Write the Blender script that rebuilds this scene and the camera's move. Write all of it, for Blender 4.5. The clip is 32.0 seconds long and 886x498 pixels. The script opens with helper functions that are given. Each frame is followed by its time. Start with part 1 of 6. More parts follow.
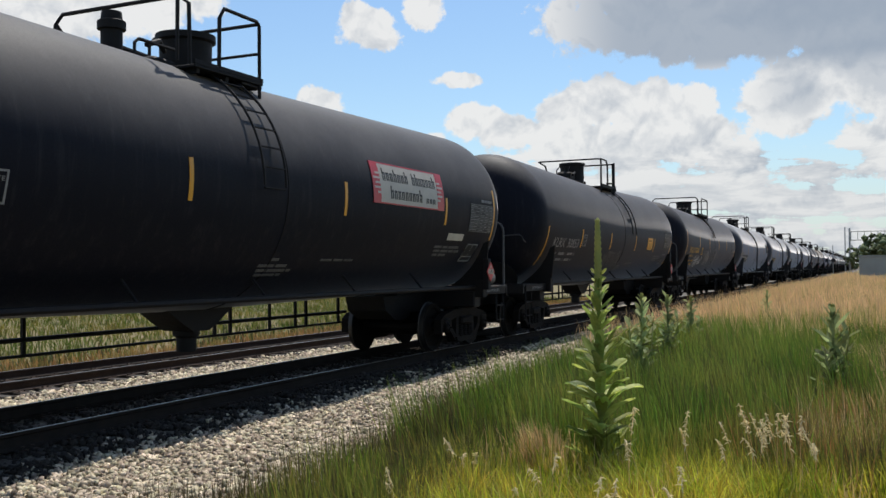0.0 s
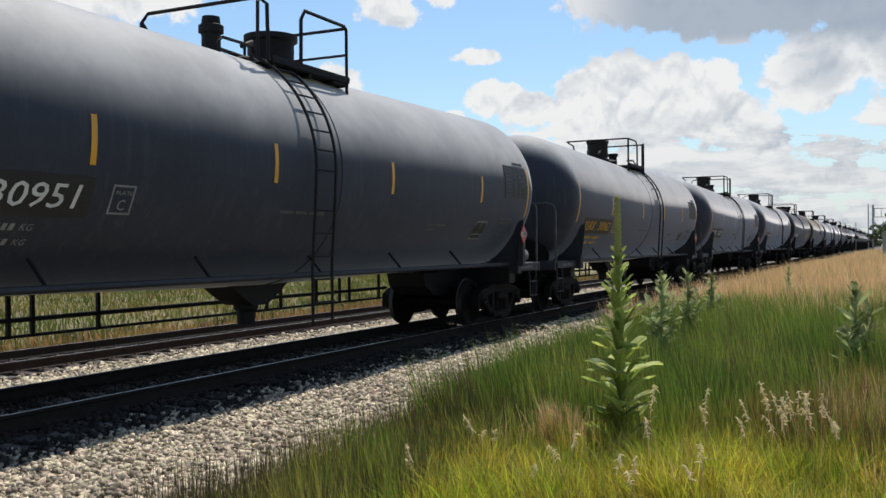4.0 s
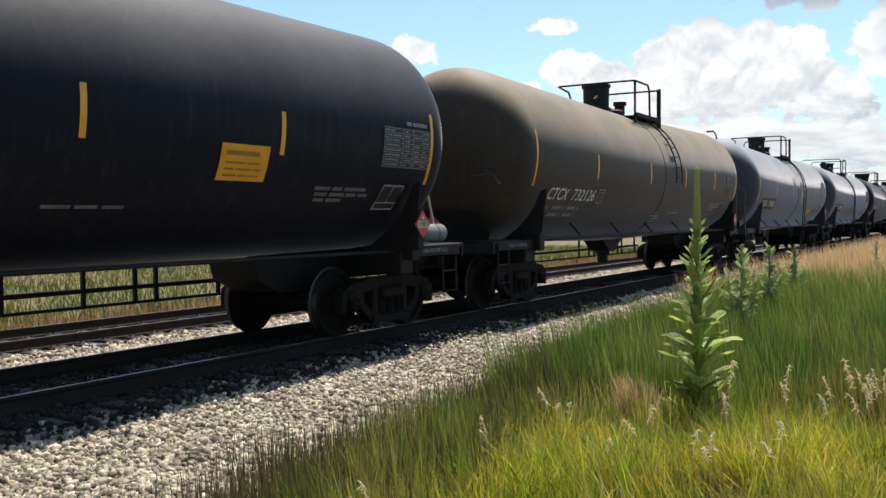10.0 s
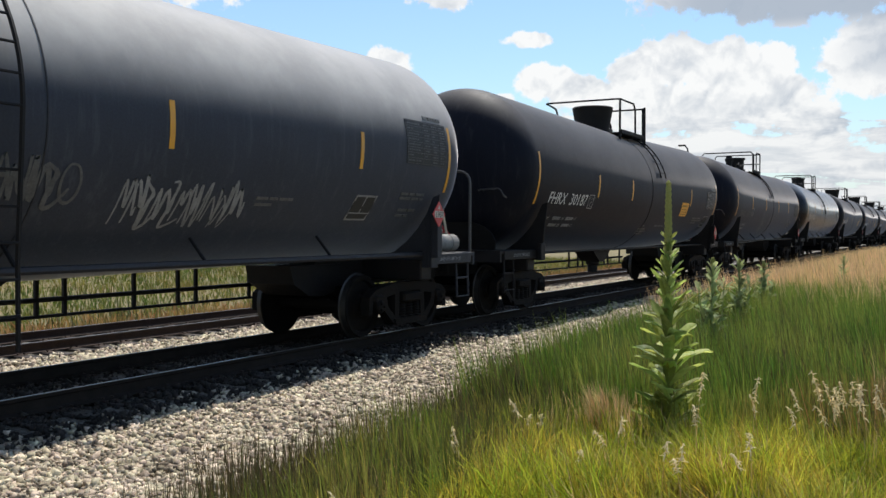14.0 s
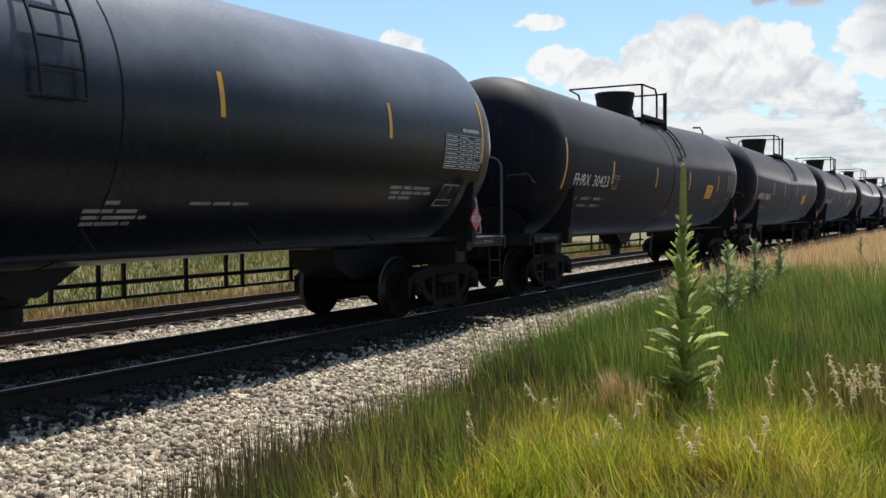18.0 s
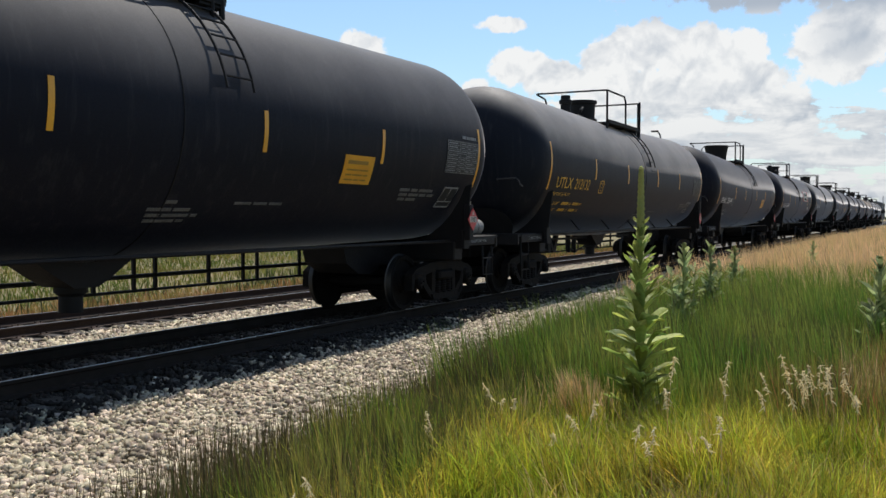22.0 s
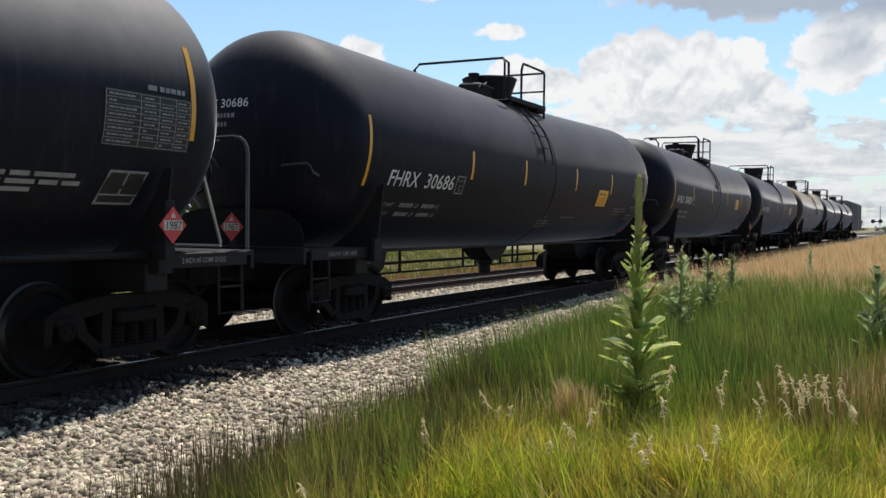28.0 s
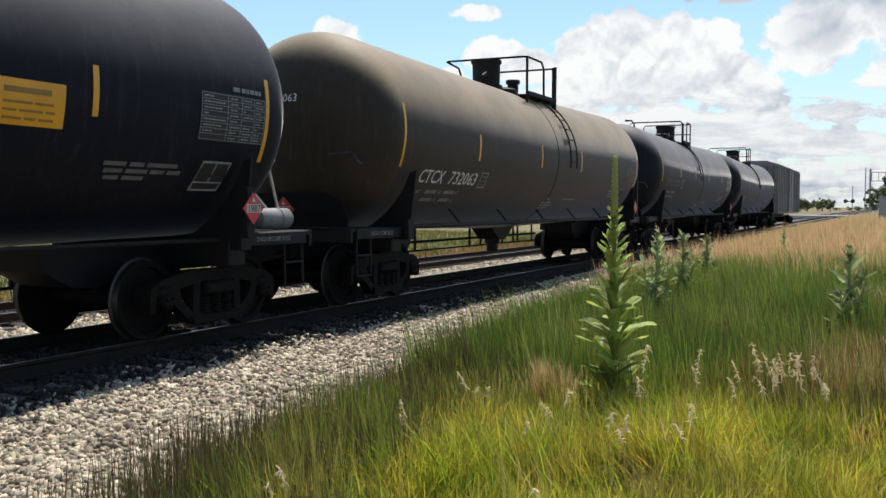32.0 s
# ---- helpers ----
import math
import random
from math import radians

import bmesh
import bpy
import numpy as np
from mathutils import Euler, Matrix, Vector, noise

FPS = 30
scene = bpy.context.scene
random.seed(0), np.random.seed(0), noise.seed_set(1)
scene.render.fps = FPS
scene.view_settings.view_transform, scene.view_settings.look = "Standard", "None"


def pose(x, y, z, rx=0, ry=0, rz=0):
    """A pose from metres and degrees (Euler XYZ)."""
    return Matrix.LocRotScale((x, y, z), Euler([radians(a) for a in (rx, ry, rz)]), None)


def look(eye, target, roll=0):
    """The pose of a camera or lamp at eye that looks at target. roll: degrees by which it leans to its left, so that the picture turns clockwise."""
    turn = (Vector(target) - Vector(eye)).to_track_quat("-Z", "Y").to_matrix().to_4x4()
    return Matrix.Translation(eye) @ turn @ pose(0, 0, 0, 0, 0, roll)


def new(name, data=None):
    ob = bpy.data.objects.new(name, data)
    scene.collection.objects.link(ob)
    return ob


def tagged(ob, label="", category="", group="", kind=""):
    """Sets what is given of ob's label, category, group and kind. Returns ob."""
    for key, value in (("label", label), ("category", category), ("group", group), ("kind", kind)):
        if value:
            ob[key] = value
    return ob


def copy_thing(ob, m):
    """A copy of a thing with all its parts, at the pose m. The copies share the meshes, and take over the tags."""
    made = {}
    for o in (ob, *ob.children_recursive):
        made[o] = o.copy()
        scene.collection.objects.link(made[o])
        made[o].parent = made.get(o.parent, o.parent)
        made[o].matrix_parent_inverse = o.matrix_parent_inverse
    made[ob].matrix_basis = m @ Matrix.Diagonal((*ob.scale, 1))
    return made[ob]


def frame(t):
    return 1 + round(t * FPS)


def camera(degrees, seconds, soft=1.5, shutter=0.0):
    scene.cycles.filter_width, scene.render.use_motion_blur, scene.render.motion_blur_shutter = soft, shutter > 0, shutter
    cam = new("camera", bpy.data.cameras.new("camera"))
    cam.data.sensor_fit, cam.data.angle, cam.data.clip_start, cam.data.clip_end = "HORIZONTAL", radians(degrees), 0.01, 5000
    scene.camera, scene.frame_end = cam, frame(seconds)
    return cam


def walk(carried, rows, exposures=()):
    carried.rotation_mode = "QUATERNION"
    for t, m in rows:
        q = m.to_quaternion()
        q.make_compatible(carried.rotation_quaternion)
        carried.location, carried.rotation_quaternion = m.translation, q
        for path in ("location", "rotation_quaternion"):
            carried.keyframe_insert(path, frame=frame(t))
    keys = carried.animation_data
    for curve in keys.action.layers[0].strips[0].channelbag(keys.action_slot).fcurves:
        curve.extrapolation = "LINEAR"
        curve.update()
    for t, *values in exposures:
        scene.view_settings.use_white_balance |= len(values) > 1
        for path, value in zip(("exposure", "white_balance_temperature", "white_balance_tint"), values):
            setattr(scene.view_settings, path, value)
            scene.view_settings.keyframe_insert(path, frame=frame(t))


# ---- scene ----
import collections

cam = camera(51.0, 32.0)

# camera stands beside the line, turning a little in the hand: seconds, yaw, pitch, roll
EYE = (0.0, 0.0, 1.555)
TURNS = (
    (0.0, 24.69, 1.24, 0.45), (0.5, 24.71, 1.31, 0.34), (1.0, 24.84, 0.91, 0.34), (1.5, 24.98, 0.70, 0.58), (2.0, 25.29, 0.37, 0.68),
    (2.5, 25.41, 0.33, 1.00), (3.0, 25.25, 0.04, 0.79), (3.5, 25.44, -0.07, 0.53), (4.0, 25.88, -0.12, 0.54), (4.5, 25.96, -0.22, 1.01),
    (6.5, 28.38, -0.06, 0.90), (7.0, 28.74, -0.91, 0.40), (7.5, 28.27, -1.32, 0.23), (8.0, 28.23, -1.25, 0.20), (8.5, 27.82, -1.10, 0.05),
    (9.0, 27.50, -1.18, 0.09), (9.5, 28.04, -1.94, -0.32), (10.0, 30.50, -1.78, 0.43), (10.5, 30.22, -0.87, 0.38), (11.0, 30.06, -1.05, -0.09),
    (11.5, 30.09, -0.57, -0.04), (12.0, 29.69, -0.20, 0.30), (12.5, 29.58, -0.23, -0.21), (13.0, 29.49, -0.71, -0.03), (13.5, 29.39, -1.00, 0.04),
    (14.0, 28.85, -1.12, -0.11), (14.5, 28.66, -1.79, -0.37), (16.5, 28.77, -1.61, 0.30), (17.0, 27.36, -2.15, 0.17), (17.5, 28.32, -2.31, -0.07),
    (18.0, 29.70, -2.06, 0.35), (18.5, 28.43, -2.76, 0.10), (19.0, 28.40, -2.42, -0.68), (19.5, 27.42, -1.84, 0.16), (20.0, 26.43, -2.19, 0.11),
    (20.5, 25.94, -2.06, -0.94), (21.0, 25.71, -1.80, -0.34), (21.5, 26.70, -1.84, -0.63), (22.0, 27.23, -2.03, -0.17), (22.5, 26.74, -2.83, -0.08),
    (23.0, 26.33, -2.35, -0.10), (23.5, 26.41, -2.89, 0.05), (24.0, 26.69, -2.94, -0.22), (24.5, 27.87, -2.40, 0.27), (26.5, 27.92, -2.11, -0.09),
    (27.0, 27.29, -1.63, -1.08), (27.5, 27.04, -1.54, -0.81), (28.0, 27.10, -1.63, -0.60), (28.5, 26.78, -1.10, -0.32), (29.0, 27.59, 0.19, -0.41),
    (29.5, 29.05, -1.38, 0.08), (30.0, 28.94, -3.25, -0.71), (30.5, 27.28, -2.74, -1.20), (31.0, 27.26, -2.54, -0.44), (31.5, 26.39, -2.09, -0.53),
    (32.0, 25.67, -2.73, -0.31),
)
walk(cam, [(t, pose(*EYE, 90 + pitch, roll, yaw)) for t, yaw, pitch, roll in TURNS], [(0, 0.16), (3, 0.18), (4, 0.23), (7, 0.25), (8, 0.31), (9, 0.25), (10, 0.47), (11, 0.43), (12, 0.47), (13, 0.37), (14, 0.37), (17, 0.35), (20, 0.29), (22, 0.27), (24, 0.31), (27, 0.31), (29, 0.31), (29.6, 0.31), (30, 0.56), (31, 0.52), (32, 0.40)])

# ---- world: sky with broken cumulus, high sun ahead ----
SUN_EL, SUN_AZ = 63.0, 12.0      # degrees; azimuth to the left of the line's direction


def nd(nt, kind, **vals):
    n = nt.nodes.new(kind)
    for k, v in vals.items():
        if k in n.inputs:
            n.inputs[k].default_value = v
    return n


class Net:
    """Small wrapper to write node maths in one line each."""

    def __init__(self, tree):
        self.t = tree

    def put(self, socket, v):
        if isinstance(v, bpy.types.NodeSocket):
            self.t.links.new(v, socket)
        elif v is not None:
            socket.default_value = v

    def m(self, op, a, b=None, c=None, clamp=False):
        n = self.t.nodes.new("ShaderNodeMath")
        n.operation, n.use_clamp = op, clamp
        for s, v in zip(n.inputs, (a, b, c)):
            self.put(s, v)
        return n.outputs[0]

    def ramp(self, v, lo, hi, a=0.0, b=1.0, smooth=True):
        n = self.t.nodes.new("ShaderNodeMapRange")
        n.interpolation_type = "SMOOTHSTEP" if smooth else "LINEAR"
        for k, x in (("Value", v), ("From Min", lo), ("From Max", hi), ("To Min", a), ("To Max", b)):
            self.put(n.inputs[k], x)
        return n.outputs[0]

    def noise(self, vec, scale, detail=4.0, rough=0.55, dist=0.0):
        n = self.t.nodes.new("ShaderNodeTexNoise")
        for k, x in (("Scale", scale), ("Detail", detail), ("Roughness", rough), ("Distortion", dist)):
            n.inputs[k].default_value = x
        self.put(n.inputs["Vector"], vec)
        return n.outputs["Fac"]

    def mix(self, f, a, b, mode="MIX"):
        n = self.t.nodes.new("ShaderNodeMix")
        n.data_type, n.blend_type = "RGBA", mode
        self.put(n.inputs[0], f)
        for s, v in ((n.inputs[6], a), (n.inputs[7], b)):
            self.put(s, (*v, 1.0) if isinstance(v, tuple) and len(v) == 3 else v)
        return n.outputs[2]

    def vadd(self, a, b):
        n = self.t.nodes.new("ShaderNodeVectorMath")
        self.put(n.inputs[0], a), self.put(n.inputs[1], b)
        return n.outputs[0]

    def vmul(self, a, b):
        n = self.t.nodes.new("ShaderNodeVectorMath")
        n.operation = "MULTIPLY"
        self.put(n.inputs[0], a), self.put(n.inputs[1], b)
        return n.outputs[0]


# clouds ahead: azimuth to the left, elevation, half width, half height (degrees), weight
CLOUDS = (
    (22.7, 9.1, 1.7, 1.0, 0.95), (20.2, 8.3, 1.9, 1.1, 0.9), (17.4, 9.2, 1.7, 1.3, 0.95), (15.2, 9.9, 1.9, 1.45, 1.0), (12.5, 9.8, 2.1, 1.5, 1.0), (9.9, 9.5, 1.5, 1.3, 1.0),
    (8.7, 7.9, 1.5, 1.0, 0.9), (6.9, 6.2, 2.2, 1.0, 0.9), (13.8, 7.2, 6.2, 2.0, 1.0), (25.3, 7.7, 1.0, 0.6, 0.7),
    (23.6, 11.6, 1.4, 0.45, 0.75), (29.2, 14.6, 2.0, 1.4, 0.75), (25.9, 15.9, 1.4, 1.3, 0.65), (32.2, 10.3, 1.6, 0.9, 0.75),
    (46.5, 15.4, 6.5, 2.4, 0.95), (40.0, 16.0, 3.0, 1.3, 0.7), (5.5, 15.1, 11.5, 3.0, 1.3), (3.6, 10.0, 2.9, 2.1, 1.05), (0.0, 11.5, 3.5, 3.4, 1.0), (-6.0, 14.0, 6.0, 6.0, 1.1),
    (2.5, 5.4, 3.6, 0.9, 0.8), (4.5, 3.7, 7.0, 1.2, 0.85), (12.0, 4.4, 8.5, 1.6, 0.9), (-3.0, 7.0, 5.0, 2.0, 0.9), (19.0, 3.4, 8.0, 1.3, 0.7),
    (33.0, 4.0, 12.0, 2.0, 0.6), (60.0, 9.0, 9.0, 3.5, 0.9), (-20.0, 9.0, 9.0, 4.0, 0.9), (8.0, 1.2, 26.0, 1.2, 0.8),
)


def make_world():
    w = bpy.data.worlds.new("sky")
    w.use_nodes = True
    scene.world = w
    t = w.node_tree
    t.nodes.clear()
    n = Net(t)
    sky = t.nodes.new("ShaderNodeTexSky")
    sky.sky_type, sky.sun_disc = "NISHITA", False
    sky.sun_elevation, sky.sun_rotation = radians(SUN_EL), radians(-SUN_AZ)
    sky.air_density, sky.dust_density, sky.ozone_density = 1.3, 0.4, 2.0
    co = t.nodes.new("ShaderNodeTexCoord").outputs["Generated"]
    sep = t.nodes.new("ShaderNodeSeparateXYZ")
    t.links.new(co, sep.inputs[0])
    x, y, z = sep.outputs
    az = n.m("MULTIPLY", n.m("ARCTAN2", n.m("MULTIPLY", x, -1.0), y), 57.2958)
    el = n.m("MULTIPLY", n.m("ARCSINE", z), 57.2958)
    # edges of the clouds are broken up by noise before the shapes are laid
    wob = n.noise(co, 30.0, 9.0, 0.62)
    body = None
    for a, e, ra, re, k in CLOUDS:
        dx = n.m("MULTIPLY", n.m("SUBTRACT", az, a), 1.0 / ra)
        dy = n.m("MULTIPLY", n.m("SUBTRACT", el, e), 1.0 / re)
        d = n.m("SQRT", n.m("ADD", n.m("MULTIPLY", dx, dx), n.m("MULTIPLY", dy, dy)))
        v = n.m("MULTIPLY", n.m("SUBTRACT", 1.25, d), k)
        body = v if body is None else n.m("SMOOTH_MAX", body, v, 0.25)
    # scattered clouds elsewhere in the sky
    spread = n.m("MULTIPLY", n.m("SUBTRACT", n.noise(n.vmul(co, (1, 1, 2.2)), 3.2, 2.0), 0.5), 3.0)
    far = n.m("ADD", n.ramp(el, 19.0, 27.0, -2.0, 0.0), spread)
    side = n.m("ADD", n.ramp(n.m("ABSOLUTE", n.m("SUBTRACT", az, 25.0)), 38.0, 48.0, -2.0, 0.0), spread)
    body = n.m("MAXIMUM", n.m("MAXIMUM", body, -1.0), n.m("MAXIMUM", far, side))
    lump = n.noise(co, 13.0, 5.0, 0.58, 0.3)
    dens = n.m("ADD", n.m("MULTIPLY", body, 1.35), n.m("ADD", n.m("MULTIPLY", n.m("SUBTRACT", wob, 0.5), 2.3), n.m("MULTIPLY", n.m("SUBTRACT", lump, 0.5), 1.3)))
    bands = n.noise(n.vmul(co, (1.0, 1.0, 5.0)), 9.0, 6.0, 0.6, 0.4)
    lowmask = n.ramp(el, 8.0, 6.0)
    dens = n.m("ADD", dens, n.m("MULTIPLY", n.m("MULTIPLY", n.m("SUBTRACT", bands, 0.53), 5.0), lowmask))
    cover = n.ramp(dens, 0.1, 0.4)
    # relief: lumps lit from above, grey below, and grey where the cloud is deep
    up = n.noise(n.vadd(co, (0.0, -0.004, 0.022)), 13.0, 5.0, 0.58, 0.3)
    puffs, puffs_up = n.noise(co, 34.0, 4.0, 0.5, 0.6), n.noise(n.vadd(co, (0.0, -0.002, 0.009)), 34.0, 4.0, 0.5, 0.6)
    relief = n.m("ADD", n.m("MULTIPLY", n.m("SUBTRACT", lump, up), 2.0), n.m("MULTIPLY", n.m("SUBTRACT", puffs, puffs_up), 1.3))
    thick = n.ramp(dens, 0.75, 2.1)
    tone = n.m("ADD", n.m("SUBTRACT", 0.96, n.m("MULTIPLY", thick, 0.22)), relief, clamp=True)
    grey_deck = n.m("MULTIPLY", n.ramp(el, 10.7, 12.3), n.ramp(az, 20.0, 13.0))
    tone = n.m("MULTIPLY", tone, n.m("SUBTRACT", 1.0, n.m("MULTIPLY", grey_deck, 0.85)))
    grey_side = n.m("MULTIPLY", n.m("MULTIPLY", n.ramp(el, 7.0, 9.5), n.ramp(az, 7.5, 3.0)), n.ramp(dens, 0.4, 1.3))
    tone = n.m("MULTIPLY", tone, n.m("SUBTRACT", 1.0, n.m("MULTIPLY", grey_side, 0.5)))
    tone = n.m("ADD", tone, n.m("MULTIPLY", n.m("SUBTRACT", n.m("MULTIPLY", n.m("SUBTRACT", bands, 0.5), 3.2), 0.16), lowmask), clamp=True)
    low = n.ramp(el, 8.5, 2.5, 0.0, 0.18)
    tone = n.m("MULTIPLY", tone, n.m("SUBTRACT", 1.0, low))
    colr = n.mix(tone, (0.37, 0.44, 0.54), (1.0, 1.0, 0.99))
    haze = n.ramp(el, 0.0, 9.0, 0.55, 0.0)
    skyc = n.mix(haze, n.mix(1.0, sky.outputs[0], (1.0, 1.13, 1.27), "MULTIPLY"), (5.4, 6.5, 7.6))
    bg_sky = nd(t, "ShaderNodeBackground", Strength=0.09)
    bg_cl = nd(t, "ShaderNodeBackground", Strength=0.75)
    t.links.new(skyc, bg_sky.inputs[0]), t.links.new(colr, bg_cl.inputs[0])
    mixer = t.nodes.new("ShaderNodeMixShader")
    t.links.new(n.m("MULTIPLY", cover, 0.96), mixer.inputs[0])
    t.links.new(bg_sky.outputs[0], mixer.inputs[1]), t.links.new(bg_cl.outputs[0], mixer.inputs[2])
    out = t.nodes.new("ShaderNodeOutputWorld")
    t.links.new(mixer.outputs[0], out.inputs[0])


make_world()
sun = new("sun", bpy.data.lights.new("sun", "SUN"))
sun.data.energy, sun.data.angle, sun.data.color = 4.2, radians(0.6), (1.0, 0.95, 0.87)
se, sa = radians(SUN_EL), radians(SUN_AZ)
sun.matrix_world = look((0, 0, 60), (60 * math.sin(sa) * math.cos(se), -60 * math.cos(sa) * math.cos(se), 60 - 60 * math.sin(se)))


# ---- materials ----
MATS = {}


def material(name, base, base2=None, rough=0.6, metal=0.0, spec=0.5, grain=40.0, blotch=1.5, amount=0.5, bump=0.0, bump_scale=None, island=0.0,
             obj_random=0.0, dust=None, dust_sun_amount=0.0, through_light=0.0, coords="Object", streak=0.0, hue=0.10, sheen=0.0, sheen_rough=0.2):
    """A procedural surface: two colours mixed by noise at two scales, bump of the grain, and streaks or a lighter upper
    side (dust and sunlit tone) where wanted.
    """
    if name in MATS:
        return MATS[name]
    mat = bpy.data.materials.new(name)
    mat.use_nodes = True
    t = mat.node_tree
    t.nodes.clear()
    n = Net(t)
    co = t.nodes.new("ShaderNodeTexCoord").outputs[coords]
    base2 = base2 or tuple(c * 0.7 for c in base)
    big, small = n.noise(co, blotch, 3.0), n.noise(co, grain, 5.0, 0.6)
    f = n.ramp(n.m("ADD", n.m("MULTIPLY", big, 0.6), n.m("MULTIPLY", small, 0.4)), 0.5 - 0.22 / max(amount, 0.05) * 0.5, 0.5 + 0.22 / max(amount, 0.05) * 0.5)
    colr = n.mix(f, base, base2)
    if streak:
        st = n.noise(n.vmul(co, (1.0, 1.0, 0.08)), 9.0, 4.0, 0.7)
        colr = n.mix(n.m("MULTIPLY", n.ramp(st, 0.5, 0.72), streak), colr, dust or tuple(c * 0.5 for c in base))
    if island or obj_random:
        geo = t.nodes.new("ShaderNodeNewGeometry").outputs["Random Per Island"] if island else t.nodes.new("ShaderNodeObjectInfo").outputs["Random"]
        k = island or obj_random
        hsv = t.nodes.new("ShaderNodeHueSaturation")
        t.links.new(colr, hsv.inputs["Color"])
        t.links.new(n.m("ADD", n.m("MULTIPLY", geo, 2 * k), 1.0 - k), hsv.inputs["Value"])
        t.links.new(n.m("ADD", n.m("MULTIPLY", n.m("FRACT", n.m("MULTIPLY", geo, 7.31)), hue * k), 0.5 - 0.5 * hue * k), hsv.inputs["Hue"])
        colr = hsv.outputs[0]
    # lightens upward normals: settled dust, and the sunlit side with its edge put into colour
    if dust and dust_sun_amount:
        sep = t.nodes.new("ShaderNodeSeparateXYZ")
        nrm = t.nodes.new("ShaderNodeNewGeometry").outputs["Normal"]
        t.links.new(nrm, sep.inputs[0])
        # less of it on faces that look along the line
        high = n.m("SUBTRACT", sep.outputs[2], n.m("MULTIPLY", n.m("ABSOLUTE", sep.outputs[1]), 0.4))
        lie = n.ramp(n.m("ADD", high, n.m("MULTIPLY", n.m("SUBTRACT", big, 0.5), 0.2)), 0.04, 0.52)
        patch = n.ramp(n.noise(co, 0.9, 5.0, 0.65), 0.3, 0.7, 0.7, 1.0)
        colr = n.mix(n.m("MULTIPLY", n.m("MULTIPLY", lie, patch), dust_sun_amount), colr, dust)
    bs = nd(t, "ShaderNodeBsdfPrincipled", Roughness=rough, Metallic=metal)
    bs.inputs["Specular IOR Level"].default_value = spec
    t.links.new(colr, bs.inputs["Base Color"])
    if sheen:
        # a film of dust at a low angle, strengthened to give far cars a haze
        bs.inputs["Sheen Weight"].default_value, bs.inputs["Sheen Roughness"].default_value, bs.inputs["Sheen Tint"].default_value = sheen, sheen_rough, (0.56, 0.55, 0.57, 1.0)
    t.links.new(n.ramp(small, 0.2, 0.8, max(rough - 0.1, 0.03), min(rough + 0.12, 1.0)), bs.inputs["Roughness"])
    if bump:
        b = t.nodes.new("ShaderNodeBump")
        b.inputs["Strength"].default_value, b.inputs["Distance"].default_value = bump, 0.02
        t.links.new(n.noise(co, bump_scale or grain, 4.0, 0.6), b.inputs["Height"])
        t.links.new(b.outputs[0], bs.inputs["Normal"])
    shader = bs.outputs[0]
    if through_light:
        tr = t.nodes.new("ShaderNodeBsdfTranslucent")
        t.links.new(colr, tr.inputs[0])
        mx = t.nodes.new("ShaderNodeMixShader")
        mx.inputs[0].default_value = through_light
        t.links.new(shader, mx.inputs[1]), t.links.new(tr.outputs[0], mx.inputs[2])
        shader = mx.outputs[0]
    out = t.nodes.new("ShaderNodeOutputMaterial")
    t.links.new(shader, out.inputs[0])
    MATS[name] = mat
    return mat


# dust on the tank paints also carries the sunlit tone of the upper tank
M_BLACK = material("black_tank_paint", (0.0034, 0.0043, 0.0105), (0.0050, 0.0058, 0.0110), rough=0.6, spec=0.15, grain=60, blotch=0.8, dust=(0.2, 0.188, 0.178), dust_sun_amount=0.33, streak=0.05, sheen=0.58, sheen_rough=0.22)
# its blue-grey dust colour stands for the sky's sheen on the upper tank
M_BLUE = material("blue_black_tank_paint", (0.0045, 0.0065, 0.013), (0.007, 0.009, 0.015), rough=0.3, spec=0.24, grain=60, blotch=0.8, dust=(0.25, 0.265, 0.29), dust_sun_amount=0.78, streak=0.04, sheen=0.7)
M_GREY = material("grey_tank_paint", (0.040, 0.045, 0.060), (0.032, 0.036, 0.047), rough=0.64, spec=0.2, grain=50, blotch=0.7, dust=(0.5, 0.49, 0.47), dust_sun_amount=0.76, streak=0.04, sheen=1.0, sheen_rough=0.3)
M_BROWN = material("brown_dusty_tank_paint", (0.046, 0.035, 0.024), (0.033, 0.026, 0.019), rough=0.6, spec=0.15, grain=50, blotch=0.7, dust=(0.38, 0.29, 0.18), dust_sun_amount=0.85, streak=0.05, sheen=0.6, sheen_rough=0.3)
M_NAVY = material("dusty_navy_tank_paint", (0.0045, 0.0065, 0.012), (0.007, 0.008, 0.013), rough=0.6, spec=0.18, grain=60, blotch=0.8, dust=(0.27, 0.25, 0.23), dust_sun_amount=0.75, streak=0.04, sheen=0.7)
M_GREYSTEEL = material("dusty_grey_car_steel", (0.034, 0.036, 0.043), (0.022, 0.023, 0.028), rough=0.6, spec=0.25, grain=35, blotch=3, bump=0.15)
M_RAILING = material("worn_handrail_paint", (0.065, 0.066, 0.07), (0.035, 0.035, 0.038), rough=0.45, metal=0.3, grain=40, blotch=5)
M_STEEL = material("black_car_steel", (0.0095, 0.0093, 0.0102), (0.0155, 0.014, 0.0135), rough=0.65, spec=0.18, grain=35, blotch=3, bump=0.15)
M_TRUCK = material("dusty_cast_steel", (0.0065, 0.006, 0.0056), (0.0145, 0.012, 0.010), rough=0.8, spec=0.1, grain=25, blotch=3, bump=0.35)
M_WHEEL = material("wheel_steel", (0.007, 0.0063, 0.0058), (0.013, 0.011, 0.0095), rough=0.7, spec=0.08, grain=30, blotch=4)
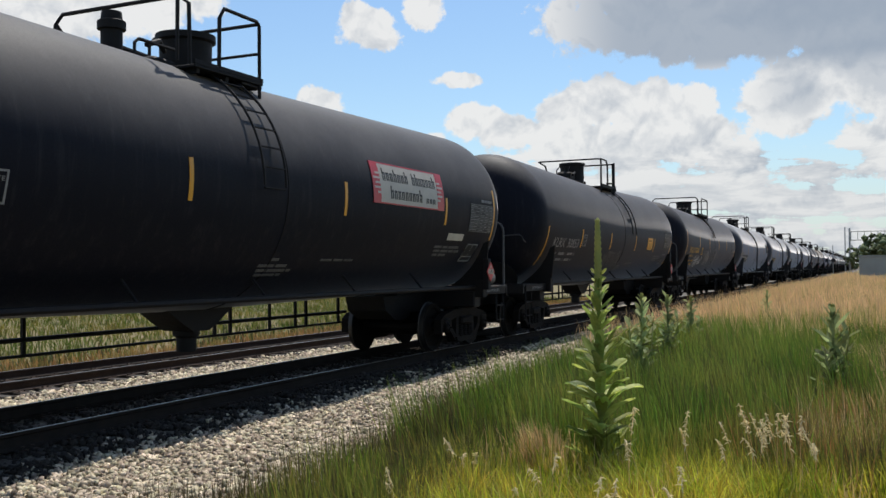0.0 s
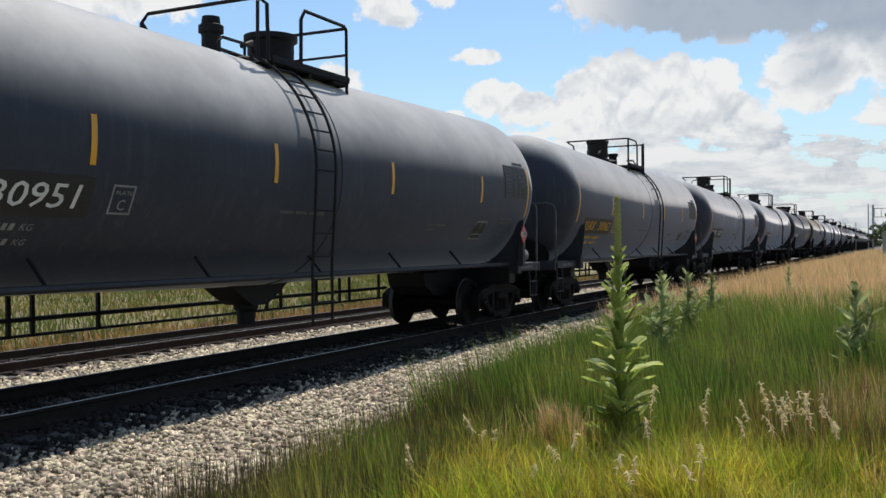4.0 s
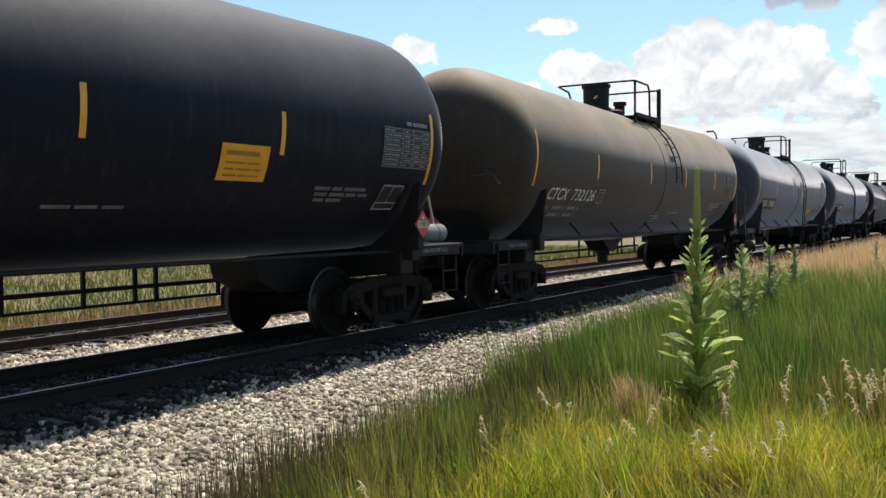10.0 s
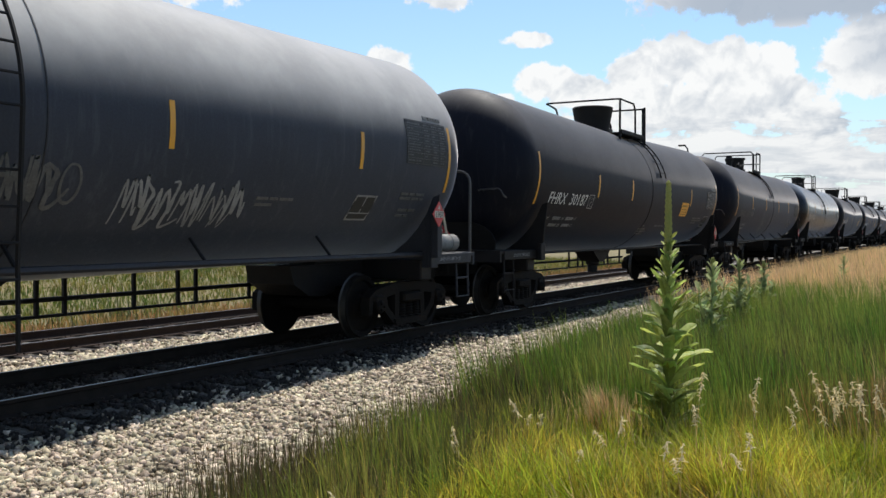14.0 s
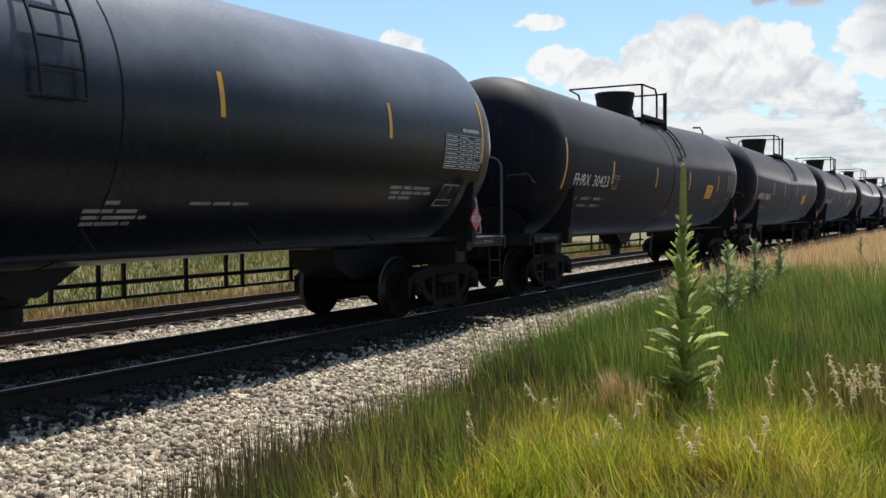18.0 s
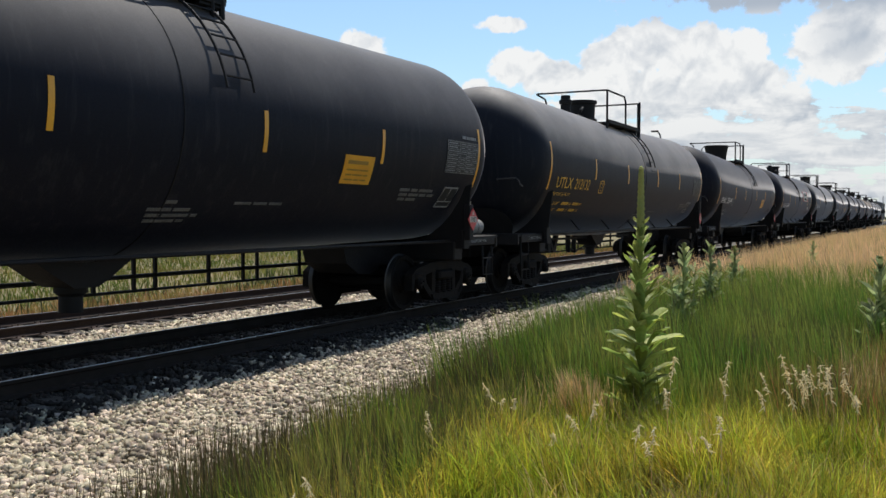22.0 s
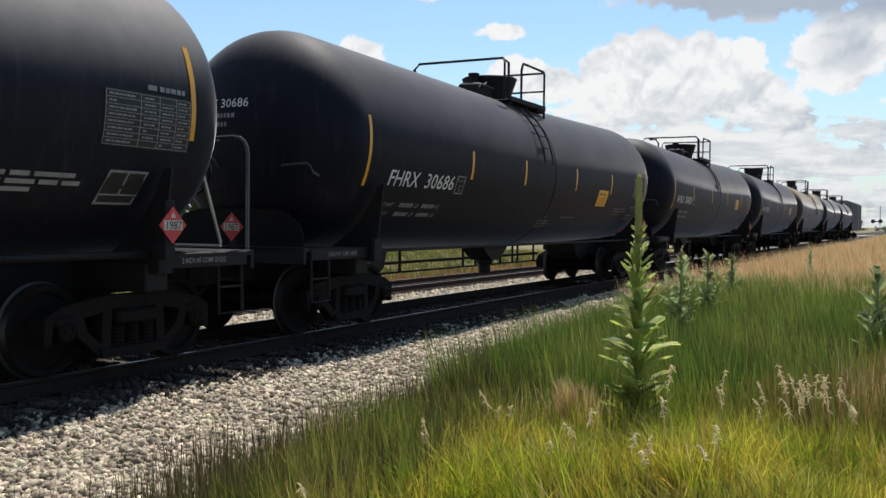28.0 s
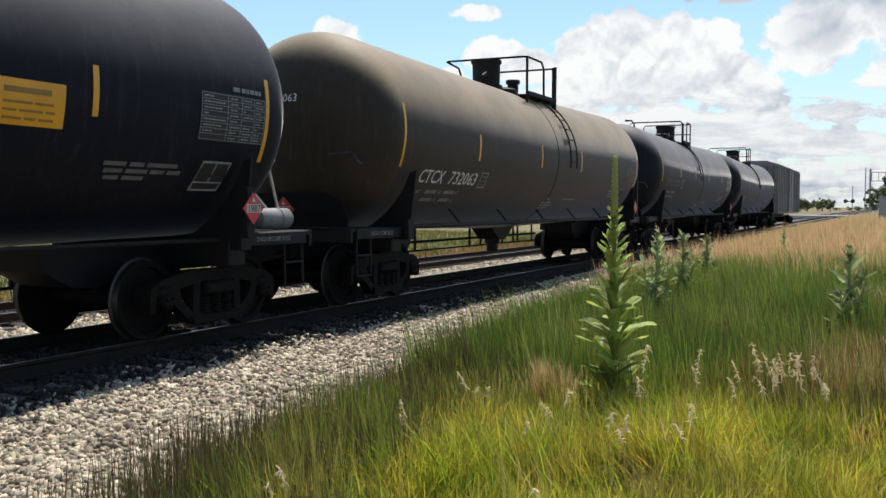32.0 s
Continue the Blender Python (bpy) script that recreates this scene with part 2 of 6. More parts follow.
M_TREAD = material("polished_tread_steel", (0.06, 0.058, 0.055), (0.035, 0.033, 0.031), rough=0.45, metal=0.7, grain=60, blotch=4)
M_YELLOW = material("yellow_reflective_tape", (0.75, 0.36, 0.02), (0.6, 0.27, 0.02), rough=0.35, grain=90, blotch=3)
M_OCHRE = material("faded_decal_ink", (0.22, 0.12, 0.02), (0.3, 0.17, 0.02), rough=0.5, grain=60, blotch=4)
M_PALE = material("pale_reflective_tape", (0.62, 0.6, 0.52), (0.45, 0.42, 0.36), rough=0.4, grain=90, blotch=3)
M_WHITE = material("white_stencil_paint", (0.72, 0.72, 0.7), (0.5, 0.5, 0.49), rough=0.6, grain=70, blotch=5)
M_GOLD = material("yellow_stencil_paint", (0.72, 0.42, 0.04), (0.5, 0.28, 0.03), rough=0.6, grain=70, blotch=5)
M_FADED = material("faded_stencil_paint", (0.28, 0.28, 0.28), (0.16, 0.16, 0.16), rough=0.65, grain=40, blotch=6)
M_TAG = material("pale_spray_paint", (0.27, 0.265, 0.235), (0.14, 0.125, 0.10), rough=0.7, grain=14, blotch=5, amount=0.9)
M_TAGDIM = material("thin_spray_paint", (0.17, 0.165, 0.15), (0.07, 0.065, 0.055), rough=0.7, grain=14, blotch=6, amount=0.9)
M_DIM = material("dirty_stencil_paint", (0.12, 0.12, 0.12), (0.06, 0.06, 0.06), rough=0.65, grain=40, blotch=6)
M_RED = material("red_sign_enamel", (0.55, 0.03, 0.04), (0.42, 0.03, 0.035), rough=0.4, grain=60, blotch=5)
M_CREAM = material("cream_sign_panel", (0.52, 0.475, 0.4), (0.42, 0.38, 0.32), rough=0.5, grain=60, blotch=4)
M_INK = material("black_sign_ink", (0.02, 0.02, 0.02), rough=0.6, grain=60, blotch=4)
M_TABLE = material("dark_stencil_panel", (0.012, 0.012, 0.013), (0.02, 0.02, 0.02), rough=0.6, grain=60, blotch=4)
M_RAILSIDE = material("rusty_rail_steel", (0.06, 0.037, 0.027), (0.036, 0.023, 0.017), rough=0.75, spec=0.3, grain=40, blotch=5, bump=0.2)
# near-track copy of the rail steel, darkened for the train's shade on it
M_RAILDARK = material("shaded_rail_steel", (0.02, 0.016, 0.013), (0.032, 0.025, 0.02), rough=0.85, spec=0.1, grain=40, blotch=5, bump=0.2)
M_RAILTOP = material("worn_rail_head", (0.28, 0.275, 0.27), (0.2, 0.19, 0.185), rough=0.35, metal=0.8, grain=50, blotch=4)
M_TIE = material("creosoted_tie_wood", (0.036, 0.028, 0.022), (0.06, 0.047, 0.037), rough=0.85, grain=30, blotch=3, bump=0.4, obj_random=0.3)
M_STONE = material("crushed_limestone", (0.56, 0.475, 0.345), (0.25, 0.2, 0.135), rough=0.85, grain=30, blotch=5, amount=0.9, bump=0.3, island=0.5)
M_DARKSTONE = material("oil_stained_ballast", (0.05, 0.042, 0.035), (0.026, 0.022, 0.018), rough=0.9, spec=0.15, grain=45, blotch=4, bump=0.3, island=0.4)
# bed colour, well below that of the loose stones strewn over it
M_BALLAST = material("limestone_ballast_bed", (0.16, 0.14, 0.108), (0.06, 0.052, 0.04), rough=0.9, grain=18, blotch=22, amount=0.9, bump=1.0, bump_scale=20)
M_SOIL = material("meadow_soil", (0.12, 0.105, 0.035), (0.19, 0.14, 0.06), rough=0.95, grain=6, blotch=0.25, amount=0.8, bump=0.6, bump_scale=8)
M_GRASS = material("green_grass_blade", (0.14, 0.2, 0.026), (0.30, 0.27, 0.06), rough=0.55, spec=0.3, grain=3, blotch=1.3, amount=1.3, island=0.45, through_light=0.45, hue=0.16)
M_LIME = material("lime_grass_blade", (0.31, 0.35, 0.028), (0.53, 0.45, 0.06), rough=0.5, spec=0.3, grain=4, blotch=2.4, amount=1.3, island=0.55, through_light=0.45, hue=0.14)
M_DARKGRASS = material("dark_grass_blade", (0.07, 0.09, 0.026), (0.125, 0.105, 0.042), rough=0.6, spec=0.25, grain=3, blotch=1.6, amount=1.2, island=0.45, through_light=0.35, hue=0.14)
M_DEEP = material("deep_green_grass_blade", (0.112, 0.2, 0.027), (0.23, 0.26, 0.055), rough=0.55, spec=0.3, grain=3, blotch=1.3, amount=1.1, island=0.45, through_light=0.45, hue=0.12)
M_TAN = material("dry_tan_grass", (0.78, 0.53, 0.29), (0.62, 0.45, 0.21), rough=0.7, spec=0.2, grain=3, blotch=0.5, amount=0.8, island=0.35, through_light=0.4)
M_RUST = material("rusty_dry_growth", (0.36, 0.17, 0.07), (0.30, 0.22, 0.07), rough=0.75, spec=0.2, grain=3, blotch=0.6, amount=1.0, island=0.4, through_light=0.35)
M_FIELD = material("field_grass", (0.085, 0.125, 0.02), (0.21, 0.185, 0.045), rough=0.6, spec=0.25, grain=2, blotch=0.25, amount=1.2, island=0.45, through_light=0.4, hue=0.14)
M_TIP = material("brown_grass_tip", (0.30, 0.21, 0.10), (0.44, 0.34, 0.17), rough=0.7, spec=0.2, grain=6, blotch=1, island=0.4, through_light=0.4)
M_STALK = material("brown_grass_stalk", (0.15, 0.105, 0.06), (0.09, 0.085, 0.035), rough=0.75, spec=0.15, grain=6, blotch=1, island=0.5, through_light=0.3)
M_SEED = material("pale_seed_head", (0.95, 0.87, 0.66), (0.9, 0.76, 0.5), rough=0.7, spec=0.2, grain=20, blotch=3, island=0.3, through_light=0.55, hue=0.04)
M_LEAF = material("woolly_mullein_leaf", (0.47, 0.54, 0.15), (0.24, 0.31, 0.06), rough=0.45, spec=0.6, grain=14, blotch=5, amount=0.9, obj_random=0.5, through_light=0.55, bump=0.5, bump_scale=60)
M_WEED = material("grey_green_weed_leaf", (0.37, 0.41, 0.19), (0.24, 0.285, 0.11), rough=0.7, spec=0.25, grain=14, blotch=5, amount=0.9, obj_random=0.5, through_light=0.45, bump=0.4, bump_scale=60)
M_SPIKE = material("mullein_flower_spike", (0.36, 0.39, 0.13), (0.46, 0.44, 0.14), rough=0.8, spec=0.2, grain=90, blotch=12, amount=0.9, bump=1.0, bump_scale=80, through_light=0.2)
M_TREE = material("tree_foliage", (0.10, 0.135, 0.065), (0.15, 0.175, 0.085), rough=0.7, spec=0.2, grain=2, blotch=0.4, island=0.4, through_light=0.25)
M_BARK = material("tree_bark", (0.09, 0.075, 0.06), rough=0.9, grain=12, blotch=2, bump=0.5)
M_GALV = material("galvanised_mast_steel", (0.42, 0.43, 0.44), (0.32, 0.33, 0.34), rough=0.5, metal=0.5, grain=20, blotch=2)
M_TANKGREY = material("weathered_reservoir_paint", (0.26, 0.25, 0.235), (0.14, 0.13, 0.12), rough=0.6, grain=25, blotch=4)
M_SIGBLACK = material("black_signal_paint", (0.02, 0.02, 0.022), rough=0.5, grain=20, blotch=2)
M_ROAD = material("asphalt_road", (0.06, 0.06, 0.062), (0.045, 0.045, 0.046), rough=0.85, grain=30, blotch=1)
M_CONC = material("concrete_crossing", (0.45, 0.43, 0.4), (0.36, 0.34, 0.32), rough=0.85, grain=20, blotch=1)
M_BOXCAR = material("grey_boxcar_paint", (0.22, 0.215, 0.21), (0.16, 0.155, 0.15), rough=0.6, spec=0.3, grain=20, blotch=0.8, streak=0.3)
M_SHED = material("grey_metal_cladding", (0.30, 0.325, 0.32), (0.24, 0.26, 0.26), rough=0.6, grain=20, blotch=0.6)


# ---- mesh helpers ----
class MB:
    """Collects vertices and faces of one part."""

    def __init__(self):
        self.v, self.f = [], []

    def add(self, verts, faces):
        o = len(self.v)
        self.v += [tuple(p) for p in verts]
        self.f += [tuple(o + i for i in q) for q in faces]
        return self

    def box(self, x0, x1, y0, y1, z0, z1, bev=0.0):
        if not bev:
            vs = [(x, y, z) for z in (z0, z1) for y in (y0, y1) for x in (x0, x1)]
            return self.add(vs, [(0, 2, 3, 1), (4, 5, 7, 6), (0, 1, 5, 4), (2, 6, 7, 3), (0, 4, 6, 2), (1, 3, 7, 5)])
        b = bev
        ring = [(x0 + b, y0), (x1 - b, y0), (x1, y0 + b), (x1, y1 - b), (x1 - b, y1), (x0 + b, y1), (x0, y1 - b), (x0, y0 + b)]
        cx, cy = (x0 + x1) / 2, (y0 + y1) / 2
        sx, sy = max(1 - 2 * b / (x1 - x0), 0.1), max(1 - 2 * b / (y1 - y0), 0.1)
        vs = []
        for z, k in ((z0, 0), (z0 + b, 1), (z1 - b, 1), (z1, 0)):
            vs += [(x, y, z) if k else (cx + (x - cx) * sx, cy + (y - cy) * sy, z) for x, y in ring]
        fs = [(7, 6, 5, 4, 3, 2, 1, 0), tuple(range(24, 32))]
        for r in range(3):
            fs += [(r * 8 + i, r * 8 + (i + 1) % 8, r * 8 + 8 + (i + 1) % 8, r * 8 + 8 + i) for i in range(8)]
        return self.add(vs, fs)

    def tube(self, path, r, n=6, cap=True, taper=None):
        path = [Vector(p) for p in path]
        rings = []
        side = None
        for i, p in enumerate(path):
            d = (path[min(i + 1, len(path) - 1)] - path[max(i - 1, 0)]).normalized()
            if side is None or abs(side.dot(d)) > 0.95:
                side = d.orthogonal().normalized()
            side = (side - d * side.dot(d)).normalized()
            up = d.cross(side)
            rr = r if taper is None else r * (1 + (taper - 1) * i / (len(path) - 1))
            rings.append([p + (side * math.cos(a) + up * math.sin(a)) * rr for a in (2 * math.pi * k / n for k in range(n))])
        vs = [q for ring in rings for q in ring]
        fs = [(i * n + k, i * n + (k + 1) % n, (i + 1) * n + (k + 1) % n, (i + 1) * n + k) for i in range(len(path) - 1) for k in range(n)]
        if cap:
            fs += [tuple(range(n))[::-1], tuple((len(path) - 1) * n + k for k in range(n))]
        return self.add(vs, fs)

    def lathe(self, profile, axis, centre, n=24):
        """profile: (distance along axis, radius)."""
        c = Vector(centre)
        a = {"x": Vector((1, 0, 0)), "y": Vector((0, 1, 0)), "z": Vector((0, 0, 1))}[axis]
        s = a.orthogonal().normalized()
        u = a.cross(s)
        vs = [c + a * h + (s * math.cos(2 * math.pi * k / n) + u * math.sin(2 * math.pi * k / n)) * max(r, 1e-4) for h, r in profile for k in range(n)]
        fs = [(i * n + k, i * n + (k + 1) % n, (i + 1) * n + (k + 1) % n, (i + 1) * n + k) for i in range(len(profile) - 1) for k in range(n)]
        fs += [tuple(range(n))[::-1], tuple((len(profile) - 1) * n + k for k in range(n))]
        return self.add(vs, fs)

    def prism(self, poly, axis, a, b):
        """A flat outline, drawn in the two other axes, pulled from a to b."""
        put = {"x": lambda p, h: (h, p[0], p[1]), "y": lambda p, h: (p[0], h, p[1]), "z": lambda p, h: (p[0], p[1], h)}[axis]
        k = len(poly)
        vs = [put(p, a) for p in poly] + [put(p, b) for p in poly]
        return self.add(vs, [tuple(range(k))[::-1], tuple(range(k, 2 * k))] + [(i, (i + 1) % k, k + (i + 1) % k, k + i) for i in range(k)])

    def mesh(self, name, mat, smooth=True):
        me = bpy.data.meshes.new(name)
        me.from_pydata(self.v, [], self.f)
        bm = bmesh.new()
        bm.from_mesh(me)
        bmesh.ops.recalc_face_normals(bm, faces=bm.faces)
        bm.to_mesh(me)
        bm.free()
        me.materials.append(mat)
        if smooth:
            me.shade_smooth()
            me.set_sharp_from_angle(angle=radians(38))
        return me


def part(name, mb, mat, parent, label="", smooth=True, at=None):
    """One mesh object under a thing or under a part."""
    me = mb if isinstance(mb, bpy.types.Mesh) else mb.mesh(name, mat, smooth)
    ob = new(name, me)
    ob.parent = parent
    if at is not None:
        ob.matrix_basis = at if isinstance(at, Matrix) else Matrix.Translation(at)
    if label:
        ob["label"] = label
    return ob


def thing(name, label, category, group="", at=None):
    ob = new(name)
    ob.empty_display_size = 0.3
    if at is not None:
        ob.matrix_basis = at if isinstance(at, Matrix) else Matrix.Translation(at)
    return tagged(ob, label, category, group)


def solid(name, mb, mat, label, category, group="", kind="", smooth=True, at=None):
    ob = new(name, mb.mesh(name, mat, smooth) if isinstance(mb, MB) else mb)
    if at is not None:
        ob.matrix_basis = at if isinstance(at, Matrix) else Matrix.Translation(at)
    return tagged(ob, label, category, group, kind)


# ---- the ground, ballast and both tracks (x across, minus is towards the line; rail top of the near track is z = 0) ----
TX = -8.35            # centre of the near track
TX2 = -14.2          # centre of the second track, whose rail tops lie a little lower
Z2 = -0.32


def ground_z(x, y):
    x, y = np.asarray(x, float), np.asarray(y, float)
    base = np.interp(x, [-400, -40, -18.5, -17.0, -6.2, -4.9, -4.1, -3.1, 0, 30, 400], [-0.4, -0.8, -1.05, -1.05, -1.05, -0.5, -0.24, -0.12, -0.1, -0.2, -0.1])
    wave = 0.05 * np.sin(x * 1.3 + y * 0.7) + 0.04 * np.sin(y * 1.1 - x * 0.5 + 2.0) + 0.03 * np.sin(x * 2.7 + 1.0) * np.sin(y * 2.1)
    return base + wave * np.clip((x + 4.6) / 2.0, 0, 1)


def grid_mesh(name, xs, ys, zf, mat):
    X, Y = np.meshgrid(xs, ys)
    Z = zf(X, Y)
    nx, ny = len(xs), len(ys)
    v = np.stack([X, Y, Z], -1).reshape(-1, 3)
    f = [(j * nx + i, j * nx + i + 1, (j + 1) * nx + i + 1, (j + 1) * nx + i) for j in range(ny - 1) for i in range(nx - 1)]
    me = bpy.data.meshes.new(name)
    me.from_pydata(v.tolist(), [], f)
    me.materials.append(mat)
    me.shade_smooth()
    return me


def tri_mesh(name, verts, tris, mat, smooth=False):
    """verts: (n, k, 3) copies of a shape of k points; tris: (m, 3) within a shape."""
    n, k, _ = verts.shape
    idx = (np.arange(n)[:, None, None] * k + tris[None]).reshape(-1)
    me = bpy.data.meshes.new(name)
    me.vertices.add(n * k)
    me.vertices.foreach_set("co", verts.reshape(-1).astype(np.float32))
    me.loops.add(len(idx))
    me.loops.foreach_set("vertex_index", idx.astype(np.int32))
    me.polygons.add(len(idx) // 3)
    me.polygons.foreach_set("loop_start", np.arange(0, len(idx), 3, dtype=np.int32))
    me.update(calc_edges=True)
    me.materials.append(mat)
    if smooth:
        me.shade_smooth()
    return me


XS = [-3000, -600, -200, -80, -40, -25, -18, -16, -14, -11, -8, -6.6, -6.0, -5.5, -5.1, -4.8, -4.5, -4.2, -3.9, -3.6, -3.2, -2.8, -2.4, -2, -1.5, -1, -.5, 0, .5, 1, 2, 4, 8, 20, 60, 200, 600, 3000]
YS = [-600, -100, -30, -10] + [-4 + 0.5 * i for i in range(60)] + [27, 29, 32, 36, 40, 46, 55, 70, 100, 150, 250, 500, 1200, 3000]
solid("ground", grid_mesh("ground", XS, YS, ground_z, M_SOIL), M_SOIL, "rough meadow earth under grass, reaching to the horizon", "ground", kind="structure")

# ballast beds
PROFILE = [(-18.1, -1.1), (-16.8, -0.66), (-16.3, -0.55), (-12.3, -0.54), (-11.2, -0.42), (-10.2, -0.24), (-9.75, -0.2), (-6.95, -0.2), (-6.6, -0.22), (-5.9, -0.28), (-5.2, -0.335), (-4.6, -0.36), (-4.1, -0.45)]


def ballast_z(x, y):
    return np.interp(x, [p[0] for p in PROFILE], [p[1] for p in PROFILE]) + 0.012 * np.sin(np.asarray(y) * 2.3 + np.asarray(x) * 3.0)


BX = [-18.1, -16.8, -16.3, -15, -13.5, -12.3, -11.7, -11.2, -10.7, -10.2, -9.75, -9.2, -8.5, -7.6, -6.95, -6.6, -6.2, -5.9, -5.5, -5.2, -4.9, -4.6, -4.1]
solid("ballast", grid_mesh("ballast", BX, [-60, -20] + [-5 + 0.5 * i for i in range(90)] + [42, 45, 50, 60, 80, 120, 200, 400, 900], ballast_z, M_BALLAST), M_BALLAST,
      "grey-brown crushed limestone bed under both tracks", "ballast", kind="structure")

OCT = np.array([(1, 0, 0), (-1, 0, 0), (0, 1, 0), (0, -1, 0), (0, 0, 1), (0, 0, -1)], float)
OCT_T = np.array([(0, 2, 4), (2, 1, 4), (1, 3, 4), (3, 0, 4), (2, 0, 5), (1, 2, 5), (3, 1, 5), (0, 3, 5)])


CHUNK = np.array([(a, b, c) for a in (-0.72, 0.72) for b in (-0.72, 0.72) for c in (-0.6, 0.6)])
CHUNK_T = np.array([(0, 1, 3), (0, 3, 2), (4, 6, 7), (4, 7, 5), (0, 4, 5), (0, 5, 1), (2, 3, 7), (2, 7, 6), (0, 2, 6), (0, 6, 4), (1, 5, 7), (1, 7, 3)])


def stones(name, seed, n, x0, x1, y0, y1, size, shape, tris, label, skip=None, mat=None):
    r = np.random.RandomState(seed)
    x = r.uniform(x0, x1, n)
    y = y0 + (y1 - y0) * r.uniform(0, 1, n) ** 1.25
    if skip is not None:
        keep = skip(x, y, r)
        x, y = x[keep], y[keep]
    n = len(x)
    s = size * r.uniform(0.5, 1.0, (n, 1, 1)) ** 1.4 * 1.75 * r.uniform(0.55, 1.25, (n, 1, 3))
    v = (shape[None] * (1 + r.uniform(-0.4, 0.3, (n, len(shape), 1))) + r.uniform(-0.22, 0.22, (n, len(shape), 3))) * s
    a, b = r.uniform(0, 6.28, n), r.uniform(-1.4, 1.4, n)
    ca, sa_, cb, sb = np.cos(a)[:, None], np.sin(a)[:, None], np.cos(b)[:, None], np.sin(b)[:, None]
    yy, zz = v[..., 1] * cb - v[..., 2] * sb, v[..., 1] * sb + v[..., 2] * cb
    xx, yy = v[..., 0] * ca - yy * sa_, v[..., 0] * sa_ + yy * ca
    z = np.where(x > -4.6, np.maximum(ballast_z(x, y), ground_z(x, y)), ballast_z(x, y)) + r.uniform(-0.6, 1.1, n) * size
    v = np.stack([xx + x[:, None], yy + y[:, None], zz + z[:, None]], -1)
    return solid(name, tri_mesh(name, v, tris, mat or M_STONE), mat or M_STONE, label, "gravel", kind="stuff")


def off_tie(y, gap=0.13):
    """True between two ties of the near track."""
    return np.abs((np.asarray(y) + 4.265) % 0.53 - 0.265) < 0.265 - gap


stones("shoulder_gravel", 3, 64000, -7.0, -3.2, 2.0, 19.0, 0.023, CHUNK, CHUNK_T, "sharp pale limestone gravel on the track shoulder",
       lambda x, y, r: r.uniform(0, 1, len(x)) < np.where(off_tie(y, 0.11) | (x > -6.8), np.interp(x + 0.06 * np.sin(y * 4.3), [-6.78, -6.42, -3.8, -3.2], [0.06, 1, 1, 0.4]), 0))
stones("far_shoulder_gravel", 4, 15000, -6.95, -4.8, 19.0, 48.0, 0.034, CHUNK, CHUNK_T, "sharp pale limestone gravel beside the far stretch of track")
stones("near_shoulder_gravel", 8, 34000, -6.6, -3.1, -14.0, 2.0, 0.028, CHUNK, CHUNK_T, "sharp pale limestone gravel on the near stretch of track")
stones("middle_gravel", 5, 30000, -13.1, -9.7, 2.0, 45.0, 0.032, CHUNK, CHUNK_T, "pale limestone gravel between the two tracks")


stones("crib_gravel", 6, 14000, -9.7, -7.3, 2.0, 34.0, 0.03, OCT, OCT_T, "dark gravel between the ties", None, M_DARKSTONE)
stones("stained_gravel", 7, 17000, -7.45, -6.5, 2.0, 34.0, 0.028, OCT, OCT_T, "dark gravel beside the rail", lambda x, y, r: (off_tie(y, 0.1) | (x > -6.9)) & (r.uniform(0, 1, len(x)) < np.interp(x + 0.08 * np.sin(y * 5.1), [-6.85, -6.5], [1, 0.1])), M_DARKSTONE)
stones("tie_end_gravel", 9, 4500, -7.3, -6.8, 2.0, 40.0, 0.026, CHUNK, CHUNK_T, "pale gravel lying between the tie ends", lambda x, y, r: off_tie(y, 0.12) & (r.uniform(0, 1, len(x)) < np.interp(x + 0.12 * np.sin(y * 3.7) + 0.06 * np.sin(y * 9.1), [-7.05, -6.7], [0.0, 1])))

RAIL = [(-0.07, 0), (0.07, 0), (0.07, 0.012), (0.012, 0.035), (0.012, 0.125), (0.036, 0.14), (0.036, 0.168), (-0.036, 0.168), (-0.036, 0.14), (-0.012, 0.125), (-0.012, 0.035), (-0.07, 0.012)]


def make_track(name, cx, top, label, tie_count, tie_from, rail_mat, worn):
    track = tagged(thing(name, label, "railway track", at=(cx, 0, top)), kind="structure")
    for s in (-1, 1):
        rail = part("rail", MB().prism([(s * 0.7535 + p[0], p[1] - 0.172) for p in RAIL], "y", -40, 900), rail_mat, track, smooth=False)
        part("rail_head", MB().box(s * 0.7535 - worn, s * 0.7535 + worn, -40, 900, -0.006, 0.0), M_RAILTOP, rail, "bright worn running surface", smooth=False)
    tie = MB().box(-1.3, 1.3, -0.115, 0.115, -0.35, -0.178, 0.012).mesh("crosstie", M_TIE, False)
    plate = MB().box(-0.17, 0.17, -0.09, 0.09, -0.182, -0.168, 0.004)
    for sx in (-0.1, 0.1):
        for sy in (-0.06, 0.06):
            plate.lathe([(-0.17, 0.012), (-0.14, 0.02)], "z", (sx, sy, 0), 6)
    plate = plate.mesh("tie_plate", M_RAILSIDE, False)
    rng = random.Random(11)
    for i in range(tie_count):
        y = tie_from + i * 0.53
        o = part("crosstie", tie, None, track, at=pose(rng.uniform(-0.06, 0.06), y, rng.uniform(-0.008, 0.004), 0, 0, rng.uniform(-1.2, 1.2)))
        if i < 70:
            for s in (-1, 1):
                part("tie_plate", plate, None, o, at=(s * 0.7535, 0, 0))


# ---- tank cars (y along the car, minus is its leading end; +x is the side towards the camera) ----
R, ZC, HALF, HEAD = 1.58, 2.60, 7.32, 1.0
LENGTH = 18.1


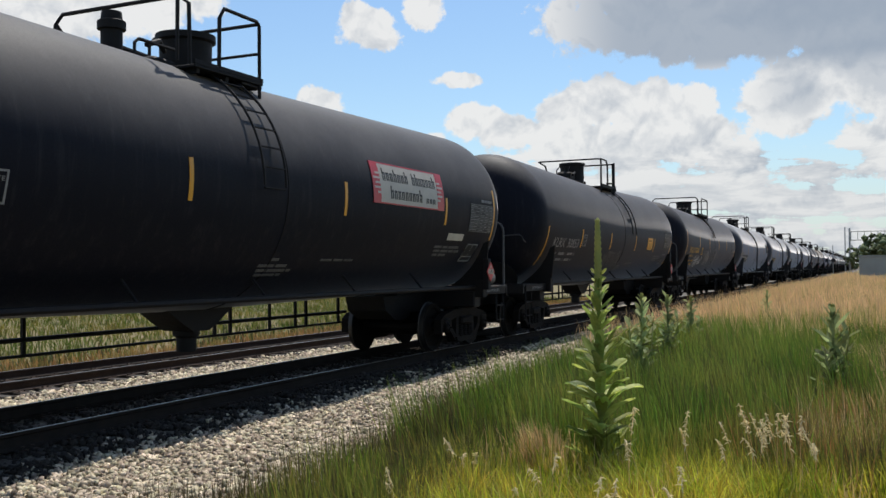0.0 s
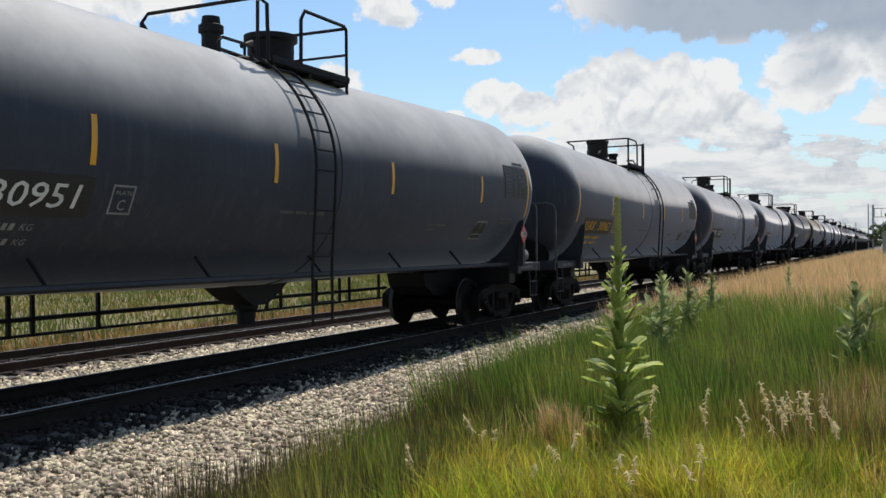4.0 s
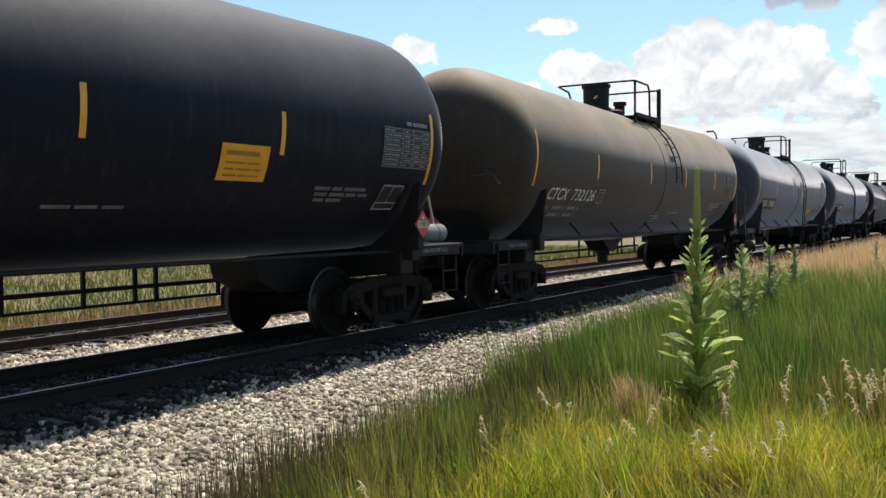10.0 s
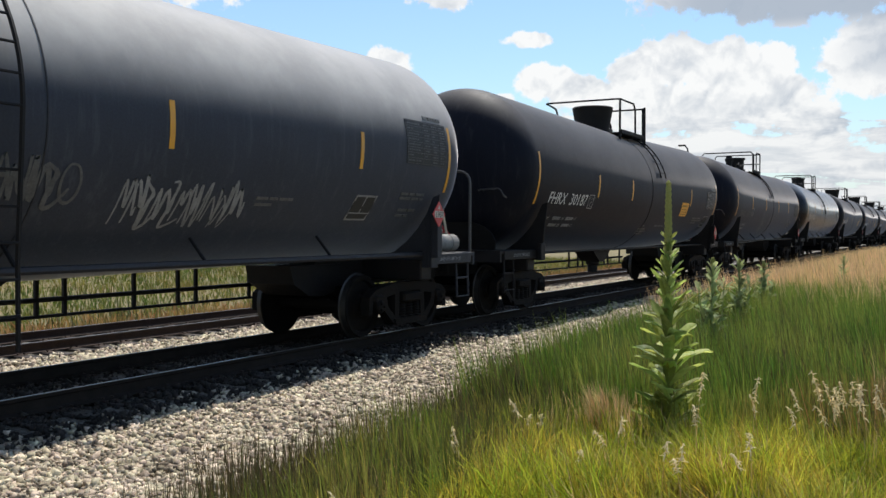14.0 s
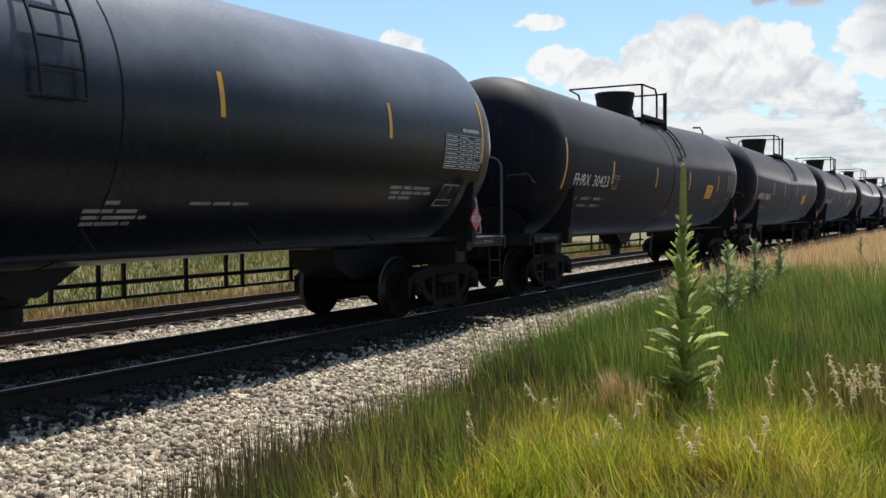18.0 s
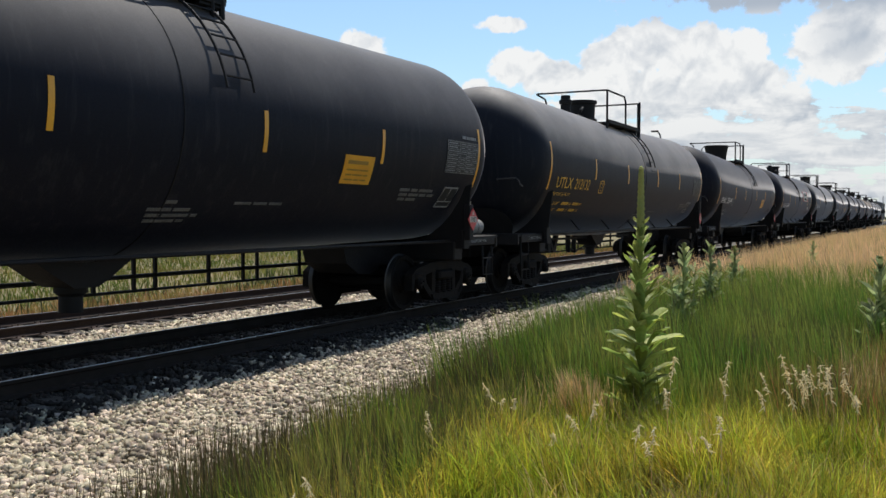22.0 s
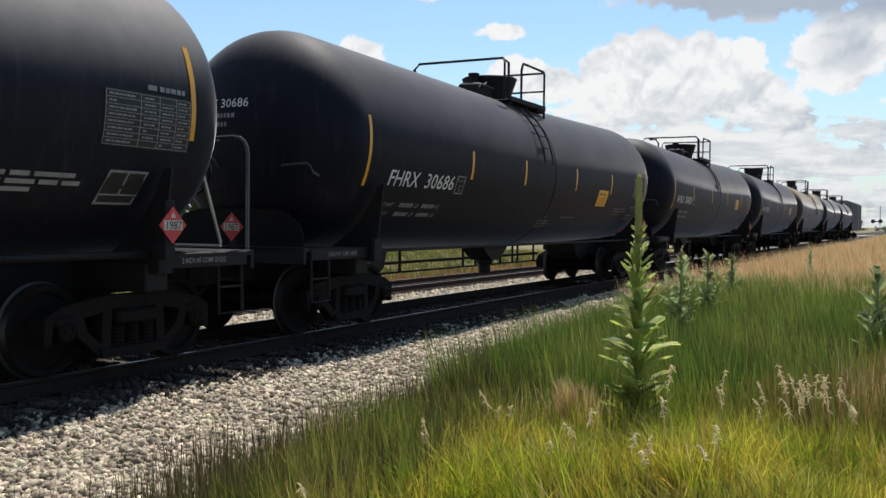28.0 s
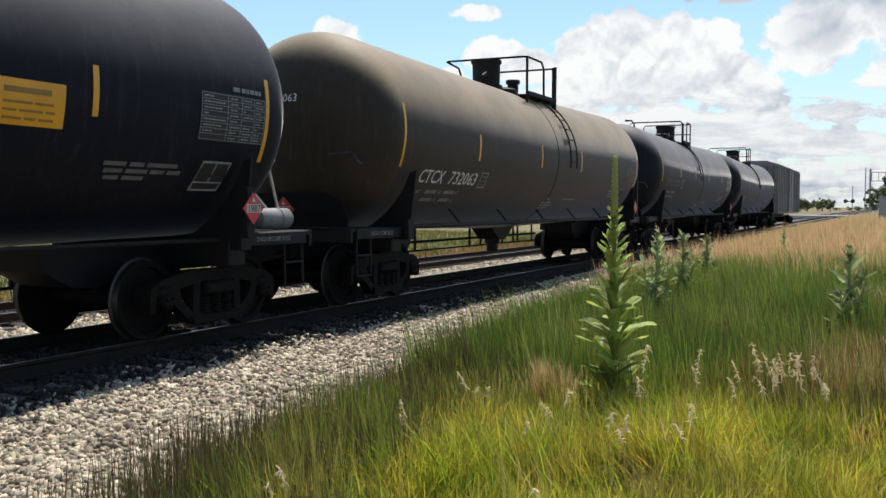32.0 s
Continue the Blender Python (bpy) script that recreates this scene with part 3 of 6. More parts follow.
def bend(y):
    """The two halves of the tank fall a little towards the outlet in the middle."""
    return 0.12 * min(abs(y) / HALF, 1.0)


def on_tank(y, z, lift=0.006, side=1):
    """Point on the tank's flank at the arc height of z."""
    zc = ZC + bend(y)
    a = (z - zc) / R
    return Vector((side * (R + lift) * math.cos(a), y, zc + (R + lift) * math.sin(a)))


def flank_patch(mb, y0, y1, z0, z1, lift=0.006, n=4, side=1, skew=0.0):
    """A thin curved plate lying on the flank."""
    vs = []
    for k in range(n + 1):
        z = z0 + (z1 - z0) * k / n
        for y in (y0, y1):
            vs.append(on_tank(y + skew * (z - z0), z, lift, side))
    o = len(vs)
    for k in range(n + 1):
        z = z0 + (z1 - z0) * k / n
        for y in (y0, y1):
            vs.append(on_tank(y + skew * (z - z0), z, 0.001, side))
    fs = [(2 * k, 2 * k + 1, 2 * k + 3, 2 * k + 2) for k in range(n)]
    fs += [(2 * k + 2 + o, 2 * k + 3 + o, 2 * k + 1 + o, 2 * k + o) for k in range(n)]
    fs += [(0 + o, 1 + o, 1, 0), (2 * n, 2 * n + 1, 2 * n + 1 + o, 2 * n + o)]
    for k in range(n):
        fs += [(2 * k, 2 * k + 2, 2 * k + 2 + o, 2 * k + o), (2 * k + 1 + o, 2 * k + 3 + o, 2 * k + 3, 2 * k + 1)]
    return mb.add(vs, fs)


def head_y(x, z, lift=0.006):
    r2 = min((x * x + (z - ZC - bend(HALF)) ** 2) / (R * R), 0.999)
    sin_a = math.sqrt(r2) ** (1 / 0.88)
    return HALF + HEAD * math.sqrt(max(1 - sin_a * sin_a, 0.0)) ** 0.9 + lift


TEXTS = {}


def text_shape(words, size, shear=0.0):
    """Vertices (across, up) and faces of a line of lettering that starts at 0, with its full width."""
    key = (words, size, shear)
    if key not in TEXTS:
        cu = bpy.data.curves.new("lettering", "FONT")
        cu.body, cu.size, cu.shear, cu.resolution_u, cu.offset = words, size, shear, 2, size * 0.005
        ob = bpy.data.objects.new("lettering", cu)
        scene.collection.objects.link(ob)
        me = bpy.data.meshes.new_from_object(ob)
        vs, fs = [v.co[:2] for v in me.vertices], [tuple(p.vertices) for p in me.polygons]
        bpy.data.objects.remove(ob)
        bpy.data.curves.remove(cu)
        bpy.data.meshes.remove(me)
        TEXTS[key] = vs, fs, max(v[0] for v in vs)
    return TEXTS[key]


def flank_text(mb, words, size, y, z, width=None, shear=0.0, lift=0.011):
    vs, fs, w = text_shape(words, size, shear)
    k = (width / w) if width else 1.0
    return mb.add([on_tank(y + a * k, z + b, lift) for a, b in vs], fs)


def head_text(mb, words, size, x, z, width=None):
    vs, fs, w = text_shape(words, size)
    k = (width / w) if width else 1.0
    return mb.add([(x + a * k, -head_y(x + a * k, z + b, 0.02), z + b) for a, b in vs], fs)


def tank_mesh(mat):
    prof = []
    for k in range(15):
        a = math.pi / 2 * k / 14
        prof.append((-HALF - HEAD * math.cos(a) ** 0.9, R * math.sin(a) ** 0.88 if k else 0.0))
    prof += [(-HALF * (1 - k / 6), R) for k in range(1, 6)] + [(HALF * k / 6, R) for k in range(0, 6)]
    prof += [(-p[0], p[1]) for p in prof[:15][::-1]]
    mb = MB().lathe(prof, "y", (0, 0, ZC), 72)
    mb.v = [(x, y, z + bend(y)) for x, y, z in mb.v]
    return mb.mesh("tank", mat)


def arc(cx, cy, r, a0, a1, n=6):
    return [(cx + r * math.cos(radians(a0 + (a1 - a0) * k / n)), cy + r * math.sin(radians(a0 + (a1 - a0) * k / n))) for k in range(n + 1)]


SHARED = {}


def shared(name, make, mat):
    if name not in SHARED:
        SHARED[name] = make().mesh(name, mat)
    return SHARED[name]


def wheelset_mesh():
    if "wheelset" in SHARED:
        return SHARED["wheelset"]
    mb = MB().lathe([(-1.05, 0.075), (1.05, 0.075)], "x", (0, 0, 0), 10)
    for s in (-1, 1):
        mb.lathe([(s * d, r) for d, r in ((0.675, 0.12), (0.675, 0.40), (0.685, 0.48), (0.705, 0.485), (0.718, 0.458), (0.80, 0.452), (0.812, 0.44), (0.80, 0.38), (0.76, 0.36), (0.75, 0.17), (0.80, 0.12), (0.80, 0.08))], "x", (0, 0, 0), 32)
        mb.lathe([(s * 0.93, 0.10), (s * 1.11, 0.10), (s * 1.14, 0.075)], "x", (0, 0, 0), 16)
        for k in range(3):
            a = 2 * math.pi * k / 3
            mb.lathe([(s * 1.135, 0.018), (s * 1.165, 0.018)], "x", (0, 0.05 * math.cos(a), 0.05 * math.sin(a)), 6)
    me = mb.mesh("wheelset", M_WHEEL)
    me.materials.append(M_TREAD)
    for p in me.polygons:
        c = p.center
        if 0.70 < abs(c.x) < 0.81 and 0.445 < math.hypot(c.y, c.z) < 0.47:
            p.material_index = 1
    SHARED["wheelset"] = me
    return me


X0, X1 = -0.075, 0.075


def sideframe_mesh():
    """The cast side of a truck: arched top member, bottom member and the columns that join them, in one outline with two windows."""
    mb = MB()
    top = [(-1.12, 0.60), (-0.95, 0.70), (-0.45, 0.78), (0.45, 0.78), (0.95, 0.70), (1.12, 0.60)]
    under = [(1.13, 0.34), (1.05, 0.34), (1.02, 0.54), (0.77, 0.54), (0.74, 0.40), (0.50, 0.20), (0.36, 0.15), (-0.36, 0.15), (-0.50, 0.20), (-0.74, 0.40), (-0.77, 0.54), (-1.02, 0.54), (-1.05, 0.34), (-1.13, 0.34)]
    ring = top + under
    bm = bmesh.new()
    loops = [ring, [(-0.30, 0.64), (0.30, 0.64), (0.32, 0.27), (-0.32, 0.27)], [(0.42, 0.62), (0.66, 0.58), (0.62, 0.44), (0.44, 0.29)], [(-0.42, 0.62), (-0.66, 0.58), (-0.62, 0.44), (-0.44, 0.29)]]
    edges = []
    for loop in loops:
        vs = [bm.verts.new((X0, y, z)) for y, z in loop]
        edges += [bm.edges.new((vs[k], vs[(k + 1) % len(vs)])) for k in range(len(vs))]
    bmesh.ops.triangle_fill(bm, edges=edges, use_beauty=True)
    out = bmesh.ops.extrude_face_region(bm, geom=list(bm.faces))["geom"]
    for v in out:
        if isinstance(v, bmesh.types.BMVert):
            v.co.x = X1
    bm.verts.index_update()
    mb.add([v.co[:] for v in bm.verts], [[v.index for v in f.verts] for f in bm.faces])
    bm.free()
    return mb


def make_truck(car, y):
    bolster = shared("truck", lambda: MB().box(-1.05, 1.05, -0.2, 0.2, 0.48, 0.72, 0.04).lathe([(0.7, 0.3), (0.82, 0.3)], "z", (0, 0, 0), 20)
                     .tube([(-0.7, -0.55, 0.33), (0.7, -0.55, 0.33)], 0.05).tube([(-0.7, 0.55, 0.33), (0.7, 0.55, 0.33)], 0.05).tube([(0, -0.55, 0.4), (0.1, 0.0, 0.45), (0.1, 0.55, 0.4)], 0.03), M_TRUCK)
    truck = part("truck", bolster, M_TRUCK, car, at=(0, y, 0))
    frame_me = shared("sideframe", sideframe_mesh, M_TRUCK)
    for s in (-1, 1):
        part("sideframe", frame_me, M_TRUCK, truck, at=(s * 1.0, 0, 0))
        for e in (-1, 1):
            part("bearing_adapter", shared("bearing_adapter", lambda: MB().box(-0.10, 0.11, -0.13, 0.13, 0.50, 0.63, 0.03), M_TRUCK), M_TRUCK, truck, at=(s * 1.0, e * 0.89, 0))
        part("spring_plank", shared("spring_plank", lambda: MB().prism([(-0.44, 0.155), (0.44, 0.155), (0.48, 0.25), (-0.48, 0.25)], "x", -0.11, 0.11), M_TRUCK), M_TRUCK, truck, at=(s * 1.0, 0, 0))
        part("bolster_end", shared("bolster_end", lambda: MB().box(-0.06, 0.14, -0.27, 0.27, 0.48, 0.63, 0.03), M_TRUCK), M_TRUCK, truck, at=(s * 1.0, 0, 0))
        for k in (-0.2, 0.0, 0.2):
            part("spring", shared("spring", lambda: MB().lathe([(0.25 + 0.02 * i, 0.066 + (0.02 if i % 2 else 0.0)) for i in range(12)], "z", (0, 0, 0), 10), M_TRUCK), M_TRUCK, truck, at=(s * 1.03, k, 0))
    for s in (-1, 1):
        part("wheelset", wheelset_mesh(), M_WHEEL, truck, at=(0, s * 0.89, 0.457))


def ladder_mesh(foot, last=97):
    mb = MB()
    if foot > 2:
        for s in (-0.23, 0.23):
            mb.tube([(1.66 * math.sin(radians(a)), s, ZC + 1.66 * math.cos(radians(a))) for a in range(24, last, 6)], 0.018, 5)
        return mb
    for s in (-0.23, 0.23):
        mb.tube([(1.68 * math.sin(radians(a)), s, ZC + 1.68 * math.cos(radians(a))) for a in range(24, 97, 6)] + [(1.66, s, 2.2), (1.6, s, 1.3), (1.6, s, foot)], 0.022, 5)
    return mb


def dome_mesh(kind):
    """Manway housing and valves on top of the tank."""
    mb = MB()
    if kind == "wide":
        mb.lathe([(1.45, 0.43), (1.66, 0.44), (2.0, 0.5), (2.17, 0.53), (2.19, 0.50), (2.21, 0.2)], "z", (0, 0, ZC), 28)
        mb.box(-0.25, 0.25, 0.42, 0.95, ZC + 1.5, ZC + 1.72, 0.04)
        mb.tube([(0.1, 0.5, ZC + 1.7), (0.2, 0.75, ZC + 1.86), (0.2, 0.9, ZC + 1.74)], 0.035)
        mb.tube([(-0.2, -0.62, ZC + 2.12), (-0.2, -0.45, ZC + 2.14)], 0.03)
        return mb
    if kind == "low":
        mb.lathe([(1.45, 0.44), (1.66, 0.46), (1.94, 0.56), (2.06, 0.6), (2.08, 0.57), (2.1, 0.2)], "z", (0, 0.1, ZC), 28)
        mb.box(-0.25, 0.25, -0.95, -0.3, ZC + 1.5, ZC + 1.86, 0.04).lathe([(1.8, 0.08), (2.02, 0.08), (2.02, 0.12), (2.08, 0.12)], "z", (0, -0.7, ZC), 10)
    elif kind == "tall":
        mb.lathe([(1.45, 0.37), (1.66, 0.37), (1.68, 0.31), (2.14, 0.32), (2.16, 0.35), (2.23, 0.35), (2.25, 0.15)], "z", (0, 0, ZC), 24)
        mb.lathe([(1.45, 0.34), (1.66, 0.36), (1.7, 0.3), (1.74, 0.1)], "z", (0, 0.95, ZC), 18).lathe([(1.45, 0.13), (1.86, 0.13), (1.86, 0.17), (1.95, 0.17)], "z", (0.1, 1.4, ZC), 12)
    elif kind == "pot":
        mb.lathe([(1.45, 0.40), (1.62, 0.40), (1.64, 0.34), (2.02, 0.35), (2.04, 0.4), (2.12, 0.4), (2.14, 0.15)], "z", (0, 0.1, ZC), 24)
        mb.lathe([(1.4, 0.13), (1.9, 0.13), (1.9, 0.17), (2.0, 0.17), (2.02, 0.13), (2.12, 0.12)], "z", (0, -1.25, ZC), 14)
        mb.box(-0.2, 0.2, -0.75, -0.3, ZC + 1.48, ZC + 1.68, 0.03).tube([(0.0, -1.1, ZC + 1.72), (0.0, -0.6, ZC + 1.7)], 0.03)
    else:
        mb.lathe([(1.45, 0.42), (1.62, 0.42), (1.64, 0.36), (2.1, 0.36), (2.12, 0.40), (2.19, 0.40), (2.21, 0.15)], "z", (0, 0, ZC), 24)
        mb.box(-0.22, 0.22, -0.95, -0.4, ZC + 1.45, ZC + 1.86, 0.05).lathe([(1.8, 0.07), (1.98, 0.07), (1.98, 0.1), (2.04, 0.1)], "z", (0.05, -0.75, ZC), 10)
        mb.lathe([(1.4, 0.16), (1.76, 0.16), (1.78, 0.2), (1.86, 0.2)], "z", (0, 0.62, ZC), 12)
    mb.tube([(0.15, -0.5, ZC + 1.78), (0.3, -0.75, ZC + 1.84), (0.32, -1.0, ZC + 1.74)], 0.035)
    return mb


def platform_mesh(y0, y1):
    """Top running boards round the fittings, on short legs."""
    mb = MB()
    d0, d1 = ZC + 1.43, ZC + 1.47
    mb.box(0.55, 0.97, y0, y1 + 0.06, d0, d1, 0.008)
    mb.box(-0.97, -0.55, y0, y1 + 0.06, d0, d1, 0.008)
    mb.box(-0.95, 0.95, y1 - 0.38, y1 + 0.06, d0 - 0.045, d1 - 0.045, 0.008)
    mb.box(0.93, 0.97, y0, y1 + 0.06, d1, d1 + 0.06)
    for y in (y0 + 0.1, (y0 + y1) / 2, y1 - 0.05):
        mb.box(-0.93, 0.93, y - 0.03, y + 0.03, d0 - 0.06, d0)
        for q in (-1, 1):
            mb.box(q * 0.75 - 0.02, q * 0.75 + 0.02, y - 0.03, y + 0.03, ZC + 1.29, d0)
    return mb


def rail_sets(kind, f, m0, m1):
    """Handrails round the top platform: a hoop across the front with a separate side hoop, or a loop that turns the front corner; f, m0, m1: their stations along the car."""
    zt, zd = ZC + 2.28, ZC + 1.45
    rear = MB().tube([(-0.95, m1, ZC + 1.2), (-0.95, m1, zt - 0.1), (-0.87, m1, zt - 0.02), (0.95, m1, zt - 0.02)], 0.024, 6)
    if kind == "hoops":
        front = (MB().tube([(-1.2, f, ZC + 1.0), (-1.2, f, zt - 0.12), (-1.08, f, zt), (0.83, f, zt), (0.95, f + 0.03, zt - 0.1), (0.95, f + 0.05, zd)], 0.026, 6)
                 .tube([(0.95, f - 0.18, zd), (0.95, f - 0.17, zt - 0.12), (0.85, f - 0.02, zt)], 0.024, 6).tube([(-1.2, f + 0.25, ZC + 1.0), (-1.2, f + 0.22, zt - 0.3), (-1.2, f, zt - 0.1)], 0.022, 6))
        side = MB().tube([(0.95, m0, zd), (0.95, m0 + 0.01, zt - 0.14), (0.95, m0 + 0.1, zt), (0.95, m1 - 0.06, zt), (0.95, m1, zt - 0.05), (0.95, m1, ZC + 1.2)], 0.026, 6)
        rear.tube([(-0.95, m1, zt - 0.42), (0.95, m1, zt - 0.42)], 0.02, 6)
    else:
        front = MB().tube([(-1.05, f + 0.85, zd), (-1.05, f + 0.82, zt - 0.2), (-1.05, f + 0.7, zt - 0.06), (-1.05, f + 0.06, zt), (-0.98, f, zt), (0.88, f, zt), (0.95, f + 0.06, zt)], 0.026, 6)
        side = (MB().tube([(0.95, f + 0.06, zt), (0.95, m0 - 0.16, zt), (0.95, m0 - 0.02, zt - 0.14), (0.95, m0, zd)], 0.026, 6).tube([(0.95, f + 0.02, zt), (0.95, f + 0.02, ZC + 1.22)], 0.032, 6))
        rear.tube([(0.95, m1, zt + 0.02), (0.95, m1, ZC + 1.2)], 0.036, 6).tube([(0.95, m1 - 0.17, zt - 0.02), (0.95, m1 - 0.17, ZC + 1.24)], 0.03, 6)
    return front, side, rear


def saddle_mesh(s):
    out = [(s * 0.35, 1.0), (s * 1.46, 1.0), (s * 1.5, 1.3), (s * 1.6, 2.1)]
    inn = [(s * (R + 0.002) * math.sin(radians(a)), ZC - (R + 0.002) * math.cos(radians(a))) for a in (70, 60, 50, 40, 30, 20, 13)]
    mb = MB().prism(out + inn, "y", -0.02, 0.02)
    return mb.box(min(s * 1.44, s * 1.51), max(s * 1.44, s * 1.51), -0.10, 0.10, 1.0, 1.32, 0.01)


def build_car(st):
    """One tank car with everything but its lettering."""
    tank_mat, steel, gear = st.paint, st.steel, st.gear
    tone = steel.name
    car = thing("tank_car", "black railway tank car", "tank car", "cars of the train")
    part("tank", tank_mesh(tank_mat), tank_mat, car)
    for e in (-1, 1):
        pivot = e * (7.25 if gear == "rigged" and e < 0 else 6.95)
        make_truck(car, pivot)
        for s in (-1, 1):
            part("saddle", shared("saddle_%d_%s" % (s, tone), lambda: saddle_mesh(s), steel), steel, car, at=(0, pivot, 0))
        part("brake_gear", shared("brake_gear", lambda: MB().prism([(-1.95, 1.06), (-0.7, 1.06), (-0.9, 0.66), (-1.15, 0.6), (-1.5, 0.62), (-1.85, 0.8)], "x", -0.5, 0.3), M_STEEL), M_STEEL, car, at=pose(0, pivot, 0, 0, 0, 0 if e > 0 else 180))
        part("draft_sill", shared("draft_sill", lambda: MB().box(-0.24, 0.24, -1.4, 1.35, 0.72, 1.12, 0.02).box(-1.3, 1.3, -0.16, 0.16, 0.80, 1.12, 0.02), M_STEEL), M_STEEL, car,
             at=pose(0, e * 7.05, 0, 0, 0, 0 if e > 0 else 180))
        part("coupler", shared("coupler", lambda: MB().box(-0.09, 0.09, 0, 0.5, 0.80, 0.98, 0.02).prism([(-0.2, 0.45), (0.12, 0.45), (0.22, 0.62), (0.2, 0.72), (0.02, 0.66), (-0.06, 0.74), (-0.2, 0.7)], "z", 0.72, 1.02)
                                                .tube([(0.25, 0.0, 0.8), (0.28, 0.3, 0.55), (0.2, 0.62, 0.5)], 0.025), M_TRUCK), M_TRUCK, car, at=pose(0, e * 8.35, 0, 0, 0, 0 if e > 0 else 180))
        part("end_deck", shared("end_deck_" + tone, lambda: MB().box(-1.36, 1.36, -0.42, 0.55, 1.15, 1.21, 0.01).box(-1.36, 1.36, 0.49, 0.55, 1.0, 1.21), steel),
             steel, car, at=pose(0, e * 8.0, 0, 0, 0, 0 if e > 0 else 180))
        for s in (-1, 1):
            part("side_beam", shared("side_beam_" + tone, lambda: MB().box(-0.04, 0.04, -0.7, 0.7, 1.04, 1.2, 0.008), steel), steel, car, at=(s * 1.34, e * 7.7, 0))
        for s in (-1, 1):
            part("sill_step", shared("sill_step_" + tone, lambda: MB().tube([(0, -0.2, 1.15), (0.02, -0.2, 0.5), (0.02, 0.2, 0.5), (0, 0.2, 1.15)], 0.022, 5).tube([(0.01, -0.2, 0.8), (0.01, 0.2, 0.8)], 0.018, 5), steel),
                 steel, car, at=(s * 1.33, e * 8.15, 0))
        hoop = [(-1.2, 0, 2.5), (1.05, 0, 2.55)] + [(x, 0, z) for x, z in arc(1.1, 2.35, 0.2, 90, 0, 4)] + [(1.3, 0, 1.2)]
        if e < 0 and not st.hoop:
            for x, z in ((1.0, -0.2), (-0.5, -0.1)):
                part("end_grab", shared("end_grab", lambda: MB().tube([(-0.24, 0.14, 2.45), (-0.24, 0, 2.5), (0.16, 0, 2.52), (0.22, 0.0, 2.48), (0.25, 0.02, 2.4), (0.25, 0.16, 2.36)], 0.016, 5), M_RAILING), M_RAILING, car, at=(x, -head_y(min(x, 0.95), 2.3, 0.1), z))
            continue
        if e > 0 and gear == "plain":
            continue
        part("end_handrail", shared("end_handrail", lambda: MB().tube([(-1.3, 0, 1.2), (-1.3, 0, 2.4)] + hoop, 0.024, 6), M_RAILING), M_RAILING, car, at=(0, 8.5 if e > 0 else -8.3, 0))
    # added plate that stands in for the dark gap between the cars
    part("head_shield", shared("head_shield", lambda: MB().prism([(-1.2, 1.2), (1.08, 1.2), (1.1, 1.35), (1.02, 1.52), (0.85, 1.65), (0.6, 1.72), (-0.7, 1.72), (-0.95, 1.65), (-1.12, 1.52), (-1.2, 1.35)], "y", -8.2, -8.17), M_WHEEL), M_WHEEL, car, "added dark plate filling the gap below the tank head")
    part("brake_rod", shared("brake_rod", lambda: MB().tube([(0.95, 8.05, 2.3), (0.9, 8.5, 1.28)], 0.022, 5).tube([(-0.6, 8.4, 1.25), (0.9, 8.5, 1.25)], 0.02, 5), M_PALE), M_PALE, car, "pale steel rod")
    if gear == "plain":
        part("brake_rod", shared("cross_rod", lambda: MB().tube([(0.1, 8.35, 2.15), (0.85, 8.52, 1.28)], 0.024, 5).tube([(0.85, 8.4, 2.15), (0.15, 8.5, 1.28)], 0.024, 5), M_PALE), M_PALE, car, "crossed pale steel rods")
    part("brake_wheel", shared("brake_wheel", lambda: MB().tube([(0.28 * math.cos(a * 0.524), 0, 0.28 * math.sin(a * 0.524)) for a in range(13)], 0.02, 6).tube([(-0.27, 0, 0), (0.27, 0, 0)], 0.014, 5)
                                .tube([(0, 0, -0.27), (0, 0, 0.27)], 0.014, 5).box(-0.12, 0.12, -0.22, -0.04, -0.16, 0.12, 0.02), M_STEEL), M_STEEL, car, at=(0.35, 8.62, 2.15))
    # underside: outlet, far running pipes with their hangers, brake gear
    part("bottom_outlet", shared("bottom_outlet", lambda: MB().prism([(-0.7, 1.08), (0.7, 1.08), (0.38, 0.88), (0.16, 0.76), (-0.16, 0.76), (-0.38, 0.88)], "x", -0.26, 0.26).lathe([(0.48, 0.13), (0.66, 0.13), (0.7, 0.18), (0.8, 0.18)], "z", (0, 0, 0), 14), M_STEEL), M_STEEL, car)
    part("far_pipe", shared("far_pipe", lambda: MB().tube([(-1.2, -6.2, 0.72), (-1.2, 6.2, 0.72)], 0.032, 6).tube([(-1.2, -6.2, 0.52), (-1.2, 6.2, 0.52)], 0.022, 6), M_STEEL), M_STEEL, car, "two long pipes hung under the tank")
    hanger = shared("pipe_hanger", lambda: MB().box(-0.02, 0.02, -0.025, 0.025, 0.5, 1.45), M_STEEL)
    for y in (-5.6, -5.2, -4.5, -3.9, -3.0, -2.65, -1.6, 1.4, 2.1, 2.5, 3.6, 4.4, 4.75, 5.9):
        part("pipe_hanger", hanger, M_STEEL, car, at=(-1.2, y, 0))
    if gear != "plain":
        part("side_pipe", shared("side_pipe_" + tone, lambda: MB().tube([(1.3, -6.9, 1.2), (1.3, 6.9, 1.2)], 0.038, 6), steel), steel, car)
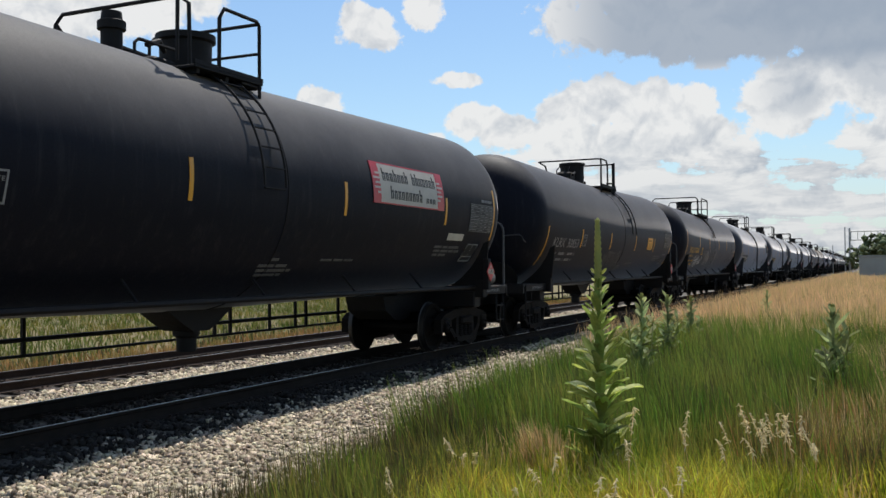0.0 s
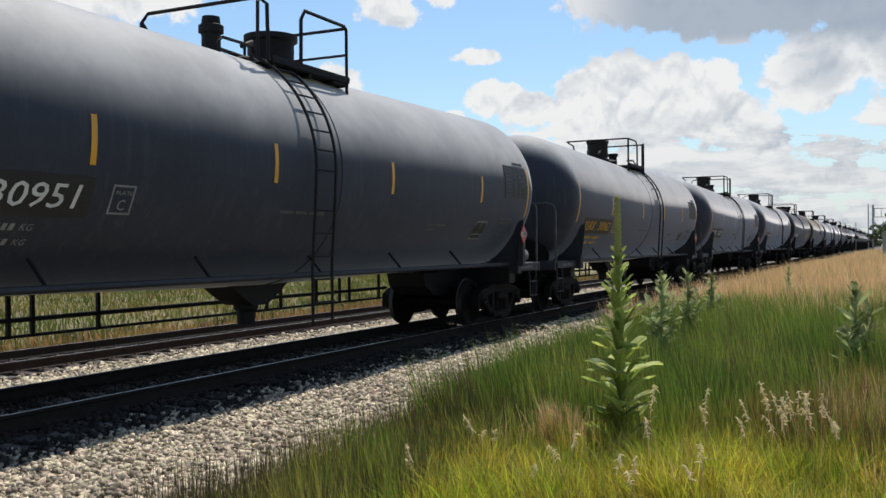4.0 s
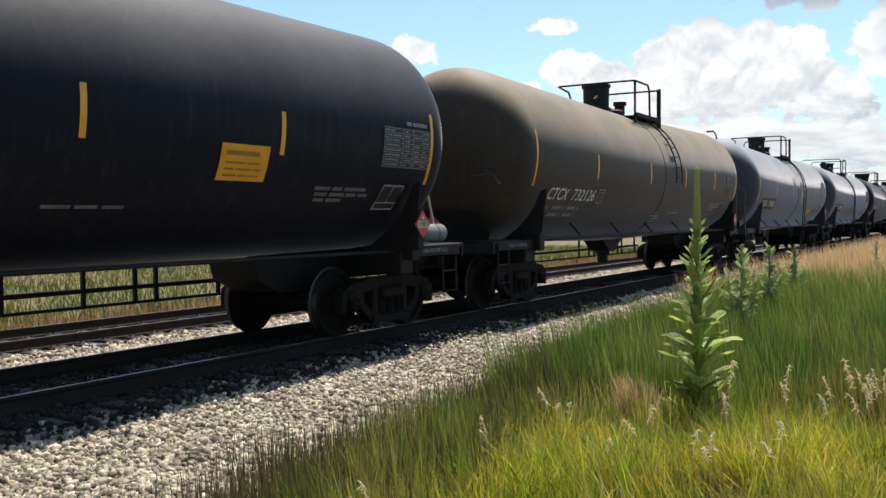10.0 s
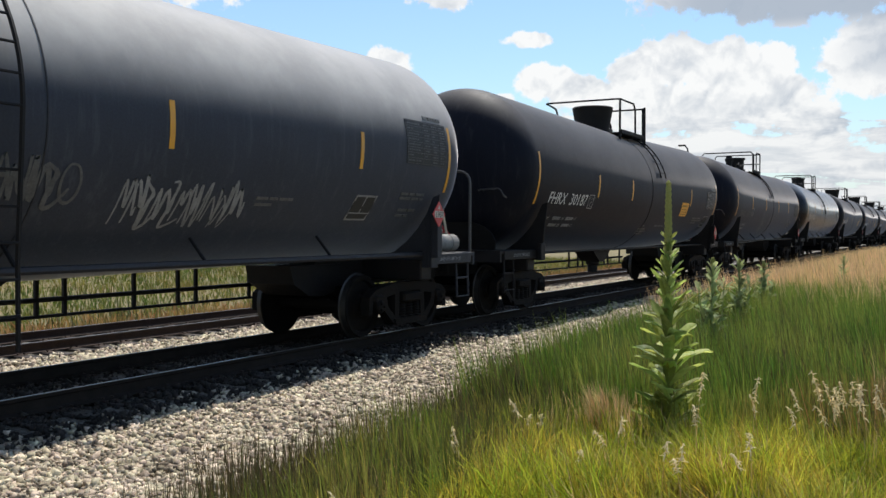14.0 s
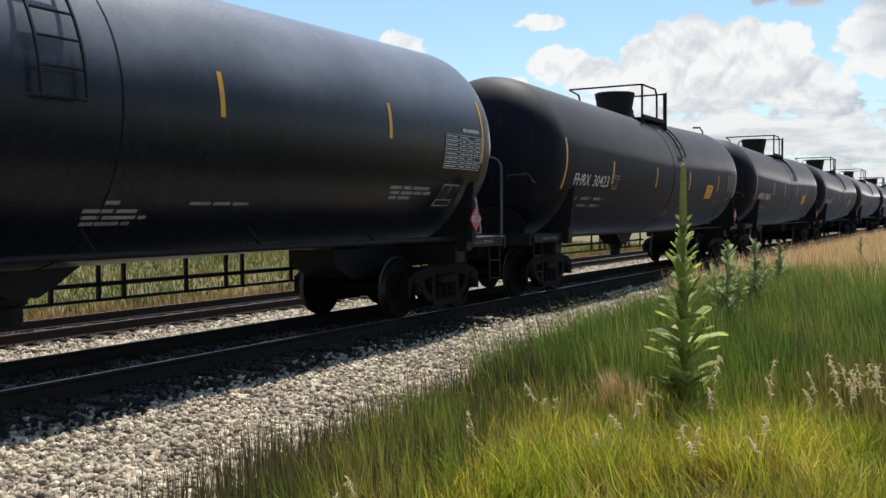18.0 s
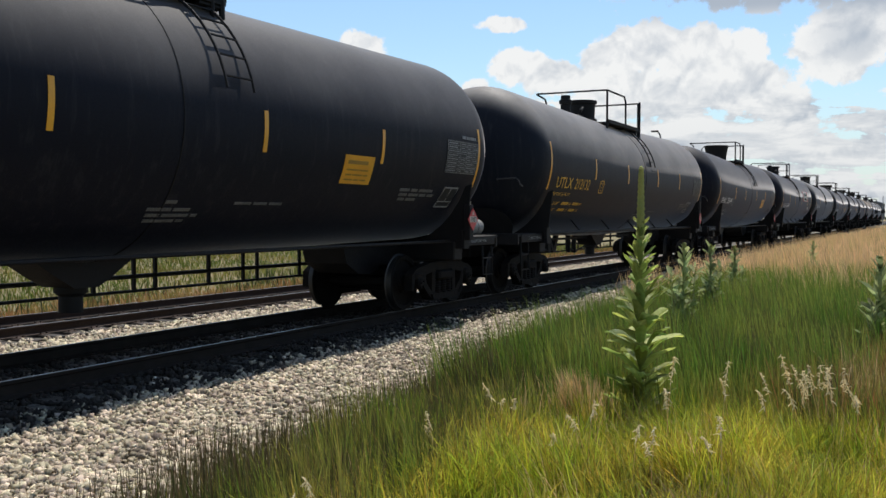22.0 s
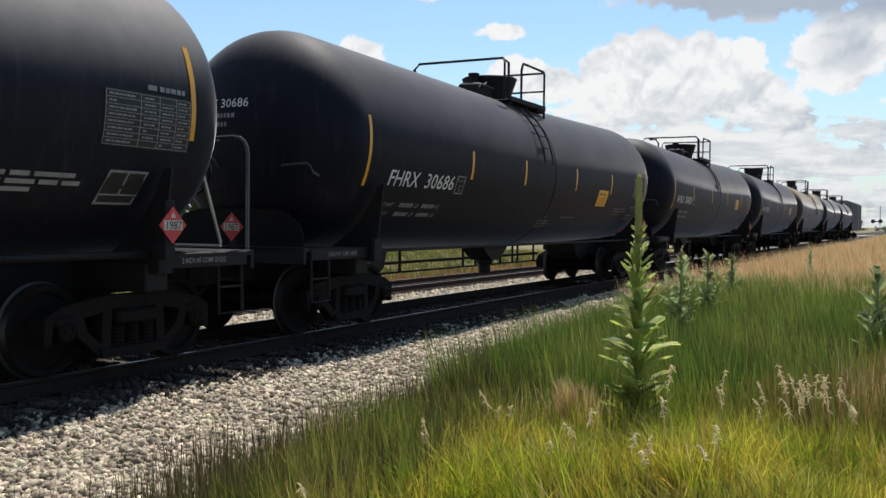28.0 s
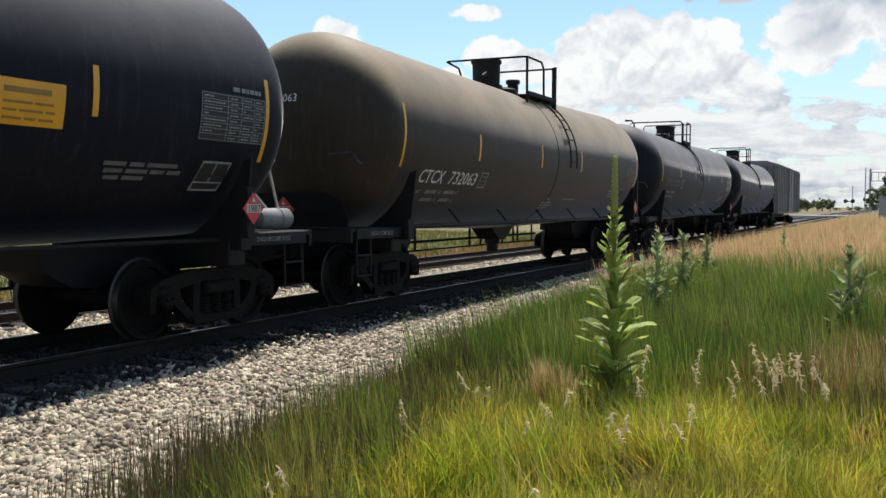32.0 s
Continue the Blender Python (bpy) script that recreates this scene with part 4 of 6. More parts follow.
        for y in (-4.6, -2.3, 0.0, 2.3, 4.6):
            part("pipe_bracket", shared("pipe_bracket", lambda: MB().tube([(1.3, 0, 1.2), (1.05, 0, 1.48)], 0.02, 5), M_STEEL), M_STEEL, car, at=(0, y, 0))
    else:
        part("side_pipe", shared("side_pipe_thin", lambda: MB().tube([(1.2, -6.9, 1.13), (1.2, 6.9, 1.13)], 0.026, 6), M_STEEL), M_STEEL, car)
    if gear == "rigged":
        # heavier brake rigging between the trucks
        for y, w, z in ((-4.75, 0.13, 0.5), (-3.92, 0.08, 0.66), (-1.81, 0.035, 0.6), (-1.36, 0.045, 0.58)):
            part("rigging_post", MB().box(-0.06, 0.06, y - w, y + w, z, 1.12, 0.01), M_STEEL, car)
        part("rigging_brace", shared("rigging_brace", lambda: MB().prism([(-3.46, 1.1), (-3.3, 1.1), (-2.98, 0.66), (-3.1, 0.66)], "x", -0.05, 0.05).prism([(-2.82, 1.1), (-2.66, 1.1), (-2.9, 0.64), (-3.08, 0.64)], "x", -0.05, 0.05)
                                       .prism([(-3.42, 0.66), (-3.24, 0.66), (-3.3, 1.1), (-3.46, 1.1)], "x", -0.05, 0.05), M_STEEL), M_STEEL, car)
        part("rigging_pipe", shared("rigging_pipe", lambda: MB().tube([(0, -6.0, 0.78), (0, -4.6, 0.74), (0, -3.0, 0.7)], 0.035, 6).tube([(0, -1.9, 0.72), (0, -1.2, 0.62), (0, -0.4, 0.74)], 0.025, 6).tube([(0.1, -5.6, 0.98), (0.1, 3.5, 0.98)], 0.03, 6), M_STEEL), M_STEEL, car)
        part("brake_cylinder", shared("brake_cylinder", lambda: MB().lathe([(-0.36, 0.06), (-0.33, 0.17), (0.2, 0.17), (0.26, 0.1), (0.34, 0.05)], "y", (-0.1, -5.25, 0.8), 16).box(-0.2, 0.15, -5.95, -5.65, 0.62, 1.05, 0.02), M_STEEL), M_STEEL, car)
    if st.reservoir:
        part("air_reservoir", shared("air_reservoir", lambda: MB().lathe([(-0.36, 0.03), (-0.33, 0.11), (-0.28, 0.14), (0.06, 0.14), (0.06, 0.148), (0.09, 0.148), (0.09, 0.14), (0.28, 0.14), (0.33, 0.11), (0.36, 0.03)], "y", (1.0, 8.16, 1.36), 20), M_TANKGREY), M_TANKGREY, car, "pale grey air reservoir on the deck")
    # top fittings, platform and rails, ladder
    part("dome", shared("dome_" + st.dome, lambda: dome_mesh(st.dome), M_STEEL), M_STEEL, car, at=(0, st.dome_y, 0))
    kind, f, m0, m1 = st.rails
    part("platform", platform_mesh(f + 0.12, m1), M_STEEL, car)
    for mb in rail_sets(kind, f, m0, m1):
        part("top_handrail", mb, M_STEEL, car)
    if kind == "hoops":
        part("grab_iron", shared("grab_iron", lambda: MB().tube([(0.5, -0.5, ZC + 1.45), (0.5, -0.5, ZC + 1.66), (0.5, -0.43, ZC + 1.72), (0.5, 0.2, ZC + 1.72)], 0.022, 5), M_STEEL), M_STEEL, car, at=(0, f + 0.1, 0))
    lad, last = st.ladder
    foot = 0.55 if last > 100 else 3.0
    part("ladder", shared("ladder_%d" % last, lambda: ladder_mesh(foot, min(last, 97)), M_STEEL), M_STEEL, car, at=(0, lad, 0))
    for a in range(28, min(last, 97), 9):
        q = 1.66 if foot > 2 else 1.68
        part("ladder_rung", shared("ladder_rung", lambda: MB().tube([(0, -0.23, 0), (0, 0.23, 0)], 0.013, 5), M_STEEL), M_STEEL, car, at=(q * math.sin(radians(a)), lad, ZC + q * math.cos(radians(a))))
    for k in range(int((2.05 - foot) / 0.3) + 1 if foot < 2 else 0):
        part("ladder_rung", SHARED["ladder_rung"], M_STEEL, car, at=(1.63, lad, 2.05 - 0.3 * k))
    part("tank_band", shared("tank_band_" + tone, lambda: MB().tube([((R + 0.002) * math.sin(radians(a)), 0, ZC + (R + 0.002) * math.cos(radians(a))) for a in range(-100, 181, 5)], 0.009, 4), steel), steel, car, at=(0, 0.1, 0))
    return car


def long_strip(mb, e, z0):
    """Tape bent round the rim of a tank head."""
    vs = []
    for k in range(9):
        z = z0 + 1.0 * k / 8
        for d in (-0.035, 0.035):
            vs.append(on_tank((-HALF + 0.03 if e < 0 else HALF - 0.05) + d, z))
    return mb.add(vs, [(2 * k, 2 * k + 1, 2 * k + 3, 2 * k + 2) for k in range(8)])


def bars(mb, y, z, widths, h, gap, lift=0.008):
    """Unreadable small lettering as short bars."""
    for w in widths:
        flank_patch(mb, y, y + w, z, z + h, lift, 1)
        y += w + gap
    return mb


def spray(car, raw, wide, mat, label):
    """One soft-bent sprayed stroke through a few turning points on the flank."""
    pts = []
    for k in range(len(raw) - 1):
        a, b, c, d = raw[max(k - 1, 0)], raw[k], raw[k + 1], raw[min(k + 2, len(raw) - 1)]
        for m in range(5):
            u = m / 5
            pts.append(tuple(b[q] + 0.5 * u * ((c[q] - a[q]) + u * ((2 * a[q] - 5 * b[q] + 4 * c[q] - d[q]) + u * (3 * b[q] - a[q] - 3 * c[q] + d[q]))) for q in (0, 1)))
    pts.append(raw[-1])
    vs = []
    for k, (ya, za) in enumerate(pts):
        yb, zb = pts[k + 1] if k + 1 < len(pts) else (2 * ya - pts[k - 1][0], 2 * za - pts[k - 1][1])
        d = math.hypot(yb - ya, zb - za) or 1
        f = wide * (0.45 + 0.55 * math.sin(math.pi * (k + 0.5) / len(pts)))
        vs += [on_tank(ya - (zb - za) / d * f, za + (yb - ya) / d * f, 0.007), on_tank(ya + (zb - za) / d * f, za - (yb - ya) / d * f, 0.007)]
    part("spray_stroke", MB().add(vs, [(2 * k, 2 * k + 1, 2 * k + 3, 2 * k + 2) for k in range(len(pts) - 1)]), mat, car, label)


def graffiti(car, seed, y0, y1, z0, z1, count, mat, label, w=0.035):
    """A row of loose spray flourishes: zigzags, hooks and loops, no letters."""
    r = random.Random(seed)
    step = (y1 - y0) / count
    for i in range(count):
        kind = r.choice(("zig", "zig", "hook", "drip", "zig", "loop"))
        jit = lambda v: v + r.uniform(-0.26, 0.26)
        if kind == "zig":
            raw = [(0, jit(0.1)), (0.2, jit(0.9)), (jit(0.45), jit(0.25)), (0.6, jit(0.85)), (jit(0.8), jit(0.05)), (1.05, jit(0.6))]
        elif kind == "hook":
            raw = [(jit(0.0), 0.95), (0.5, jit(0.85)), (0.35, 0.5), (0.25, jit(0.1)), (0.6, -0.05), (1.1, jit(0.35))]
        elif kind == "loop":
            raw = [(0.5 + 0.42 * math.cos(a * 0.8 + 1), 0.5 + 0.48 * math.sin(a * 0.8 + 1)) for a in range(10)]
        else:
            raw = [(jit(0.1), jit(0.8)), (0.55, 1.0), (0.5, 0.55), (0.45, jit(0.0) - 0.1)]
        raw = [(y0 + step * (i - 0.25 + 1.6 * p[0]), z0 + (z1 - z0) * min(max(p[1], -0.1), 1.1)) for p in raw]
        spray(car, raw, w * r.uniform(0.6, 1.3), mat, label)


def un_placard(car, at, turn):
    """Red diamond placard with its class flame as a plain shape and its number."""
    s = 0.19
    pl = part("placard", shared("placard", lambda: MB().prism([(0, -s), (s, 0), (0, s), (-s, 0)], "y", -0.012, 0.0), M_RED), M_RED, car, "red diamond hazard placard", at=Matrix.Translation(at) @ pose(0, 0, 0, 0, 0, turn))
    part("placard_panel", shared("placard_panel", lambda: MB().box(-0.13, 0.13, -0.016, -0.011, -0.05, 0.05).prism([(-0.035, 0.075), (0.035, 0.075), (0.0, 0.135)], "y", -0.016, -0.011), M_CREAM), M_CREAM, pl)
    if "placard_number" not in SHARED:
        vs, fs, w = text_shape("1987", 0.12)
        SHARED["placard_number"] = MB().add([(a - w / 2, -0.019, b - 0.042) for a, b in vs], fs).mesh("placard_number", M_INK)
    part("placard_number", SHARED["placard_number"], M_INK, pl)


def letter_car(car, st, mark, ink, table, sign, seed):
    r = random.Random(seed)
    for e in (-1, 1):
        part("reflective_strip", shared("long_strip_%d_%.2f" % (e, st.tape), lambda: long_strip(MB(), e, st.tape), M_YELLOW), M_YELLOW, car, "long yellow reflective tape on the tank rim")
    for i, y in enumerate(st.strips):
        m = M_PALE if (st.pale and i >= 4 - st.pale) else M_YELLOW
        part("reflective_strip", flank_patch(MB(), y - 0.035, y + 0.035, st.strip_z - 0.24, st.strip_z + 0.24), m, car, "yellowed pale reflective tape" if m is M_PALE else "")
    a, b = mark.split()
    y0, z0, w0, w1, gap = st.mark
    if st.patches:
        for p, q in ((y0 - 0.05, y0 + w0 + 0.1), (y0 + w0 + gap - 0.08, y0 + w0 + gap + w1 + 0.14)):
            part("mark_patch", flank_patch(MB(), p, q, z0 - 0.1, z0 + 0.32, 0.005, 4), M_TABLE, car, "dark painted patch behind the number")
    part("reporting_mark", flank_text(flank_text(MB(), a, 0.34, y0, z0, w0, st.lean), b, 0.34, y0 + w0 + gap, z0, w1, st.lean), ink, car, "stencilled car number")
    pale = ink if ink is M_GOLD else M_FADED
    if mark.startswith("UTLX"):
        part("motto_stencil", flank_text(MB(), "THE TANK CAR PEOPLE", 0.11, y0, z0 - 0.18, 1.03, 0.05), ink, car)
    # framed inspection mark
    box, (b0, b1) = MB(), st.box
    for a, c, d, e in ((0, 0.3, -0.16, -0.14), (0, 0.3, 0.13, 0.15), (0, 0.02, -0.14, 0.13), (0.28, 0.3, -0.14, 0.13)):
        flank_patch(box, b0 - 0.15 + a, b0 - 0.15 + c, b1 + d, b1 + e, 0.008, 1)
    flank_text(box, "C", 0.16, b0 - 0.06, b1 - 0.11)
    flank_text(box, "PLATE", 0.06, b0 - 0.11, b1 + 0.05, 0.22)
    part("inspection_mark", box, pale, car)
    data, zw = MB(), st.weight_z
    for z, words in ((zw, "LD LMT"), (zw - 0.17, "LT WT")):
        flank_text(data, words, 0.105, -6.58, z, None, 0.14, 0.009)
        for p, n, g in ((-6.02, 5, 0.083), (-5.32, 5, 0.078)):
            for c in range(n):
                flank_patch(data, p + c * g, p + c * g + 0.048, z, z + 0.07, 0.009, 1, 1, 0.14)
        flank_text(data, "LB", 0.105, -5.57, z, None, 0.14, 0.009), flank_text(data, "KG", 0.105, -4.9, z, None, 0.14, 0.009)
    part("weight_stencil", data, pale, car, "small weight lines, illegible")
    small = MB()
    if st.paint is M_GREY:
        bars(small, -1.2, 1.98, (0.3, 0.25, 0.35), 0.04, 0.05)
        bars(small, 6.05, 2.05, (0.2, 0.15, 0.25), 0.035, 0.03), bars(small, 6.05, 1.98, (0.3, 0.2, 0.1), 0.035, 0.03), bars(small, 6.15, 1.79, (0.25, 0.2), 0.04, 0.03), bars(small, 6.15, 1.7, (0.2, 0.1), 0.035, 0.03)
        bars(small, 3.0, 1.88, (0.2, 0.15, 0.25), 0.035, 0.03), bars(small, 3.0, 1.8, (0.3,), 0.035, 0.03)
        bars(small, -7.06, 2.32, (0.2,), 0.1, 0), bars(small, -7.08, 2.18, (0.17,), 0.1, 0)
    else:
        bars(small, 1.25 + r.uniform(-0.1, 0.1), 1.62, (0.3, 0.25, 0.25), 0.035, 0.05)
        for k, z in enumerate((1.9, 1.82, 1.74)):
            bars(small, 4.85 + 0.03 * k, z, ((0.3, 0.2, 0.45), (0.25, 0.3, 0.2, 0.2), (0.2, 0.3))[k], 0.045, 0.05)
        bars(small, 0.1, 1.62, (0.18,), 0.04, 0.05)
        for k, z in enumerate((1.52, 1.44, 1.36)):
            bars(small, -0.1 + 0.02 * k, z, ((0.35, 0.25), (0.2, 0.4, 0.1), (0.45, 0.1))[k], 0.04, 0.04)
    part("small_stencil", small, M_FADED if st.gear == "pipe" else M_DIM, car, "small stencil lines, illegible")
    # slanted framed plate near the rear
    fr, f0 = MB(), st.plate
    for a, c, d, e in ((0, 0.5, 1.62, 1.645), (0, 0.5, 1.73, 1.745), (0, 0.5, 1.985, 2.01), (0, 0.025, 1.645, 1.985), (0.24, 0.26, 1.745, 1.985), (0.475, 0.5, 1.645, 1.985)):
        flank_patch(fr, f0 + a + 0.12 * (d - 1.62), f0 + c + 0.12 * (d - 1.62), d, e, 0.008, 1, 1, 0.12)
    part("plate_panel", flank_patch(MB(), f0 + 0.01, f0 + 0.49, 1.63, 2.0, 0.005, 2, 1, 0.12), M_TABLE, car, "dark panel of the framed plate")
    part("framed_stencil", fr, M_FADED, car)
    # data table with its ruled rows
    t0, th, t1 = (2.51, 0.62, 6.02) if st.paint is M_GREY else (2.25, 0.52, 6.08)
    panel = part("data_panel", flank_patch(MB(), t1, t1 + 1.16, t0, t0 + 0.02 + th, 0.006, 6), M_TABLE, car, "stencilled data table")
    tb = MB()
    for k in range(9):
        z = t0 + 0.01 + (th - 0.01) * k / 8
        flank_patch(tb, t1 + 0.02, t1 + 1.14, z, z + 0.006, 0.010, 1)
        if k < 8:
            for c0, w in ((0.05, 0.36), (0.5, 0.17), (0.74, 0.17), (0.96, 0.15)):
                p = c0
                while p < c0 + w - 0.05 and r.random() < 0.94:
                    q = min(p + r.uniform(0.02, 0.07), c0 + w)
                    flank_patch(tb, t1 + p, t1 + q, z + 0.05 * th, z + 0.085 * th, 0.010, 1)
                    p = q + 0.014
    for y in (0.01, 0.45, 0.7, 0.93, 1.13):
        flank_patch(tb, t1 + y, t1 + y + 0.006, t0 + 0.01, t0 + th, 0.010, 6)
    bars(tb, t1 + 0.55, t0 + th + 0.06, (0.12, 0.0, 0.06, 0.05, 0.07, 0.05, 0.04), 0.05, 0.02)
    part("table_print", tb, table, panel, "rows of illegible entries")
    if sign == "yellow":
        d0, d1 = st.decal
        pl = part("caution_decal", flank_patch(MB(), d0, d0 + 0.74, d1, d1 + 0.4, 0.007, 4), M_YELLOW, car, "yellow decal")
        pr = MB()
        for k, widths in enumerate(((0.2, 0.12, 0.16), (0.14, 0.25, 0.1), (0.3, 0.2))):
            bars(pr, d0 + 0.08, d1 + 0.05 + 0.07 * k, widths, 0.022, 0.03, 0.011)
        part("decal_print", bars(pr, d0 + 0.08, d1 + 0.28, (0.5,), 0.05, 0, 0.011), M_OCHRE, pl)
    if sign == "company":
        pl = part("company_sign", flank_patch(MB(), 2.34, 4.88, 2.59, 3.2, 0.008, 6), M_CREAM, car, "cream sign with red striped ends")
        for y0, y1 in ((2.34, 2.58), (4.62, 4.88)):
            part("sign_edge", flank_patch(MB(), y0, y1, 2.58, 3.21, 0.011, 6), M_RED, pl, "red sign edge")
            cream = MB()
            for k, w in enumerate((0.1, 0.19, 0.15, 0.21, 0.13)):
                p, q = (y0, y0 + w) if y0 > 4 else (y1 - w, y1)
                flank_patch(cream, p, q, 2.72 + 0.075 * k, 2.752 + 0.075 * k, 0.0125, 1)
            part("sign_stripe", cream, M_CREAM, pl, "cream stripes")
        for z0 in (2.57, 3.2):
            part("sign_border", flank_patch(MB(), 2.34, 4.88, z0, z0 + 0.02, 0.011, 1), M_RED, pl)
        words = MB()
        for y0, z0, row in ((2.68, 2.93, "Xxxlxxl Xlxxxxl"), (2.9, 2.66, "Xxxxxxxxl xxx")):
            for k, ch in enumerate(row):
                if ch != " ":
                    h = {"X": 0.2, "l": 0.2, "x": 0.135}[ch] * (0.6 if k > 9 and z0 < 2.7 else 1.0)
                    p = y0 + 0.127 * k
                    for q, wd in ((0, 0.032), (0.058, 0.03)):
                        flank_patch(words, p + q, p + q + wd, z0, z0 + (h if q == 0 else min(h, 0.135)), 0.012, 1)
                    flank_patch(words, p, p + 0.088, z0 + min(h, 0.135) - 0.025, z0 + min(h, 0.135), 0.0125, 1)
        part("sign_print", words, M_INK, pl)
        part("white_patch", flank_patch(MB(), 5.25, 5.94, 2.06, 2.19, 0.007, 2), M_PALE, car)
    hd = head_text(MB(), mark, 0.17, -0.76, 3.1, 1.02)
    part("end_mark", hd, ink, car)
    eb = MB()
    for z, x, cells in ((2.96, -0.68, 11), (2.84, -0.66, 9), (2.64, -0.6, 6), (2.56, -0.58, 5)):
        for c in range(cells):
            w = r.uniform(0.03, 0.06)
            if c != 4:
                eb.add([(x + p, -head_y(x + p, q, 0.012), q) for p, q in ((0, z), (w, z), (w, z + 0.06), (0, z + 0.06))], [(0, 1, 2, 3)])
            x += w + 0.022
    part("end_stencil", eb, M_FADED if ink is M_WHITE else M_DIM, car)
    # lettering on the beam over the trucks
    for e in (-1, 1):
        key = "shoe_stencil_%d" % e
        if key not in SHARED:
            vs, fs, w = text_shape("2 INCH HF COMP SHOES", 0.085)
            SHARED[key] = MB().add([(1.384, -8.02 * (e < 0) + 7.32 * (e > 0) + a * 0.7 / w, 1.09 + b) for a, b in vs], fs).mesh("shoe_stencil", M_FADED)
        part("shoe_stencil", SHARED[key], M_FADED, car)
    un_placard(car, (1.64, 6.82 if st.paint is M_GREY else 6.9, 1.8 if st.paint is M_GREY else 1.5), 90)
    un_placard(car, (0.2, -8.56, 1.47), 0)
    part("placard_bracket", shared("placard_bracket_" + st.steel.name, lambda: MB().box(1.52, 1.628, 6.82, 6.96, 1.15, 1.75, 0.008), st.steel), st.steel, car)
    part("placard_bracket", shared("placard_bracket_end", lambda: MB().box(0.15, 0.25, -8.555, -8.52, 1.1, 1.55, 0.008), M_STEEL), M_STEEL, car)
    for o in car.children_recursive:
        if "stencil" in o.name or "print" in o.name or "mark" in o.name:
            o["kind"] = "stuff"


Style = collections.namedtuple("Style", "label paint steel gear reservoir hoop dome dome_y rails ladder strips strip_z pale tape mark lean box weight_z plate decal patches")
WIDE = dict(paint=M_BLACK, steel=M_STEEL, gear="plain", reservoir=True, hoop=False, dome="wide", dome_y=-0.05, rails=("loop", -0.7, 0.6, 1.42), ladder=(0.95, 80), strips=(-3.95, -1.55, 1.45, 4.1), strip_z=2.53,
            pale=0, tape=2.04, mark=(-6.68, 2.08, 0.93, 1.0, 0.18), lean=0.1, box=(-4.32, 2.18), weight_z=1.73, plate=6.24, decal=(3.16, 1.97), patches=False)
LATE = dict(WIDE, dome="low", dome_y=0.1, rails=("hoops", -0.95, -0.2, 1.15), ladder=(-0.35, 90), strips=(-4.6, -1.42, 1.65, 4.93), strip_z=2.61, mark=(-6.88, 2.26, 0.92, 0.96, 0.18), lean=0.04, box=(-4.37, 2.38), weight_z=1.93, decal=(3.5, 2.22))
GREY = dict(WIDE, paint=M_GREY, steel=M_GREYSTEEL, gear="reservoir", hoop=True, dome="tall", dome_y=-0.42, rails=("loop", -0.34, 0.8, 1.62), ladder=(1.04, 120), strips=(-4.36, -1.0, 1.84, 4.75), strip_z=2.6, tape=2.13,
            mark=(-6.57, 1.93, 0.92, 1.03, 0.27), lean=0.14, box=(-3.82, 2.04), weight_z=1.68, plate=4.93, patches=True)
BLUE = dict(WIDE, paint=M_BLUE, gear="pipe", reservoir=False, dome="narrow", dome_y=0.22, rails=("hoops", -1.0, -0.28, 0.45), ladder=(-0.6, 94), strips=(-4.36, -1.5, 1.4, 4.6), strip_z=2.83, pale=0, tape=2.38,
            mark=(-6.6, 2.24, 0.88, 1.08, 0.2), lean=0.04, box=(-4.0, 2.34), weight_z=1.99)
GOLDEN = dict(WIDE, paint=M_BLACK, gear="rigged", reservoir=False, hoop=True, dome="narrow", dome_y=0.75, rails=("hoops", -0.9, 0.07, 1.88), ladder=(-0.3, 82), strips=(-4.2, -1.5, 1.38, 4.06), strip_z=2.65, tape=2.1,
            mark=(-6.53, 2.16, 1.0, 1.0, 0.17), lean=0.0, box=(-3.45, 2.26), weight_z=1.76, plate=5.8)
SIGNED = dict(WIDE, gear="reservoir", dome="pot", dome_y=-0.1, rails=("hoops", -1.1, -0.5, 0.35), ladder=(-0.3, 94), strips=(-4.35, -1.78, 1.55, 5.0), strip_z=2.57, tape=2.11, mark=(-6.6, 2.1, 0.95, 1.05, 0.2), box=(-4.3, 2.3))
